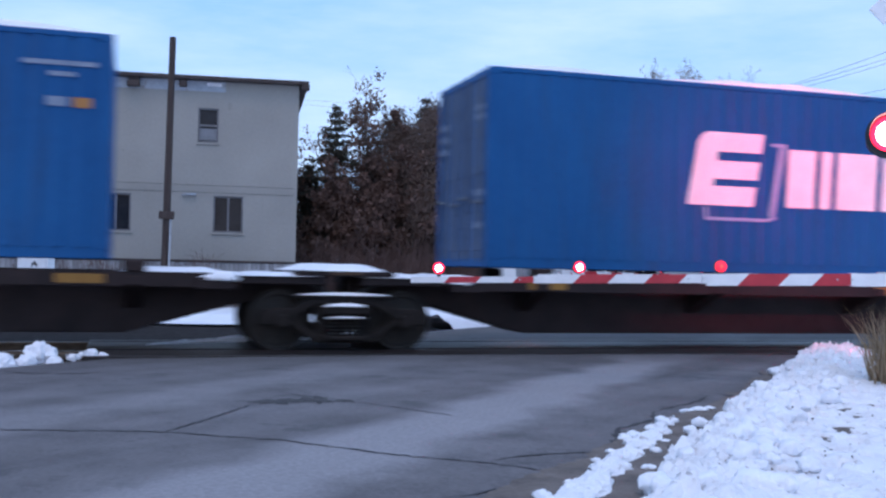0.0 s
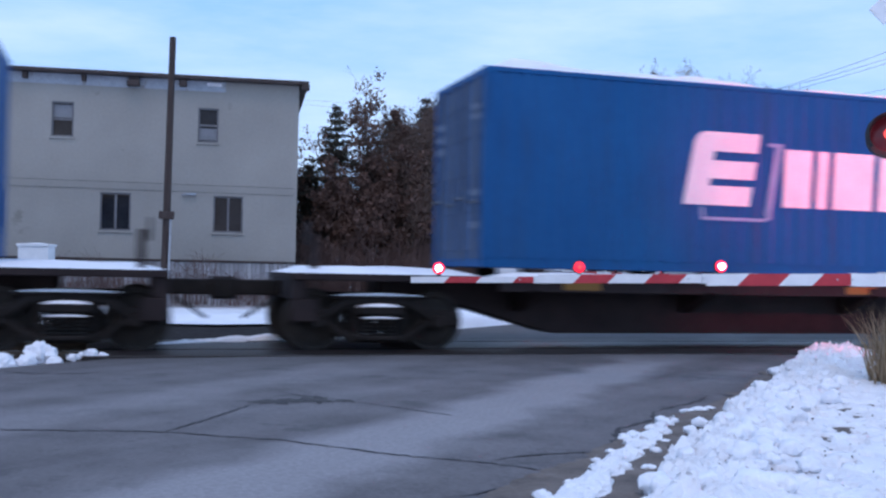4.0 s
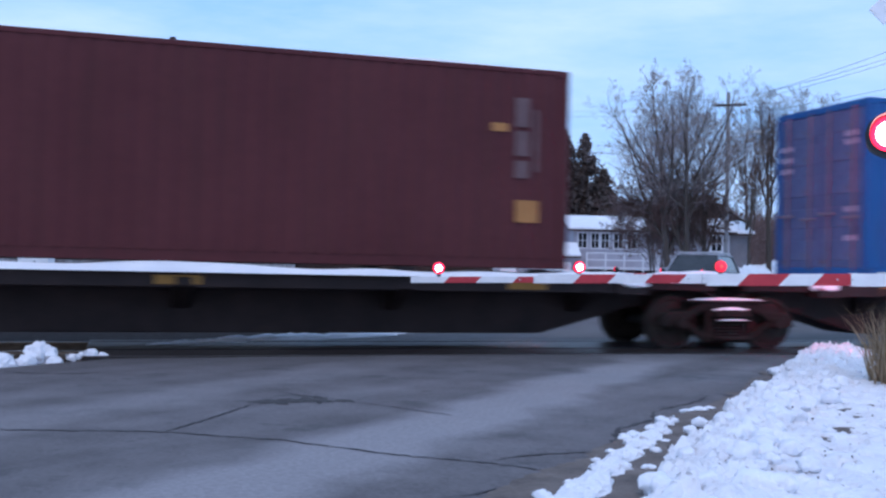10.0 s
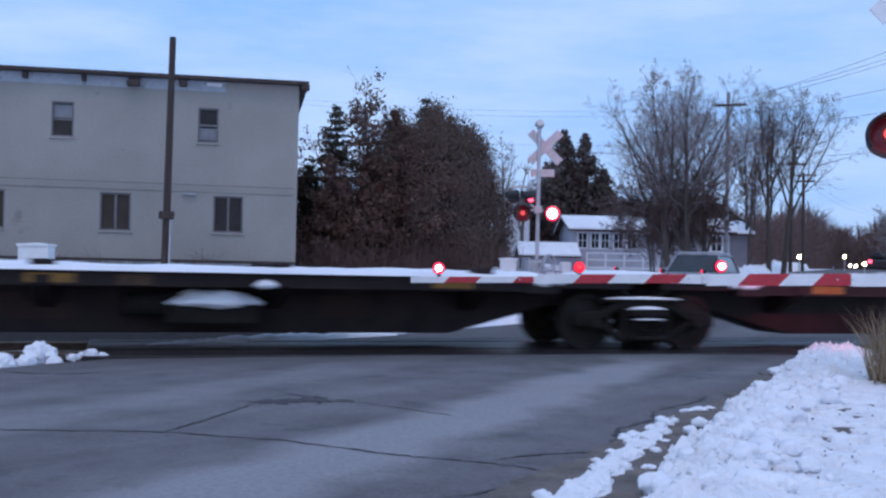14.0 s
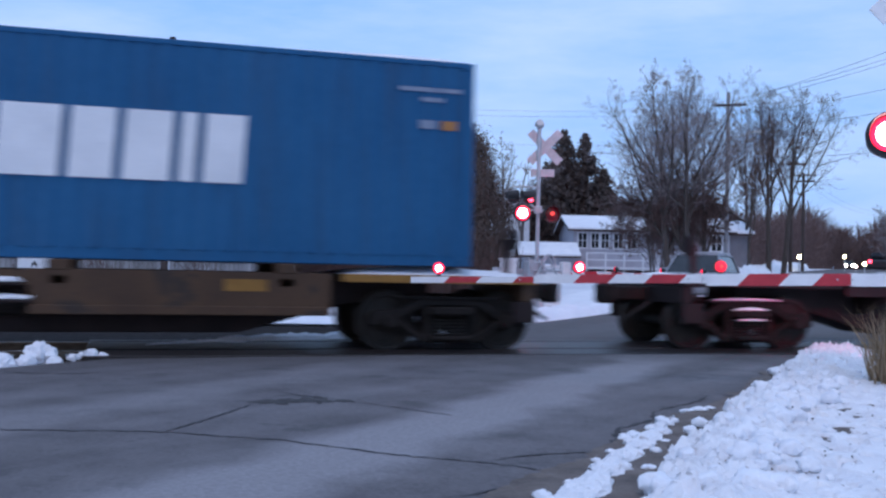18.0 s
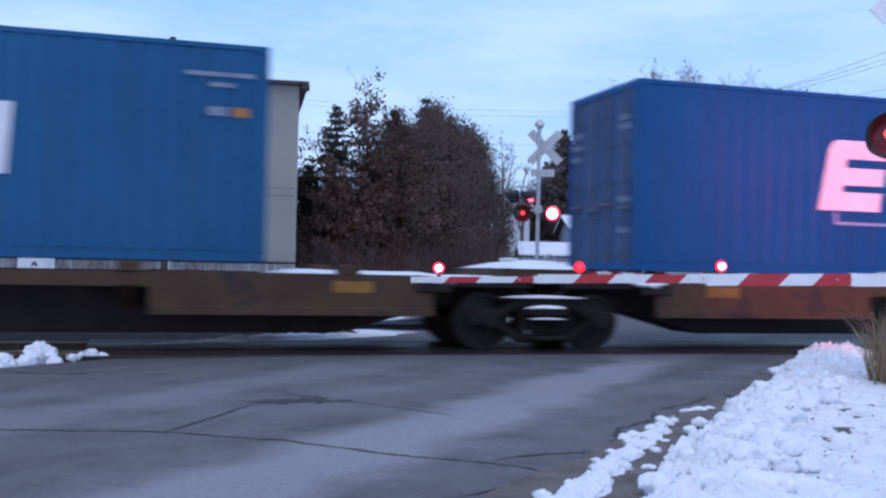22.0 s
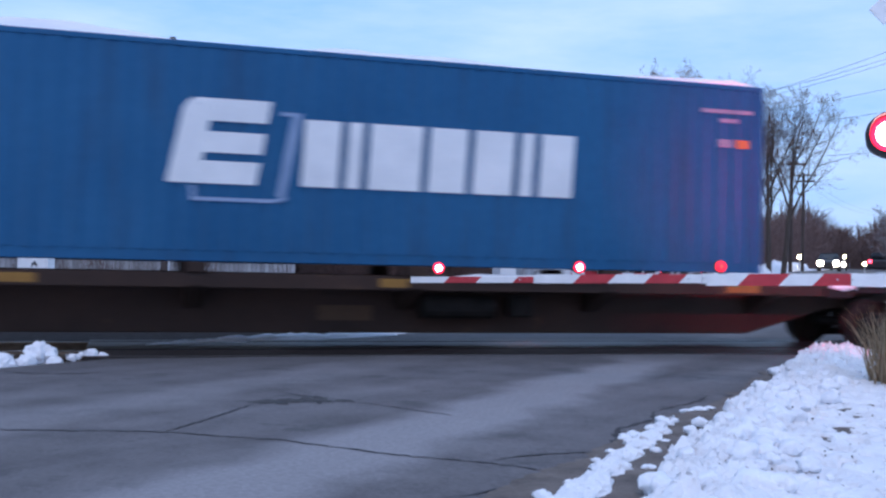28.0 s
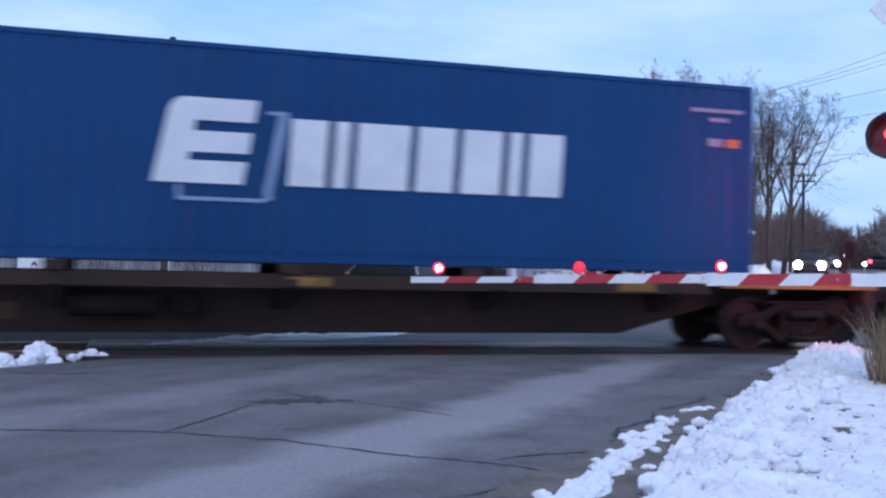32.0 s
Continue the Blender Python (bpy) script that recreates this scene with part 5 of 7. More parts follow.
def signal(m, label, arm_turn, lamps, mast_h, buck, bell=True):
    """A crossing signal mast: post, base, cross-arm, crossbuck, plate and bell."""
    s = thing("crossing_signal", m, label, "crossing signal", "crossing signals")
    part("mast", one_beam((0, 0, -0.1), (0, 0, mast_h), 0.055, n=16), M["galv"], s)
    part("base", one_box(-0.2, 0.2, -0.2, 0.2, -0.12, 0.35, 0.03), M["galv"], s)
    part("cap", one_beam((0, 0, mast_h), (0, 0, mast_h + 0.05), 0.07, 0.03, 12), M["galv"], s)
    part("cross_arm", one_beam((-0.42, 0, 2.80), (0.42, 0, 2.80), 0.03, n=10), M["galv"], s)
    part("junction_box", one_box(-0.11, 0.11, -0.09, 0.09, 2.72, 2.92, 0.02), M["galv"], s)
    for dx, y, phase, turn in lamps:
        flasher(s, pose(dx, y, 2.72), phase, turn)
    # crossbuck
    for k, a in enumerate((-45, 45)):
        blade = part("crossbuck_blade", one_box(-0.69 if arm_turn == 0 else -0.58, 0.69 if arm_turn == 0 else 0.58, -0.012 - 0.014 * k, 0.0 - 0.014 * k, -0.115, 0.115, 0.004), M["arm_white" if arm_turn == 0 else "galv"], s, "white reflective blade",
                     at=pose(-0.06 if arm_turn == 0 else 0.17, -0.07 if arm_turn == 0 else 0.07, buck, 0, a, 0) @ (Matrix() if arm_turn == 0 else pose(0, 0, 0, 0, 0, 180)))
        words = ("CROSSING", "RAIL  ROAD")[k]
        cu = bpy.data.curves.new("lettering", "FONT")
        cu.body, cu.align_x, cu.align_y, cu.size, cu.extrude = words, "CENTER", "CENTER", 0.19 if arm_turn == 0 else 0.16, 0.001
        tmp = new("lettering_tmp", cu)
        dg = bpy.context.evaluated_depsgraph_get()
        me = bpy.data.meshes.new_from_object(tmp.evaluated_get(dg))
        bpy.data.objects.remove(tmp)
        me.materials.clear()
        me.materials.append(M["black_paint"])
        part("lettering", me, None, blade, at=pose(0, -0.015 - 0.014 * k, 0, 90, 0, 0))
    part("plate", one_box(-0.32, 0.32, -0.01, 0.0, -0.10, 0.10, 0.004), M["galv"], s, "small white plate", at=pose(0.11, 0.06 if arm_turn else -0.06, 3.82))
    if bell:
        part("bell", one_beam((0, -0.02, mast_h + 0.02), (0, -0.14, mast_h + 0.06), 0.13, 0.09, 16), M["galv"], s)
    return s


def gate(m, length, label, stripes, lamp_at, counter, phases, sections, square=()):
    """A lowered barrier arm along local -x (length metres), with its pivot box at the origin."""
    g = thing("crossing_gate", m, label, "crossing gate", "crossing gates")
    part("mechanism", one_box(0.1, 0.58, -0.18, 0.18, -0.25, 0.3, 0.03), M["galv"], g)
    part("pedestal", one_box(0.2, 0.48, -0.13, 0.13, -1.1, -0.2, 0.02), M["galv"], g)
    part("arm_root", one_box(-0.2, 0.15, -0.035, 0.035, -0.075, 0.075, 0.01), M["galv"], g)
    if counter:
        bm = bm_new()
        extrude_xz(bm, [(0.1, -0.06), (1.25, -0.28), (1.45, -0.1), (1.45, 0.12), (0.1, 0.08)], -0.26, -0.2)
        part("counterweight", bevelled(bm, 0.01), M["galv"], g)
    # tapering box sections, each with slanted stripes; half heights and centre heights by section
    for a, b, half, mid_z, thick in sections:
        for i, (s0, s1) in enumerate(zip(stripes, stripes[1:])):
            lo, hi = max(a, s0), min(b, s1)
            if hi - lo < 0.02:
                continue
            l0 = half if s0 > a + 0.01 and s0 not in square else 0.0
            l1 = half if s1 < b - 0.01 and s1 not in square else 0.0
            bm = bm_new()
            extrude_xz(bm, [(-hi - l1, mid_z - half), (-lo - l0, mid_z - half), (-lo + l0, mid_z + half), (-hi + l1, mid_z + half)], -thick, thick)
            part("stripe", bm, M["arm_white"] if i % 2 == 0 else M["arm_red"], g)
        if a > 0.3:
            part("joint_plate", one_box(-a - 0.05, -a + 0.02, -thick - 0.008, thick + 0.008, mid_z - half - 0.006, mid_z + half + 0.006, 0.004), M["arm_white"], g)
            for dx in (0.0, 0.16):
                part("bolt", one_beam((-a - 0.04 - dx, -thick - 0.02, mid_z), (-a - 0.04 - dx, -thick, mid_z), 0.009, n=8), M["galv"], g)
    for dx, ph in zip(lamp_at, phases):
        z = 0.068 - 0.026 * dx / length - 0.02
        part("lamp_bracket", one_box(-dx - 0.02, -dx + 0.02, -0.02, 0.02, z, z + 0.04), M["black_paint"], g)
        u = part("marker_lamp", TIP if ph is None else MARKER, None, g, "small red gate lamp", at=pose(-dx, -0.01, z + 0.10))
        part("lamp_body", one_beam((-dx, 0.045, z + 0.10), (-dx, 0.10, z + 0.10), 0.07, 0.05, 12), M["black_paint"], g)
        if ph is not None:
            FLASHERS.append((u, Vector((-dx, -0.01, z + 0.10)), ph, 0))
    return g


NEAR_TURN = -17.0
signal(pose(8.20, 9.15, 0, 0, 0, NEAR_TURN), "crossing signal mast with red flashers beside the road", 0,
       [(-0.40, -0.10, 0, -24), (0.40, -0.10, 1, -24), (-0.23, 0.34, 0, 168), (0.45, 0.34, 1, 168)], 4.9, 4.47)
gate(pose(7.95, 9.24, 1.165, 0, -1.25, NEAR_TURN), 5.25, "lowered red and white crossing gate with lamps",
     (0.0, 0.446, 0.849, 1.215, 1.656, 2.304, 2.676, 3.074, 3.446, 3.868, 4.112, 4.509, 4.852, 5.243),
     (1.89, 3.42, 4.94), True, (1, 0, None), ((0.0, 0.43, 0.070, -0.010, 0.045), (0.446, 2.05, 0.064, -0.006, 0.036), (2.05, 3.868, 0.048, 0.006, 0.028), (3.868, 5.243, 0.033, -0.002, 0.022)), (3.868, 0.446))
signal(pose(10.54, 25.8, 0, 0, 0, NEAR_TURN), "far crossing signal mast with flashing red lamps", 180,
       [(-0.42, -0.10, 0, 0), (0.38, -0.10, 1, 0)], 5.1, 4.52)
far = gate(pose(10.75, 25.72, 1.13, 0, 0, NEAR_TURN + 180 + 22), 6.0, "lowered far crossing gate with small red lamps", tuple(0.4 * i for i in range(16)), (2.2, 3.7, 5.1), True, (0, 1, None), ((0.0, 2.0, 0.064, 0.0, 0.036), (2.0, 6.0, 0.046, 0.0, 0.026)))
# guard ring, braces and junction box beside the far gate's mechanism
ring = bm_new()
for i in range(14):
    a, b = 2 * math.pi * i / 14, 2 * math.pi * (i + 1) / 14
    beam(ring, (0.05 + 0.2 * math.cos(a), 0.3, 0.28 + 0.2 * math.sin(a)), (0.05 + 0.2 * math.cos(b), 0.3, 0.28 + 0.2 * math.sin(b)), 0.025, n=6)
part("guard_ring", ring, M["galv"], far)
for x0, z0, x1, z1 in ((-0.3, -0.2, 0.05, 0.48), (0.05, 0.48, 0.45, -0.2), (-0.45, 0.05, 0.5, 0.05), (0.5, -0.2, 0.62, 0.4)):
    part("brace", one_beam((x0, 0.24, z0), (x1, 0.24, z1), 0.028, n=8), M["galv"], far)
part("junction_box", one_box(-0.62, -0.36, 0.12, 0.3, -0.05, 0.3, 0.02), M["white_paint"], far)
# side-mounted lamp pair on the far mast
side = thing("side_flasher", pose(10.15, 25.9, 3.15, 0, 0, NEAR_TURN), "pair of dark side flasher heads on a bracket", "signal lamp")
part("bracket", one_beam((-0.3, 0, 0.28), (0.4, 0, 0.28), 0.025), M["galv"], side)
for dx in (-0.25, 0.16):
    h = part("head", one_beam((dx, 0.1, 0), (dx, 0.3, 0), 0.17, 0.12, 16), M["black_paint"], side)
    part("visor", one_beam((dx - 0.2, -0.05, 0.06), (dx + 0.1, 0.08, 0.06), 0.10, 0.14, 12), M["black_paint"], h)
part("lens", one_beam((0.20, -0.02, -0.05), (0.20, 0.0, -0.05), 0.07, n=14), M["lamp_small"], side, "small lit red lens")


def cabinet(m, w, d, h, label, mark=False):
    c = thing("signal_cabinet", m, label, "cabinet", "trackside cabinets")
    part("body", one_box(-w / 2, w / 2, -d / 2, d / 2, 0.05, h - 0.06, 0.01), M["white_paint"], c)
    part("lid", one_box(-w / 2 - 0.03, w / 2 + 0.03, -d / 2 - 0.03, d / 2 + 0.03, h - 0.06, h, 0.01), M["white_paint"], c)
    part("door", one_box(-w / 2 + 0.05, w / 2 - 0.05, -d / 2 - 0.015, -d / 2 - 0.001, 0.12, h - 0.12, 0.006), M["white_paint"], c)
    part("handle", one_box(w / 2 - 0.16, w / 2 - 0.12, -d / 2 - 0.04, -d / 2 - 0.016, h * 0.5, h * 0.5 + 0.12, 0.004), M["galv"], c)
    part("plinth", one_box(-w / 2 + 0.02, w / 2 - 0.02, -d / 2 + 0.02, d / 2 - 0.02, -0.2, 0.05), M["galv"], c)
    part("snow", deck_snow(-w / 2, w / 2, -d / 2, d / 2, h - 0.005, 0.05, w), None, c)
    if mark:
        for x0, z0, x1, z1 in ((-0.02, 1.02, 0.05, 1.16), (0.05, 1.16, 0.10, 1.02), (-0.02, 1.10, 0.12, 1.08)):
            part("mark", one_beam((x0, -d / 2 - 0.02, z0), (x1, -d / 2 - 0.02, z1), 0.012, n=6), M["black_paint"], c)


cabinet(pose(-2.02, 25.75, 0, 0, 0, -16), 0.70, 0.45, 1.56, "white signal cabinet beside the track", True)
cabinet(pose(9.75, 25.9, 0.3, 0, 0, -16), 0.42, 0.35, 1.2, "small white relay box at the far mast")
cabinet(pose(11.5, 27.6, 0, 0, 0, -16), 0.9, 0.6, 1.35, "pale equipment case behind the far mast")


# ---------------------------------------------------------------- the old two-storey building
def build_block():
    b = thing("building", pose(4.90, 31.38, 0, 0, 0, -6.2), "plain two-storey beige building with flat roof", "building")
    W, D_, H = 26.0, 14.0, 6.78
    # wall in courses round the window openings; local x runs to the left as negative
    wins = [(-6.85, 0.62, 4.82, 1.03), (-2.685, 0.60, 4.82, 1.04), (-5.30, 0.88, 2.11, 1.12), (-2.04, 0.88, 2.13, 1.10), (-8.82, 0.88, 2.10, 1.12), (-11.0, 0.62, 4.82, 1.03), (-12.3, 0.88, 2.10, 1.12)]
    xs = sorted({-W, 0.0, *[c - w / 2 for c, w, _, _ in wins], *[c + w / 2 for c, w, _, _ in wins]})
    zs = sorted({1.25, H, *[z for _, _, z, _ in wins], *[z + h for _, _, z, h in wins], 3.34})
    bm = bm_new()
    for xa, xb in zip(xs, xs[1:]):
        for za, zb in zip(zs, zs[1:]):
            cx, cz = (xa + xb) / 2, (za + zb) / 2
            if not any(abs(cx - c) < w / 2 and z < cz < z + h for c, w, z, h in wins):
                quad_box(bm, xa, xb, 0.0, 0.18, za, zb)
    bmesh.ops.remove_doubles(bm, verts=bm.verts, dist=0.0005)
    part("front_wall", bm, M["siding"], b)
    part("side_wall", one_box(-0.18, 0.0, 0.18, D_, 0, H), M["siding"], b)
    part("side_wall", one_box(-W, -W + 0.18, 0.18, D_, 0, H), M["siding"], b)
    part("back_wall", one_box(-W, 0, D_, D_ + 0.18, 0, H), M["siding"], b)
    part("floor_band", one_box(-W, 0.004, -0.008, 0.0, 3.32, 3.34), M["siding"], b, "thin joint in the siding")
    roof = part("roof", one_box(-W - 0.2, 0.28, -0.3, D_ + 0.3, H - 0.11, H + 0.0, 0.01), M["fascia"], b, "flat roof edge")
    part("roof_snow", one_box(-W, 0.1, -0.1, D_ + 0.1, H + 0.0, H + 0.018, 0.01), M["snow"], roof)
    part("corner_board", one_box(0.06, 0.3, -0.32, -0.02, H - 0.26, H - 0.11, 0.01), M["fascia"], roof)
    # peeling frieze under the eaves
    part("frieze", one_box(-W, -2.2, -0.02, -0.005, H - 0.42, H - 0.115), M["peel"], b, "peeling white frieze board")
    part("frieze", one_box(-2.75, -2.3, -0.03, -0.02, H - 0.26, H - 0.16), M["snow"], b, "torn white flashing")
    for x, w in ((-7.9, 0.14), (-6.27, 0.12), (-4.85, 0.30), (-3.44, 0.22), (-10.6, 0.14)):
        hook = part("bracket", one_box(x - w / 2, x + w / 2, -0.22, -0.03, H - 0.32, H - 0.115, 0.01), M["fascia"], b)
        if w == 0.30:
            part("vent_hood", one_box(x - 0.20, x + 0.16, -0.30, -0.03, H - 0.40, H - 0.24, 0.02), M["fascia"], hook)
    for c, w, z, h in wins:
        wd = part("window", one_box(c - w / 2, c + w / 2, 0.10, 0.12, z, z + h), M["glass"], b, "dark window")
        for x0, x1, z0, z1 in ((c - w / 2, c - w / 2 + 0.05, z, z + h), (c + w / 2 - 0.05, c + w / 2, z, z + h), (c - w / 2, c + w / 2, z, z + 0.05), (c - w / 2, c + w / 2, z + h - 0.05, z + h)):
            part("frame", one_box(x0, x1, 0.02, 0.10, z0, z1, 0.004), M["frame"], wd)
        if w < 0.8:
            part("sash_bar", one_box(c - w / 2, c + w / 2, 0.04, 0.10, z + h * 0.47, z + h * 0.53), M["frame"], wd)
            part("blind", one_box(c - w / 2 + 0.05, c + w / 2 - 0.05, 0.085, 0.095, *((z + h * 0.55, z + h - 0.08) if c < -5 else (z + 0.08, z + h * 0.42))), M["blind"], wd, "pale blind behind the sash")
        else:
            part("mullion", one_box(c - 0.035, c + 0.035, 0.04, 0.10, z, z + h), M["frame"], wd)
        part("sill", one_box(c - w / 2 - 0.05, c + w / 2 + 0.05, -0.05, 0.02, z - 0.06, z, 0.006), M["siding"], wd)
    # skirt of upright boards below the siding
    me = mesh_of("board", one_box(0, 0.125, -0.03, 0.0, -0.2, 1.22, 0.006), M["board"])
    for i in range(170):
        part("board", me, None, b, at=pose(-0.13 - i * 0.132, -0.01, 0.02 * wavy(i, 0, 0.9)))
    part("water_table", one_box(-W, 0, -0.06, 0.0, 1.23, 1.29, 0.008), M["fascia"], b)
    part("wire", one_beam((-W, -0.08, 3.62), (-0.1, -0.08, 3.52), 0.006, n=6), M["wire"], b)
    part("wire", one_beam((-W, -0.10, 3.40), (-0.1, -0.10, 3.30), 0.006, n=6), M["wire"], b)
    part("lamp_arm", one_box(-3.4, -3.0, -0.12, 0.0, 3.22, 3.28, 0.01), M["peel"], b)


build_block()


# ---------------------------------------------------------------- utility poles and wires
def utility_pole(x, y, h, r, arms, label, lean=0.0, mat="pole_wood"):
    p = thing("utility_pole", pose(x, y, 0, 0, lean, 0), label, "utility pole", "utility poles")
    part("shaft", one_beam((0, 0, -0.3), (0, 0, h), r, r * 0.75, 14), M[mat], p)
    for z, w, turn in arms:
        a = part("crossarm", one_box(-w / 2, w / 2, -0.06, 0.06, -0.06, 0.06, 0.01), M["pole_wood"], p, at=pose(0, -0.15, z, 0, 0, turn))
        for dx in (-0.45, -0.2, 0.2, 0.45):
            part("insulator", one_beam((dx * w, 0, 0.06), (dx * w, 0, 0.22), 0.05, 0.03, 8), M["galv"], a)
    return p


p0 = utility_pole(0.99, 29.4, 7.42, 0.115, [], "bare dark utility pole stub before the building", 0.5)
part("cable_box", one_box(-0.22, 0.2, -0.2, -0.1, 2.38, 2.6, 0.02), M["pole_wood"], p0)
part("conduit", one_beam((0.1, -0.12, 0), (0.1, -0.12, 2.4), 0.03, n=8), M["galv"], p0)
utility_pole(30.4, 48.0, 10.9, 0.13, [(10.2, 1.7, -35)], "grey utility pole with crossarm and street lamp arm", mat="board")
utility_pole(46.0, 64.2, 9.5, 0.15, [(9.3, 1.6, -35)], "distant utility pole with a crossarm")
utility_pole(53.1, 72.5, 9.7, 0.15, [(9.5, 1.8, -35), (9.0, 1.6, -35)], "distant utility pole with two crossarms")
lamp = thing("street_lamp", pose(30.4, 48.0, 8.4, 0, 0, -20), "curved street lamp arm on a utility pole", "street lamp")
part("arm", one_beam((0, -0.1, 0), (1.3, -0.4, 0.35), 0.035, n=8), M["galv"], lamp)
part("head", one_box(1.2, 1.65, -0.5, -0.3, 0.3, 0.42, 0.03), M["galv"], lamp)


def wire(a, b, sag, r=0.007):
    a, b = Vector(a), Vector(b)
    d = (b - a).normalized()
    e = d.cross(Vector((0, 0, 1))).normalized()
    up = e.cross(d)
    vs, fs = [], []
    for i in range(15):
        k = i / 14
        q = a.lerp(b, k) - Vector((0, 0, sag * 4 * k * (1 - k)))
        vs += [q + (e * math.cos(j * math.pi / 2) + up * math.sin(j * math.pi / 2)) * r for j in range(4)]
    for i in range(14):
        fs += [(i * 4 + j, i * 4 + (j + 1) % 4, i * 4 + 4 + (j + 1) % 4, i * 4 + 4 + j) for j in range(4)]
    ob = new("overhead_wire", raw_mesh("overhead_wire", vs, fs, M["wire"]))
    tagged(ob, "thin dark overhead wire between poles", "wire", "overhead wires")


for z0, z1, yy in ((10.35, 11.6, 0.0), (10.35, 11.2, 0.5), (10.35, 10.8, -0.5), (9.7, 9.6, 0.2), (8.9, 8.4, 0.0), (7.4, 6.6, 0.0)):
    wire((30.4 + yy, 48.0, z0), (31.5 + yy * 1.5, 31.0, z1), 0.25, 0.009)
    wire((30.4 + yy, 48.0, z0), (46.0, 64.2, z0 - 1.0), 0.4, 0.011)
for z in (10.1, 9.8, 8.2):
    wire((30.4, 48.0, z), (8.0, 62.0, z + 1.2), 0.5, 0.005)
for z in (9.4, 8.9):
    wire((46.0, 64.2, z), (53.1, 72.5, z), 0.2, 0.008)
    wire((53.1, 72.5, z), (110, 130, z + 2), 1.0, 0.009)


# ---------------------------------------------------------------- trees
def sticks_mesh(name, sticks, mat, n):
    verts, faces = [], []
    for p, q, r0, r1 in sticks:
        d = (q - p).normalized()
        a = d.orthogonal().normalized()
        b = d.cross(a)
        k = len(verts)
        for c, r in ((p, r0), (q, r1)):
            for i in range(n):
                t = 2 * math.pi * i / n
                verts.append(c + (a * math.cos(t) + b * math.sin(t)) * r)
        for i in range(n):
            faces.append((k + i, k + (i + 1) % n, k + n + (i + 1) % n, k + n + i))
    return raw_mesh(name, verts, faces, mat)


def shoot(rnd, p, d, length, r, level, plan, up, sticks):
    """One tapering branch with side shoots along it; plan gives (segments, side shoots, angle, share of length) by level."""
    segs, kids, angle, share = plan[level]
    p, d = Vector(p), Vector(d).normalized()
    spin = rnd.uniform(0, 6.283)
    slots = sorted(rnd.uniform(0.12, 1.0) for _ in range(kids))
    k = 0
    for i in range(segs):
        d = (d + Vector((rnd.gauss(0, 0.09), rnd.gauss(0, 0.09), rnd.gauss(0, 0.05) + up))).normalized()
        q = p + d * (length / segs)
        r0, r1 = r * (1 - 0.85 * i / segs), r * (1 - 0.85 * (i + 1) / segs)
        sticks.append((level, p.copy(), q.copy(), max(r0, 0.0035), max(r1, 0.003)))
        while level + 1 < len(plan) and k < kids and slots[k] <= (i + 1) / segs:
            f = slots[k]
            k += 1
            spin += 2.4 + rnd.gauss(0, 0.3)
            a = d.orthogonal().normalized()
            side = a * math.cos(spin) + d.cross(a) * math.sin(spin)
            t = math.radians(angle) * rnd.uniform(0.7, 1.25)
            v = d * math.cos(t) + side * math.sin(t)
            ll = length * share * (1.15 - 0.75 * f) * rnd.uniform(0.7, 1.15)
            shoot(rnd, p.lerp(q, rnd.random()), v, ll, max(r * (1 - 0.85 * f) * 0.55, 0.004), level + 1, plan, up * 0.8, sticks)
        p = q


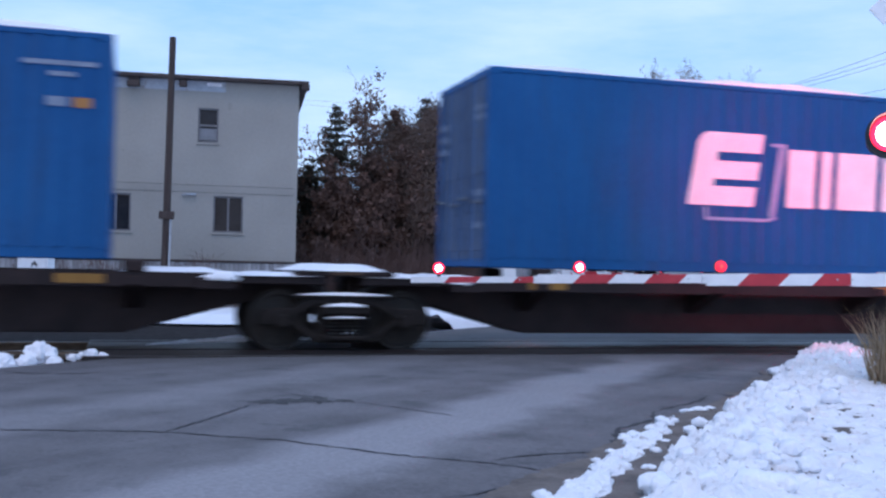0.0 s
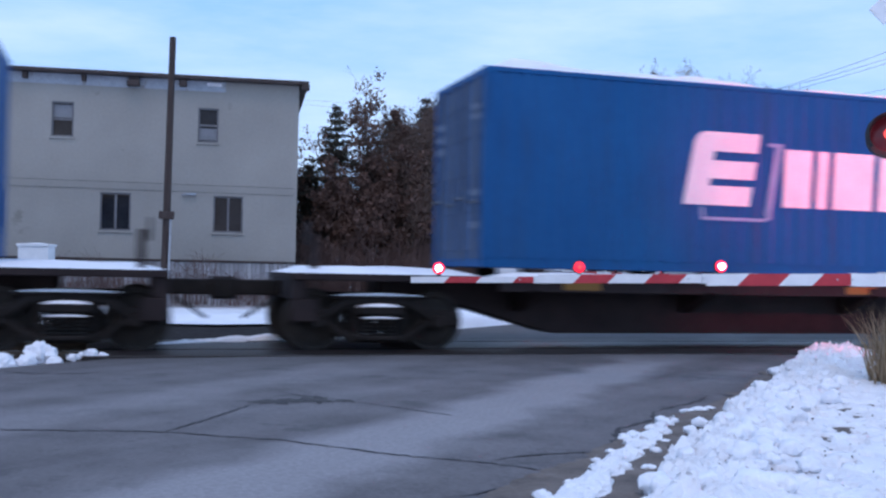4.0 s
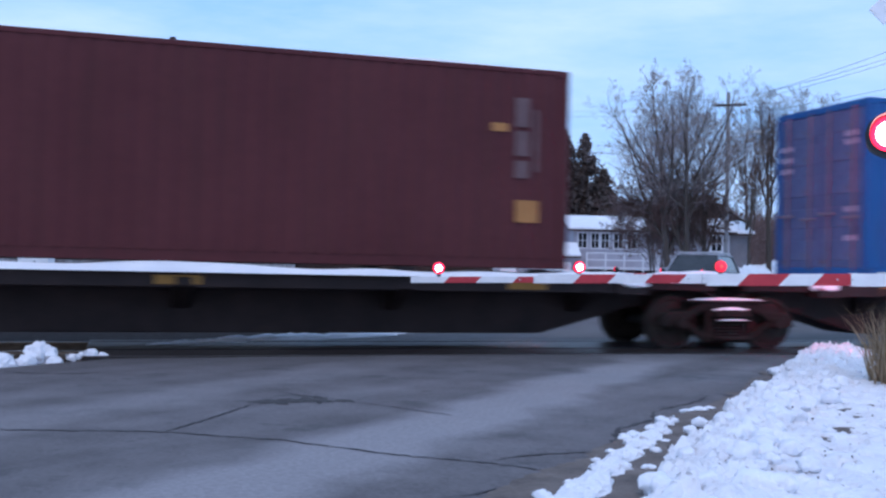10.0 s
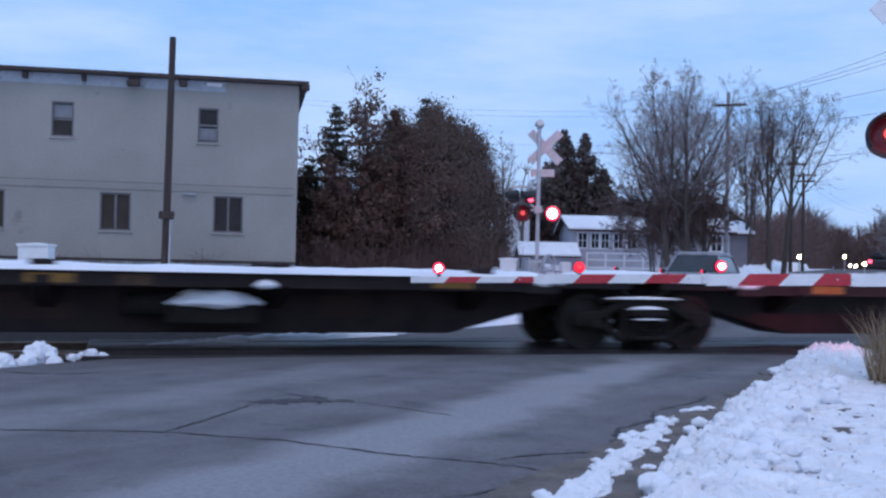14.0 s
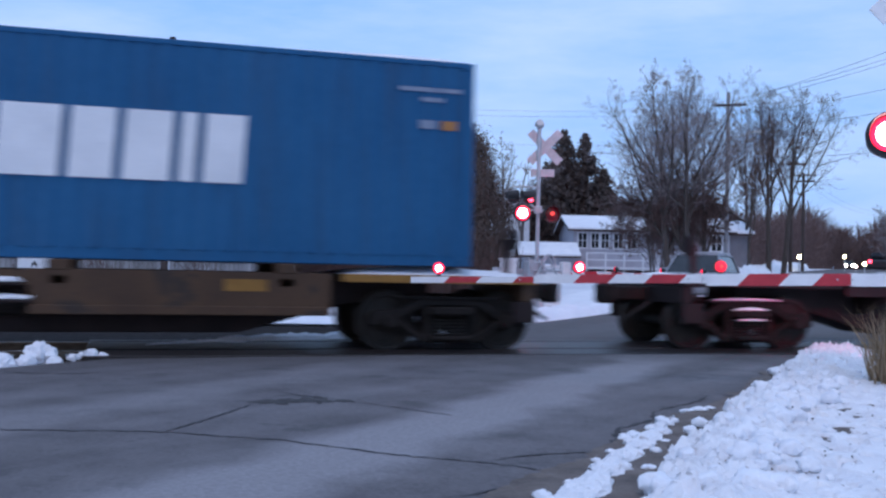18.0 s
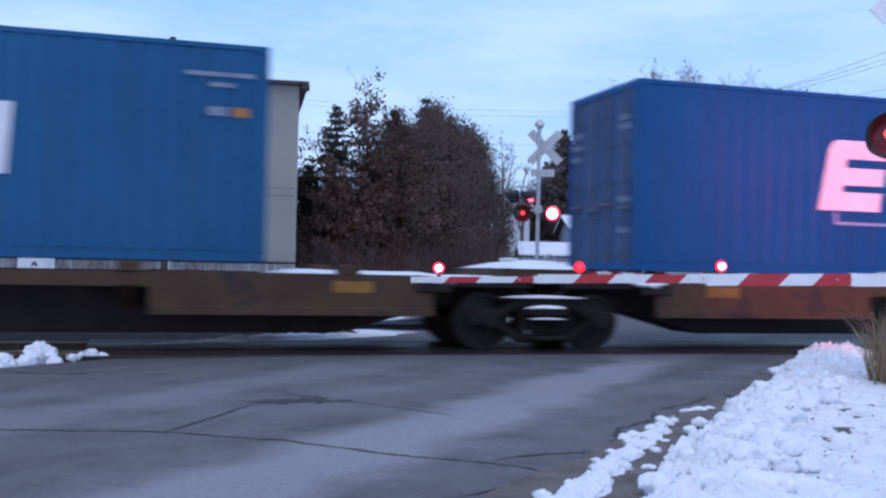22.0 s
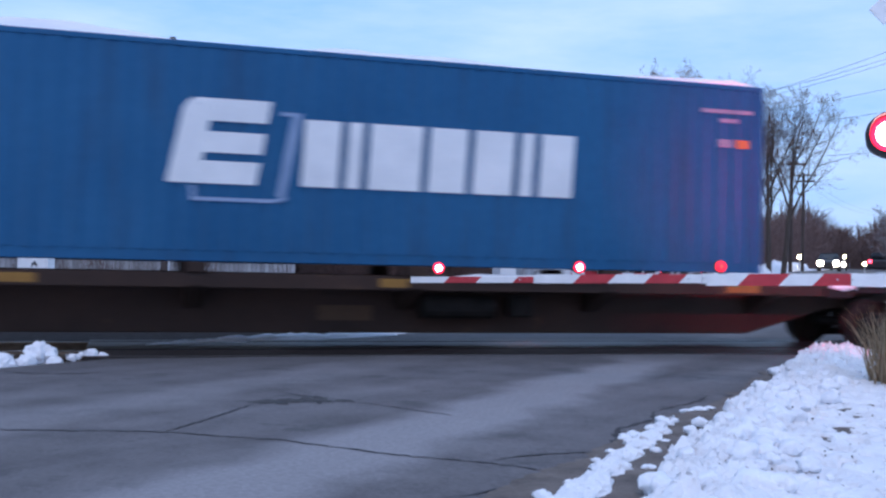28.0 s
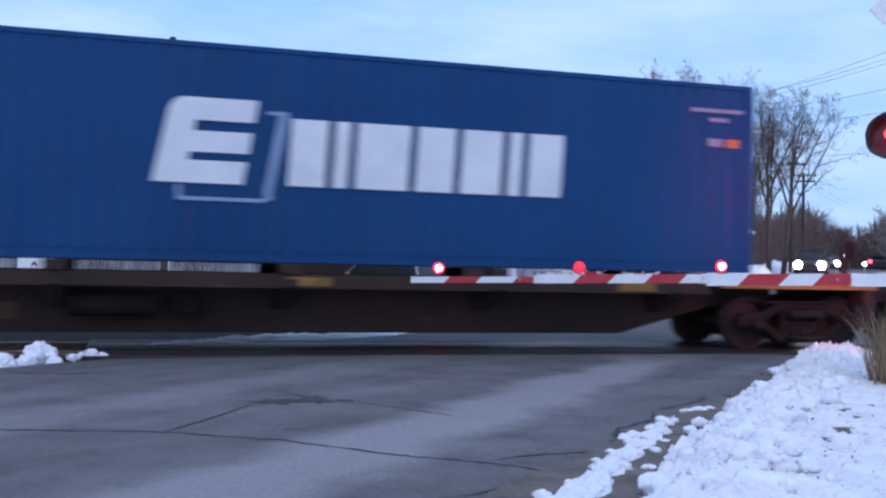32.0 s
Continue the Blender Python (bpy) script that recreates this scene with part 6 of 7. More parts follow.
def bare_tree(x, y, h, seed, label, limbs_n=6, fan=26, low=0.22, lean=(0.0, 0.0), stems=1, bark="bark_grey", twig="twig", trunk=0.16, up=0.05, thin=1.0, wide=1.0, fine=4, lush=False):
    """A leafless tree: trunk, rising limbs, and a crown of side shoots and fine twigs."""
    rnd = random.Random(seed)
    t = thing("bare_tree", pose(x, y, climb(x, y) - 0.15), label, "tree", "bare trees")
    plan = ((7, 10, 36, 0.42), (5, 7, 40, 0.42), (3, 4, 42, 0.5), (2, fine - 1, 42, 0.6), (1, 0, 0, 0))
    if lush:
        plan = ((7, 11, 44, 0.50), (5, 8, 44, 0.52), (3, 4, 42, 0.62), (2, 2, 40, 0.9), (1, 0, 0, 0))
    sticks = []
    for s in range(stems):
        a = 6.283 * s / stems + rnd.random()
        off = Vector((math.cos(a), math.sin(a), 0)) * (0.3 if stems > 1 else 0)
        p, d = off.copy(), Vector((lean[0] + off.x * 0.25, lean[1] + off.y * 0.25, 1)).normalized()
        m = 9
        rt = trunk / (1 + 0.3 * (stems - 1))
        every = [low + (0.62 - low) * (i + 0.5) / limbs_n for i in range(limbs_n)]
        spin = rnd.uniform(0, 6.283)
        for i in range(m):
            q = p + (d + Vector((rnd.gauss(0, 0.04), rnd.gauss(0, 0.04), 0))) * (0.68 * h / m)
            sticks.append((-1, p.copy(), q.copy(), rt * (1 - 0.75 * i / m), rt * (1 - 0.75 * (i + 1) / m)))
            f0, f1 = 0.68 * i / m, 0.68 * (i + 1) / m
            for f in every:
                if f0 <= f < f1:
                    spin += 2.4 + rnd.gauss(0, 0.3)
                    tilt = math.radians(fan) * rnd.uniform(0.75, 1.3)
                    v = Vector((math.cos(spin) * math.sin(tilt), math.sin(spin) * math.sin(tilt), math.cos(tilt))) + Vector((lean[0], lean[1], 0)) * 0.5
                    shoot(rnd, p.lerp(q, 0.5), v, h * (1 - f) * rnd.uniform(0.72, 0.95) * 0.92 * wide, rt * (1 - 0.75 * f / 0.68) * 0.62, 0, plan, up, sticks)
            p = q
        shoot(rnd, p, d, h * 0.27, rt * 0.25, 0, plan, up, sticks)
    out = [s[1:] for s in sticks if s[0] < 2]
    small = [(a, b, r0 * thin, r1 * thin) for lv, a, b, r0, r1 in sticks if lv >= 2]
    part("trunk", sticks_mesh("trunk", out, M[bark], 6), None, t)
    part("crown", sticks_mesh("crown", small, M[twig], 3), None, t, "fine bare twigs")
    return t


def leaf_cloud(name, centres, mat, rnd, size, droop=0.0, outward=0.0):
    """Small ragged two-triangle leaves or sprays about the given centres."""
    verts, faces = [], []
    for c, s in centres:
        if outward:
            nn = (Vector((c.x, c.y, 0.15)).normalized() * outward + Vector((rnd.gauss(0, 1), rnd.gauss(0, 1), rnd.gauss(0.2, 0.8))) * 0.6).normalized()
            b = nn.cross(Vector((rnd.gauss(0, 0.5), rnd.gauss(0, 0.5), 1))).normalized()
            a = b.cross(nn)
        else:
            a = Vector((rnd.gauss(0, 1), rnd.gauss(0, 1), rnd.gauss(0, 1) - droop)).normalized()
            b = a.cross(Vector((rnd.gauss(0, 1), rnd.gauss(0, 1), rnd.gauss(0, 1)))).normalized()
        w = size * s * rnd.uniform(0.6, 1.4)
        l = w * rnd.uniform(1.2, 2.2)
        k = len(verts)
        verts += [c - a * l * 0.5, c + b * w * 0.5, c + a * l * 0.5, c - b * w * 0.4]
        faces.append((k, k + 1, k + 2, k + 3))
    return raw_mesh(name, verts, faces, mat)


def spruce(x, y, h, r, seed, mat="spruce", z=-0.15, label="dark spruce tree with drooping boughs", size=0.085, thick=30, fuzz=0.06, boughs=6):
    rnd = random.Random(seed)
    t = thing("spruce", pose(x, y, z), label, "tree", "conifers")
    sticks, leaves = [(Vector((0, 0, 0)), Vector((0, 0, h * 0.98)), h * 0.022, 0.015)], []
    zz = h * 0.06
    while zz < h * 0.985:
        k = 1 - zz / h
        for _ in range(rnd.randint(boughs - 1, boughs + 1)):
            a = rnd.uniform(0, 2 * math.pi)
            l = r * (k ** 0.8) * rnd.uniform(0.6, 1.15) + 0.05
            tip = Vector((math.cos(a) * l, math.sin(a) * l, zz - l * rnd.uniform(-0.30, 0.12)))
            base = Vector((0, 0, zz))
            sticks.append((base, tip, 0.018, 0.006))
            for i in range(int(8 + l * thick)):
                f = rnd.uniform(0.12, 1.03)
                c = base.lerp(tip, f) + Vector((rnd.gauss(0, 0.05 + 0.10 * l * (1.05 - f)), rnd.gauss(0, 0.05 + 0.10 * l * (1.05 - f)), rnd.gauss(-0.04, fuzz * 0.8)))
                leaves.append((c, 1.0))
        zz += h * 0.036 * rnd.uniform(0.8, 1.2)
    part("trunk", sticks_mesh("trunk", sticks, M["bark_dark"], 5), None, t)
    part("crown", leaf_cloud("crown", leaves, M[mat], rnd, size, 0.5), None, t, "ragged dark needles")


def cedar(x, y, h, r, seed, z=-0.15):
    rnd = random.Random(seed)
    t = thing("cedar", pose(x, y, z), "broad bronzed cedar with dense foliage", "tree", "conifers")
    sticks, leaves = [], []
    for s in range(5):
        a = rnd.uniform(0, 6.28)
        sticks.append((Vector((0.2 * math.cos(a), 0.2 * math.sin(a), 0)), Vector((r * 0.4 * math.cos(a), r * 0.4 * math.sin(a), h * rnd.uniform(0.7, 0.93))), 0.10, 0.02))
    for _ in range(int(60 * h * r)):
        zz = h * rnd.uniform(0.03, 1.0)
        k = zz / h
        prof = min(1.0, 0.82 + 0.5 * k) * (1 - max(0, (k - 0.35) / 0.65) ** 2.1) ** 0.62
        a = rnd.uniform(0, 2 * math.pi)
        bump = 1 + 0.34 * noise.noise(Vector((math.cos(a) * 1.6, math.sin(a) * 1.6, k * 4 + seed)))
        rr = r * prof * bump * rnd.uniform(0.55, 1.0) ** 0.5
        c = Vector((rr * math.cos(a), rr * math.sin(a), zz))
        for _ in range(60):
            leaves.append((c + Vector((rnd.gauss(0, 0.19), rnd.gauss(0, 0.19), rnd.gauss(0, 0.28))), 1.0))
    part("trunk", sticks_mesh("trunk", sticks, M["bark_dark"], 5), None, t)
    part("crown", leaf_cloud("crown", leaves, M["cedar"], rnd, 0.052, 0, 1.6), None, t, "dense bronzed sprays")


def oak(x, y, h, seed, z=-0.15, leafy=0.5):
    rnd = random.Random(seed)
    t = thing("oak", pose(x, y, z), "oak with clinging dead brown leaves", "tree", "leafy trees")
    plan = ((6, 7, 42, 0.5), (4, 6, 45, 0.5), (3, 5, 45, 0.5), (1, 0, 0, 0))
    sticks = [(-1, Vector((0, 0, 0)), Vector((0.05, 0, h * 0.5)), 0.14, 0.08)]
    for i in range(9):
        f = 0.12 + 0.05 * i
        a, tilt = 2.4 * i + rnd.random(), math.radians(rnd.uniform(22, 48))
        shoot(rnd, (0, 0, h * f), (math.cos(a) * math.sin(tilt), math.sin(a) * math.sin(tilt), math.cos(tilt)), h * (1 - f) * 0.72, 0.06, 0, plan, 0.05, sticks)
    shoot(rnd, (0.05, 0, h * 0.5), (0, 0, 1), h * 0.48, 0.07, 0, plan, 0.04, sticks)
    out = [s[1:] for s in sticks if s[0] < 2]
    twigs = [s[1:] for s in sticks if s[0] >= 2]
    leaves = []
    for p, q, _, _ in twigs:
        if rnd.random() < leafy * (1.6 - 1.3 * p.z / h):
            for _ in range(5):
                leaves.append((p.lerp(q, rnd.random()) + Vector((rnd.gauss(0, 0.10), rnd.gauss(0, 0.10), rnd.gauss(0, 0.10))), 1.0))
    part("trunk", sticks_mesh("trunk", out, M["bark_dark"], 6), None, t)
    part("branchwork", sticks_mesh("branchwork", twigs, M["twig_brown"], 3), None, t)
    part("crown", leaf_cloud("crown", leaves, M["oak_leaf"], rnd, 0.085, 0.3), None, t, "dead brown leaves")


spruce(7.35, 38.0, 7.4, 2.5, 1, size=0.065, thick=62, boughs=9)
spruce(6.5, 38.8, 5.2, 1.9, 12, size=0.065, thick=62, boughs=9)
spruce(11.5, 40.4, 8.55, 2.0, 2, size=0.065, thick=62, boughs=9)
spruce(12.3, 39.6, 7.7, 1.5, 3, size=0.065, thick=62, boughs=8)
oak(8.3, 37.2, 8.3, 6, leafy=0.42)
oak(7.3, 36.4, 4.9, 8, leafy=0.9)
oak(9.3, 36.2, 6.4, 9, leafy=1.0)
oak(8.2, 35.6, 4.4, 10, leafy=1.0)
cedar(10.75, 36.3, 7.0, 1.9, 4)
cedar(9.75, 38.0, 6.7, 1.7, 5)
cedar(11.75, 35.8, 6.35, 1.6, 7)
cedar(12.6, 36.3, 4.6, 1.0, 14)
cedar(6.3, 39.4, 4.7, 1.2, 11)
for x, y, h, s in ((19.0, 57.5, 8.6, 21), (20.8, 56.5, 8.2, 22), (22.9, 58.5, 7.4, 23), (17.6, 60.0, 8.6, 24)):
    bare_tree(x, y, h, s, "bare grey tree behind the cedars", 5, 30, 0.2, thin=1.4, fine=3)
for x, y, h, r, sd in ((29.6, 67.9, 10.3, 3.9, 31), (31.1, 67.4, 10.1, 3.3, 32), (30.2, 69.2, 8.8, 4.2, 35), (32.6, 67.6, 7.6, 3.4, 34), (28.3, 66.8, 7.6, 3.4, 33), (33.8, 68.4, 5.8, 3.0, 36)):
    spruce(x, y, h, r, sd, "far_spruce", 1.0, size=0.17, thick=26, fuzz=0.16, boughs=9)
bare_tree(25.3, 45.0, 11.0, 57, "tall pale bare tree with fine twigs", 10, 30, 0.10, (-0.12, 0), 1, "bark_dark", trunk=0.18, up=0.03, thin=1.05, lush=True)
bare_tree(26.0, 44.6, 11.0, 42, "tall pale bare tree with fine twigs", 10, 25, 0.10, (0.0, 0), 1, "bark_dark", trunk=0.18, up=0.04, thin=1.05, lush=True)
bare_tree(27.7, 45.8, 9.4, 43, "bare grey tree beside the far lane", 9, 26, 0.10, (0.02, 0.0), 1, "bark_dark", trunk=0.14, up=0.04, thin=1.05, lush=True)
bare_tree(25.6, 46.6, 6.2, 48, "low brushy bare tree beside the white house", 5, 40, 0.05, (-0.05, 0), 9, "bark_dark", "twig_brown", 0.10, fine=5, thin=1.9)
bare_tree(26.8, 46.4, 6.0, 49, "low brushy bare tree beside the far lane", 5, 38, 0.05, (0.05, 0), 9, "bark_dark", "twig_brown", 0.10, fine=5, thin=1.9)
bare_tree(37.3, 54.2, 12.3, 44, "tall bare tree with rising limbs", 7, 19, 0.26, (-0.03, 0), 1, "bark_dark", "twig_brown", 0.19, 0.05, thin=1.0, lush=True)
bare_tree(38.1, 53.9, 12.1, 45, "tall bare tree with rising limbs", 7, 22, 0.26, (0.09, -0.02), 1, "bark_dark", "twig_brown", 0.19, 0.05, thin=1.0, lush=True)
bare_tree(36.1, 54.4, 10.7, 46, "bare tree with rising limbs", 5, 15, 0.24, (-0.05, 0), 1, "bark_dark", "twig_brown", 0.14, 0.06, fine=3, thin=1.9)
bare_tree(35.5, 53.6, 7.9, 50, "slim bare tree with rising limbs", 5, 15, 0.2, (0.04, 0), 1, "bark_dark", "twig_brown", 0.10, 0.06, fine=3, thin=1.9)
bare_tree(50.4, 58.2, 5.8, 47, "frosted bare tree beside the far road", 7, 36, 0.1, (0, 0), 2, thin=1.8)


def build_brush():
    """The wooded skyline at the end of the road, and scrub along the yard."""
    rnd = random.Random(77)
    verts_s = []
    for i in range(1700):
        a = math.radians(rnd.uniform(33.5, 45.0) if i % 5 else rnd.uniform(16, 34))
        d = rnd.uniform(90, 330) if i % 5 else rnd.uniform(95, 160)
        x, y = d * math.sin(a), d * math.cos(a)
        off = (Vector((x, y, 0)) - EDGE0).dot(ROAD_N) - 0.12 * max(0, (Vector((x, y, 0)) - EDGE0).dot(ROAD_U) - 34)
        if -3.0 < off < ROAD_W + 3.0 and d < 245:
            continue
        h = (0.034 * d + 3.2) * rnd.uniform(0.6, 1.05) * (1.0 + 0.45 * noise.noise(Vector((a * 26, 0, 3))))
        k = d / 120
        base = Vector((x, y, climb(x, y) - 0.2))
        verts_s.append((base, base + Vector((rnd.gauss(0, 0.4), 0, h)), 0.09 * k, 0.03 * k))
        for _ in range(26):
            z0 = h * rnd.uniform(0.10, 0.92)
            s = base + Vector((0, 0, z0))
            verts_s.append((s, s + Vector((rnd.gauss(0, 1.0), rnd.gauss(0, 1.0), rnd.uniform(0.3, 1.8))) * (0.7 + 0.3 * k), 0.04 * k, 0.014 * k))
    tagged(new("far_woods", sticks_mesh("far_woods", verts_s, M["twig_brown"], 3)), "bare reddish-brown woods at the end of the road", "woods", kind="stuff")
    # scrub and weeds at the foot of the building and the hedge
    vs = []
    for i in range(1500):
        k = rnd.random()
        if k < 0.45:
            x = rnd.uniform(-9, 4.6)
            base = Vector((x, 30.6 - 0.11 * x + rnd.gauss(0, 0.25), 0))
            h = rnd.uniform(0.4, 1.5) * (0.8 + 0.8 * noise.noise(Vector((x * 0.7, 2, 0))))
        else:
            x = rnd.uniform(5.3, 13.2)
            base = Vector((x, 34.2 + rnd.gauss(0, 0.35), 0))
            h = rnd.uniform(0.8, 2.2)
        vs.append((base, base + Vector((rnd.gauss(0, 0.15), rnd.gauss(0, 0.15), h)), 0.012, 0.006))
        for _ in range(3):
            s = base + Vector((0, 0, h * rnd.uniform(0.3, 0.9)))
            vs.append((s, s + Vector((rnd.gauss(0, 0.25), rnd.gauss(0, 0.25), rnd.uniform(0.1, 0.5))), 0.008, 0.004))
    tagged(new("scrub", sticks_mesh("scrub", vs, M["twig_brown"], 3)), "brown weeds and scrub along the yard", "scrub", kind="stuff")


build_brush()


def grass_clump(x, y, seed, n=300, h=0.85, r=0.26):
    rnd = random.Random(seed)
    verts, faces = [], []
    for _ in range(n):
        a = rnd.uniform(0, 6.283)
        q = r * math.sqrt(rnd.random())
        b = Vector((q * math.cos(a), q * math.sin(a), 0))
        hh = h * rnd.uniform(0.5, 1.1)
        lean = Vector((math.cos(a), math.sin(a), 0)) * rnd.uniform(0, 0.2) + Vector((rnd.gauss(0, 0.16), rnd.gauss(0, 0.14), 0))
        w = Vector((rnd.gauss(0, 1), rnd.gauss(0, 1), 0)).normalized() * 0.005
        k = len(verts)
        m = b + lean * 0.35 + Vector((0, 0, hh * 0.6))
        verts += [b - w, b + w, m + w * 0.8, m - w * 0.8, b + lean + Vector((0, 0, hh))]
        faces += [(k, k + 1, k + 2, k + 3), (k + 3, k + 2, k + 4)]
    ob = new("dry_grass", raw_mesh("dry_grass", verts, faces, M["grass"]))
    ob.matrix_basis = pose(x, y, 0.0)
    tagged(ob, "clump of tall dry grass in the snow", "grass", kind="stuff")


grass_clump(8.28, 9.50, 1, 420, 0.85, 0.34)
grass_clump(8.66, 9.80, 2, 400, 0.8, 0.36)
grass_clump(8.34, 9.25, 3, 420, 0.30, 0.40)


# ---------------------------------------------------------------- houses beyond the road
def house(m, w, d, wall_h, roof_h, wall, label, windows, door=None, over=0.35, snow=True, ridge="x"):
    hs = thing("house", m, label, "house", "houses beyond the crossing")
    part("front_wall", one_box(-w / 2, w / 2, -d / 2, -d / 2 + 0.15, -0.3, wall_h), wall, hs)
    part("back_wall", one_box(-w / 2, w / 2, d / 2 - 0.15, d / 2, -0.3, wall_h), wall, hs)
    for s in (-1, 1):
        bm = bm_new()
        if ridge == "x":
            extrude_yz(bm, [(-d / 2 + 0.15, -0.3), (d / 2 - 0.15, -0.3), (d / 2 - 0.15, wall_h), (0, wall_h + roof_h), (-d / 2 + 0.15, wall_h)], s * w / 2 - (0.15 if s > 0 else 0), s * w / 2 + (0.15 if s < 0 else 0))
        else:
            extrude_yz(bm, [(-d / 2 + 0.15, -0.3), (d / 2 - 0.15, -0.3), (d / 2 - 0.15, wall_h), (-d / 2 + 0.15, wall_h)], s * w / 2 - (0.15 if s > 0 else 0), s * w / 2 + (0.15 if s < 0 else 0))
        part("side_wall", bm, wall, hs)
    if ridge == "y":
        bm = bm_new()
        extrude_xz(bm, [(-w / 2, wall_h), (w / 2, wall_h), (0, wall_h + roof_h)], -d / 2, -d / 2 + 0.15)
        part("gable", bm, wall, hs)
    for s in (-1, 1):
        for mat, dz, nm in ((M["roof_dark"], 0.0, "roof"), (M["snow"] if snow else M["roof_dark"], 0.12, "roof_snow")):
            bm = bm_new()
            if ridge == "x":
                pts = [(s * (d / 2 + over), wall_h - over * roof_h / (d / 2) + dz), (0, wall_h + roof_h + dz), (0, wall_h + roof_h + dz + 0.11), (s * (d / 2 + over), wall_h - over * roof_h / (d / 2) + dz + 0.11)]
                extrude_yz(bm, pts, -w / 2 - over, w / 2 + over)
            else:
                pts = [(s * (w / 2 + over), wall_h - over * roof_h / (w / 2) + dz), (0, wall_h + roof_h + dz), (0, wall_h + roof_h + dz + 0.11), (s * (w / 2 + over), wall_h - over * roof_h / (w / 2) + dz + 0.11)]
                extrude_xz(bm, pts, -d / 2 - over, d / 2 + over)
            if nm == "roof" or snow:
                part(nm, bm, mat, hs)
            else:
                bm.free()
    for x, z, ww, hh in windows:
        wd = part("window", one_box(x - ww / 2, x + ww / 2, -d / 2 - 0.02, -d / 2 - 0.004, z, z + hh), M["glass"], hs, "dark window pane")
        for a, b, c, e in ((x - ww / 2 - 0.09, x - ww / 2, z - 0.09, z + hh + 0.09), (x + ww / 2, x + ww / 2 + 0.09, z - 0.09, z + hh + 0.09), (x - ww / 2, x + ww / 2, z + hh, z + hh + 0.09), (x - ww / 2, x + ww / 2, z - 0.09, z), (x - 0.02, x + 0.02, z, z + hh), (x - ww / 2, x + ww / 2, z + hh * 0.5 - 0.02, z + hh * 0.5 + 0.02)):
            part("frame", one_box(a, b, -d / 2 - 0.06, -d / 2 - 0.022, c, e), M["house_white"], wd)
    return hs


h1 = house(pose(31.2, 59.2, 1.2, 0, 0, -17), 9.4, 7.5, 2.5, 0.85, M["house_lilac"], "low white house with a snow-covered roof", [(-4.15, 1.45, 0.48, 0.85), (-3.4, 1.45, 0.42, 0.85), (-2.8, 1.45, 0.42, 0.85), (-2.0, 1.45, 0.5, 0.85), (-1.2, 1.45, 0.5, 0.85), (3.9, 1.4, 0.6, 0.9)])
part("porch_floor", one_box(-4.2, 0.2, -5.4, -3.75, 0.15, 0.3, 0.02), M["house_white"], h1)
for x in (-4.1, -3.0, -1.9, -0.8, 0.1):
    part("porch_post", one_box(x - 0.05, x + 0.05, -5.4, -5.3, -0.2, 1.15, 0.01), M["house_white"], h1)
for z in (0.7, 1.1):
    part("porch_rail", one_box(-4.1, 0.1, -5.39, -5.32, z - 0.04, z + 0.04, 0.01), M["house_white"], h1)
house(pose(34.4, 57.2, 1.2, 0, 0, -17), 4.4, 5.0, 2.45, 0.7, M["house_dull"], "grey wing of a house with a snowy roof", [(0.7, 1.3, 0.6, 1.0)], snow=True)
house(pose(35.9, 68.4, 1.4, 0, 0, -17), 12.3, 8.0, 3.6, 1.3, M["house_grey"], "dark-roofed house behind bare trees", [(-3, 1.8, 0.9, 1.2), (2, 1.8, 0.9, 1.2)], snow=False)
house(pose(37.6, 63.2, 1.4, 0, 0, -17), 5.2, 3.0, 3.55, 1.55, M["roof_dark"], "dark gabled house behind bare trees", [(0.0, 1.9, 0.8, 1.1)], snow=False, ridge="y")
house(pose(23.9, 64.0, 1.3, 0, 0, -17), 2.6, 6, 3.9, 1.0, M["house_white"], "tall white house with a snowy gable roof", [(0.0, 3.4, 0.5, 0.8), (-0.4, 1.2, 0.6, 1.0)], ridge="y")
house(pose(23.9, 57.0, 0.35, 0, 0, -17), 2.9, 3.0, 1.75, 0.6, M["house_grey"], "low grey outbuilding with snow on its roof", [(-0.8, 0.7, 0.5, 0.7)])


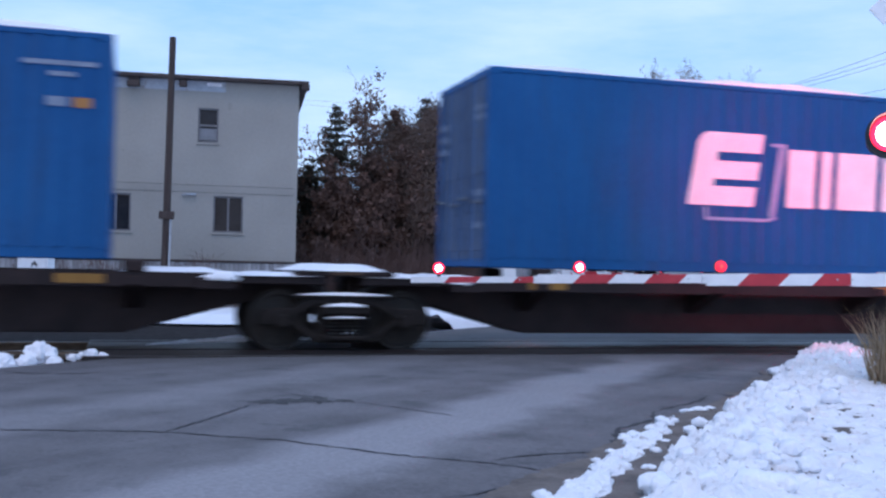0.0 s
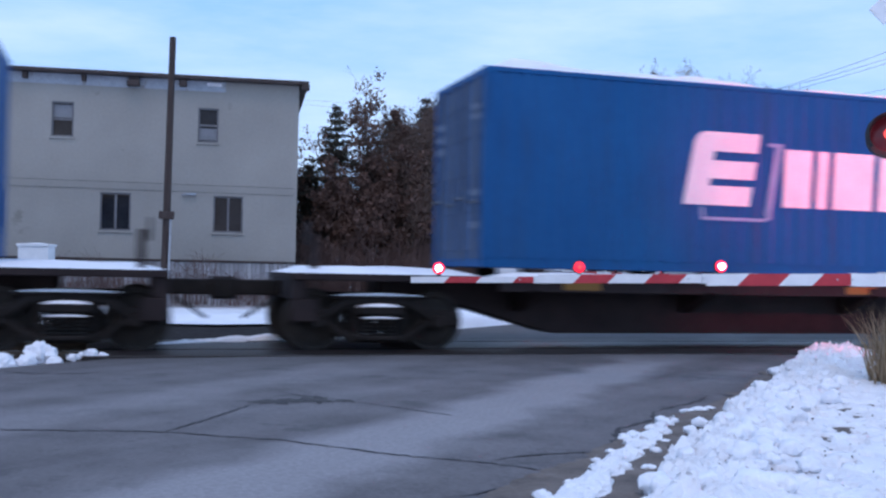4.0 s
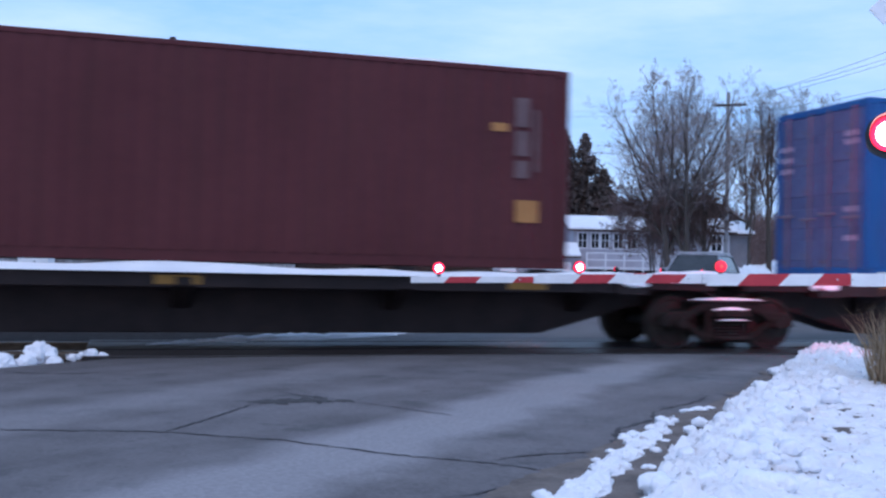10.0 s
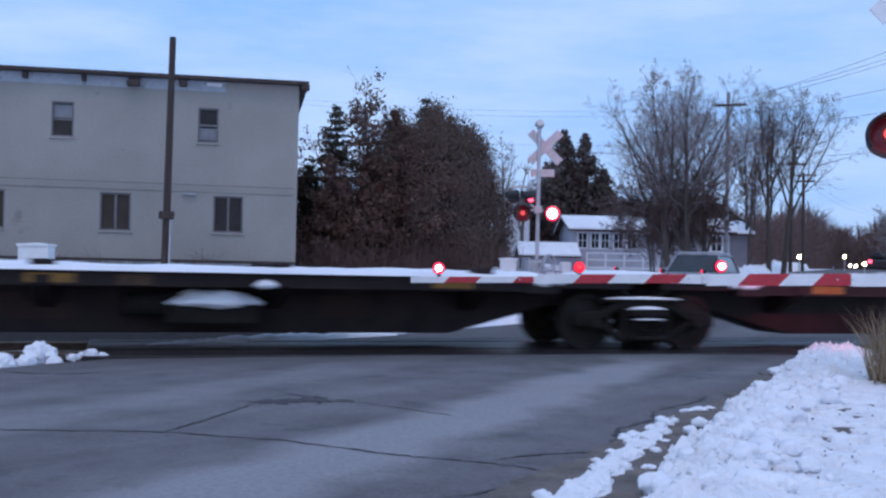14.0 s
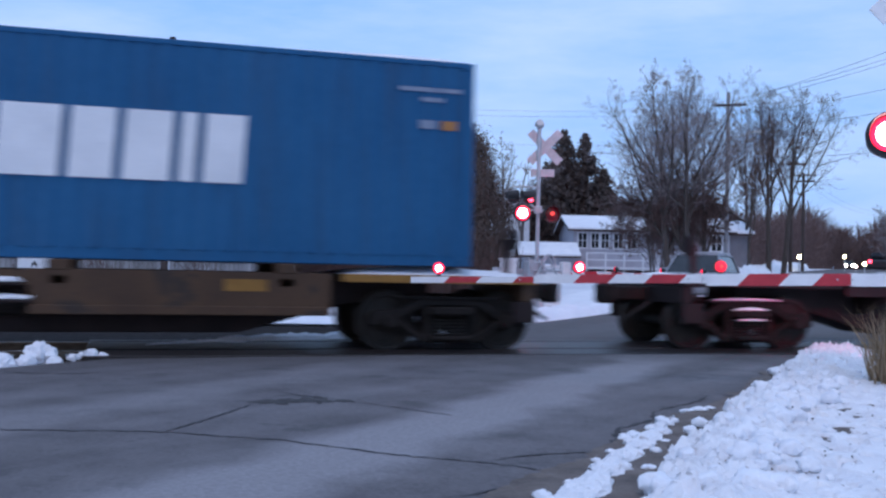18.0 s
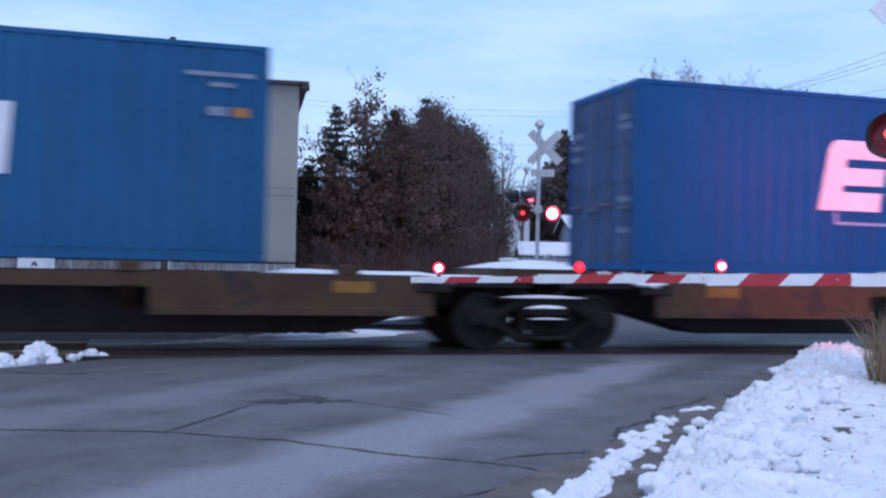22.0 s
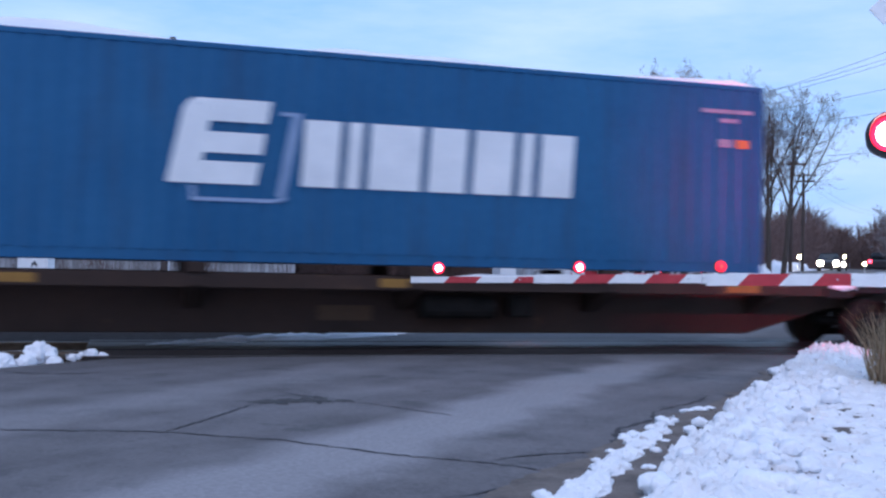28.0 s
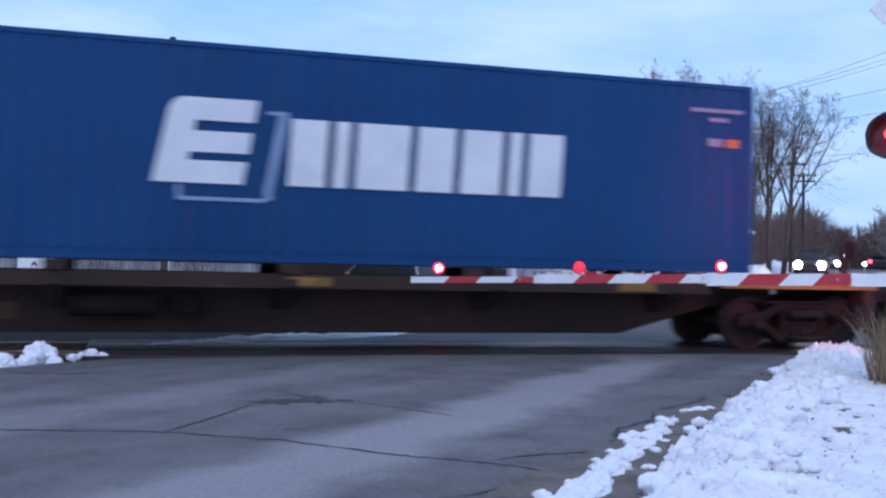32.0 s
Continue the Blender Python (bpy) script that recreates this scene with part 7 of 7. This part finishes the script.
# ---------------------------------------------------------------- vehicles
def vehicle(name, m, label, body, tall, lit, rack=False):
    """A car that faces local -y: shell with glass house, wheels, lamps."""
    v = thing(name, m, label, "car", "cars beyond the crossing")
    L, W, H = (4.6, 1.86, 1.56) if tall else (4.5, 1.78, 1.45)
    bh = 0.98 if tall else 0.86
    # lower body from a side outline
    bm = bm_new()
    extrude_yz(bm, [(-L / 2, 0.38), (-L / 2 + 0.05, 0.24), (L / 2 - 0.05, 0.24), (L / 2, 0.42), (L / 2 - 0.04, bh), (-L / 2 + 1.1, bh), (-L / 2 + 0.18, bh - 0.16), (-L / 2, bh - 0.3)], -W / 2, W / 2)
    part("body", bevelled(bm, 0.06, 2), body, v, smooth=False)
    bm = bm_new()
    y0, y1, y2, y3 = -L / 2 + 1.05, -L / 2 + 1.75, L / 2 - (0.45 if tall else 1.0), L / 2 - (0.1 if tall else 0.35)
    a = [(-W / 2 + 0.05, y0, bh - 0.01), (W / 2 - 0.05, y0, bh - 0.01), (W / 2 - 0.05, y3, bh - 0.01), (-W / 2 + 0.05, y3, bh - 0.01)]
    b = [(-W / 2 + 0.24, y1, H - 0.03), (W / 2 - 0.24, y1, H - 0.03), (W / 2 - 0.24, y2, H - 0.03), (-W / 2 + 0.24, y2, H - 0.03)]
    va, vb = [bm.verts.new(c) for c in a], [bm.verts.new(c) for c in b]
    for i in range(4):
        bm.faces.new((va[i], va[(i + 1) % 4], vb[(i + 1) % 4], vb[i]))
    bm.faces.new(vb)
    bm.faces.new(va[::-1])
    part("glasshouse", bevelled(bm, 0.03), M["car_glass"], v, "dark tinted glass")
    part("roof", one_box(-W / 2 + 0.22, W / 2 - 0.22, y1 - 0.02, y2 + 0.02, H - 0.04, H, 0.02), body, v)
    for s in (-1, 1):
        part("pillar", one_beam((s * (W / 2 - 0.06), y0, bh), (s * (W / 2 - 0.24), y1, H - 0.02), 0.04, n=6), body, v)
        part("pillar", one_beam((s * (W / 2 - 0.06), y3, bh), (s * (W / 2 - 0.24), y2, H - 0.02), 0.05, n=6), body, v)
        part("mirror", one_box(s * (W / 2 + 0.02) - 0.09, s * (W / 2 + 0.02) + 0.09, y0 + 0.2, y0 + 0.34, bh - 0.02, bh + 0.14, 0.03), body, v)
        for y in (-L / 2 + 0.85, L / 2 - 0.85):
            w = part("wheel", one_beam((s * (W / 2 - 0.2), y, 0.33), (s * (W / 2 + 0.01), y, 0.33), 0.33, n=20), M["rubber"], v)
            part("rim", one_beam((s * (W / 2 + 0.012), y, 0.33), (s * (W / 2 + 0.02), y, 0.33), 0.2, n=14), M["rim"], w)
        part("headlamp", one_beam((s * (W / 2 - 0.30), -L / 2 - 0.005, 0.66), (s * (W / 2 - 0.30), -L / 2 + 0.08, 0.66), 0.23 if lit else 0.11, n=16), M["head"] if lit else M["rim"], v, "lit headlamp" if lit else "unlit headlamp")
        part("tail_lamp", one_box(s * (W / 2 - 0.2) - 0.09, s * (W / 2 - 0.2) + 0.09, L / 2 - 0.02, L / 2 + 0.02, 0.7, 0.9, 0.01), M["tail"] if lit else M["lens_dark"], v)
        if rack:
            part("roof_rail", one_beam((s * 0.62, y1 + 0.2, H + 0.06), (s * 0.62, y2, H + 0.06), 0.025, n=6), M["galv"], v)
    if rack:
        for y in (y1 + 0.4, y2 - 0.3):
            part("rack_bar", one_box(-0.66, 0.66, y - 0.03, y + 0.03, H + 0.06, H + 0.10, 0.01), M["galv"], v)
    part("grille", one_box(-0.5, 0.5, -L / 2 - 0.012, -L / 2 + 0.02, 0.5, 0.68, 0.01), M["black_paint"], v)
    part("bumper", one_box(-W / 2 + 0.05, W / 2 - 0.05, -L / 2 - 0.05, -L / 2 + 0.1, 0.28, 0.46, 0.03), body, v)
    return v


SUV = vehicle("waiting_suv", pose(18.42, 30.6, 0.27, 0, 0, -43), "grey-blue sport utility car with roof rack, lamps off", M["car_grey"], True, False, True)
part("brake_lamp", one_box(-0.36, 0.36, 4.6 / 2 - 0.46, 4.6 / 2 - 0.28, 1.45, 1.56, 0.01), M["tail"], SUV, "lit high-mounted brake lamp")
CAR_A = vehicle("approaching_car", pose(150, 165, 0, 0, 0, -40), "dark car with bright headlamps on the far road", M["car_dark"], True, True)
CAR_B = vehicle("approaching_car", pose(170, 190, 0, 0, 0, -40), "dark car with headlamps lit behind another car", M["car_dark"], False, True)


def street_light(x, y, z):
    s = thing("distant_lamp", pose(x, y, 0.0), "small lit lamp post down the road", "lamp", "distant lamps")
    part("post", one_beam((0, 0, 0), (0, 0, z), 0.06, n=8), M["galv"], s)
    part("globe", one_beam((0, 0, z - 0.14), (0, 0, z + 0.14), 0.14, 0.12, 10), M["street"], s, "lit yellowish globe")


street_light(49.8, 68.4, 2.7)
street_light(73.1, 92.6, 3.4)
street_light(61.5, 75.3, 2.4)
far_tail = thing("distant_car", pose(52.6, 62.5, 1.55, 0, 0, 137), "small dark car seen far down the road with red tail lamps", "car")
part("body", one_box(-0.9, 0.9, -2.2, 2.2, 0.25, 0.95, 0.12), M["car_dark"], far_tail)
part("cabin", one_box(-0.75, 0.75, -1.0, 1.4, 0.9, 1.45, 0.2), M["glass"], far_tail)
for s in (-1, 1):
    part("tail_lamp", one_box(s * 0.7 - 0.12, s * 0.7 + 0.12, -2.24, -2.19, 0.7, 0.9, 0.01), M["lamp_small"], far_tail)
    part("tail_lamp", one_box(s * 0.7 - 0.12, s * 0.7 + 0.12, 2.19, 2.24, 0.7, 0.9, 0.01), M["lamp_small"], far_tail)


# ---------------------------------------------------------------- what moves
def road_pose(u, n, back=False):
    """A car on the far road, u metres along and n metres from its right edge."""
    bend = max(0.0, u - 34) * 0.12
    p = EDGE0 + ROAD_U * u + ROAD_N * (n + bend)
    turn = math.degrees(math.atan2(ROAD_U.y, ROAD_U.x)) - 90 + (6.8 if u > 34 else 0)
    z = climb(p.x, p.y)
    return pose(p.x, p.y, z, 0, 0, turn + (180 if back else 0))


def motions():
    # the train: every car, truck and container shares one motion
    for ob, off in MOVING:
        base = ob.matrix_basis.translation
        walk(ob, [(t, pose(travelled(t) - off, base.y, base.z)) for t in TRAIN_TIMES])
    # wheels roll while they pass the crossing
    for ob, off, at in WHEELS:
        ts = [k / 30 for k in range(0, 961) if -5 < travelled(k / 30) - off < 20]
        rows = []
        for t in [0.0] + ts + [32.0]:
            tt = min(max(t, ts[0]), ts[-1]) if ts else 0.0
            if rows and t <= rows[-1][0]:
                continue
            a = (travelled(tt) - (travelled(ts[0]) if ts else 0)) / WHEEL_R
            rows.append((t, Matrix.Translation(at) @ Matrix.Rotation(a, 4, "Y")))
        walk(ob, rows)
    # flashers turn their lit face to and fro
    for ob, at, phase, turn in FLASHERS:
        rows, state = [], None
        k = -32
        switches = []
        while True:
            t = FLASH_0 + k * FLASH_T / 2
            if t > 31.8:
                break
            if t > 0.1:
                switches.append((round(t * 30), k % 2 == phase))
            k += 1
        k = math.floor((0.05 - FLASH_0) / (FLASH_T / 2))
        on = (k % 2 == phase)
        rows = [(0.0, Matrix.Translation(at) @ pose(0, 0, 0, 0, 0, turn + (0 if on else 180)))]
        ang = 0 if on else 180
        for f, lit in switches:
            if lit == on:
                continue
            on = lit
            for j in range(4):
                rows.append(((f + j) / 30, Matrix.Translation(at) @ pose(0, 0, 0, 0, 0, turn + ang + 60 * j)))
            ang += 180
        rows.append((32.0, Matrix.Translation(at) @ pose(0, 0, 0, 0, 0, turn + ang)))
        walk(ob, rows)
    # cars beyond the crossing
    walk(CAR_A, [(0.0, road_pose(420, 5.7)), (10.0, road_pose(300, 5.7)), (20.0, road_pose(175, 5.7)), (24.0, road_pose(126, 5.7)), (28.0, road_pose(90, 5.7)), (30.5, road_pose(72, 5.7)), (32.0, road_pose(60, 5.7))])
    walk(CAR_B, [(0.0, road_pose(470, 5.7)), (10.0, road_pose(360, 5.7)), (20.0, road_pose(235, 5.7)), (25.2, road_pose(150, 5.7)), (28.0, road_pose(122, 5.7)), (32.0, road_pose(95, 5.7))])
    # the waiting car turns off along the lane beside the track
    s0 = SUV.matrix_basis.copy()
    walk(SUV, [(0.0, s0), (25.3, s0), (26.0, pose(17.5, 29.9, 0.22, 0, 0, -62)), (26.8, pose(15.7, 29.5, 0.12, 0, 0, -80)), (27.55, pose(13.8, 29.7, 0.02, 0, 0, -92)),
               (28.6, pose(11.9, 30.4, -0.06, 0, 0, -108)), (30.0, pose(9.12, 31.6, -0.10, 0, 0, -148)), (31.4, pose(8.45, 32.6, -0.10, 0, 0, -150)), (32.0, pose(8.25, 33.0, -0.10, 0, 0, -150))])


motions()
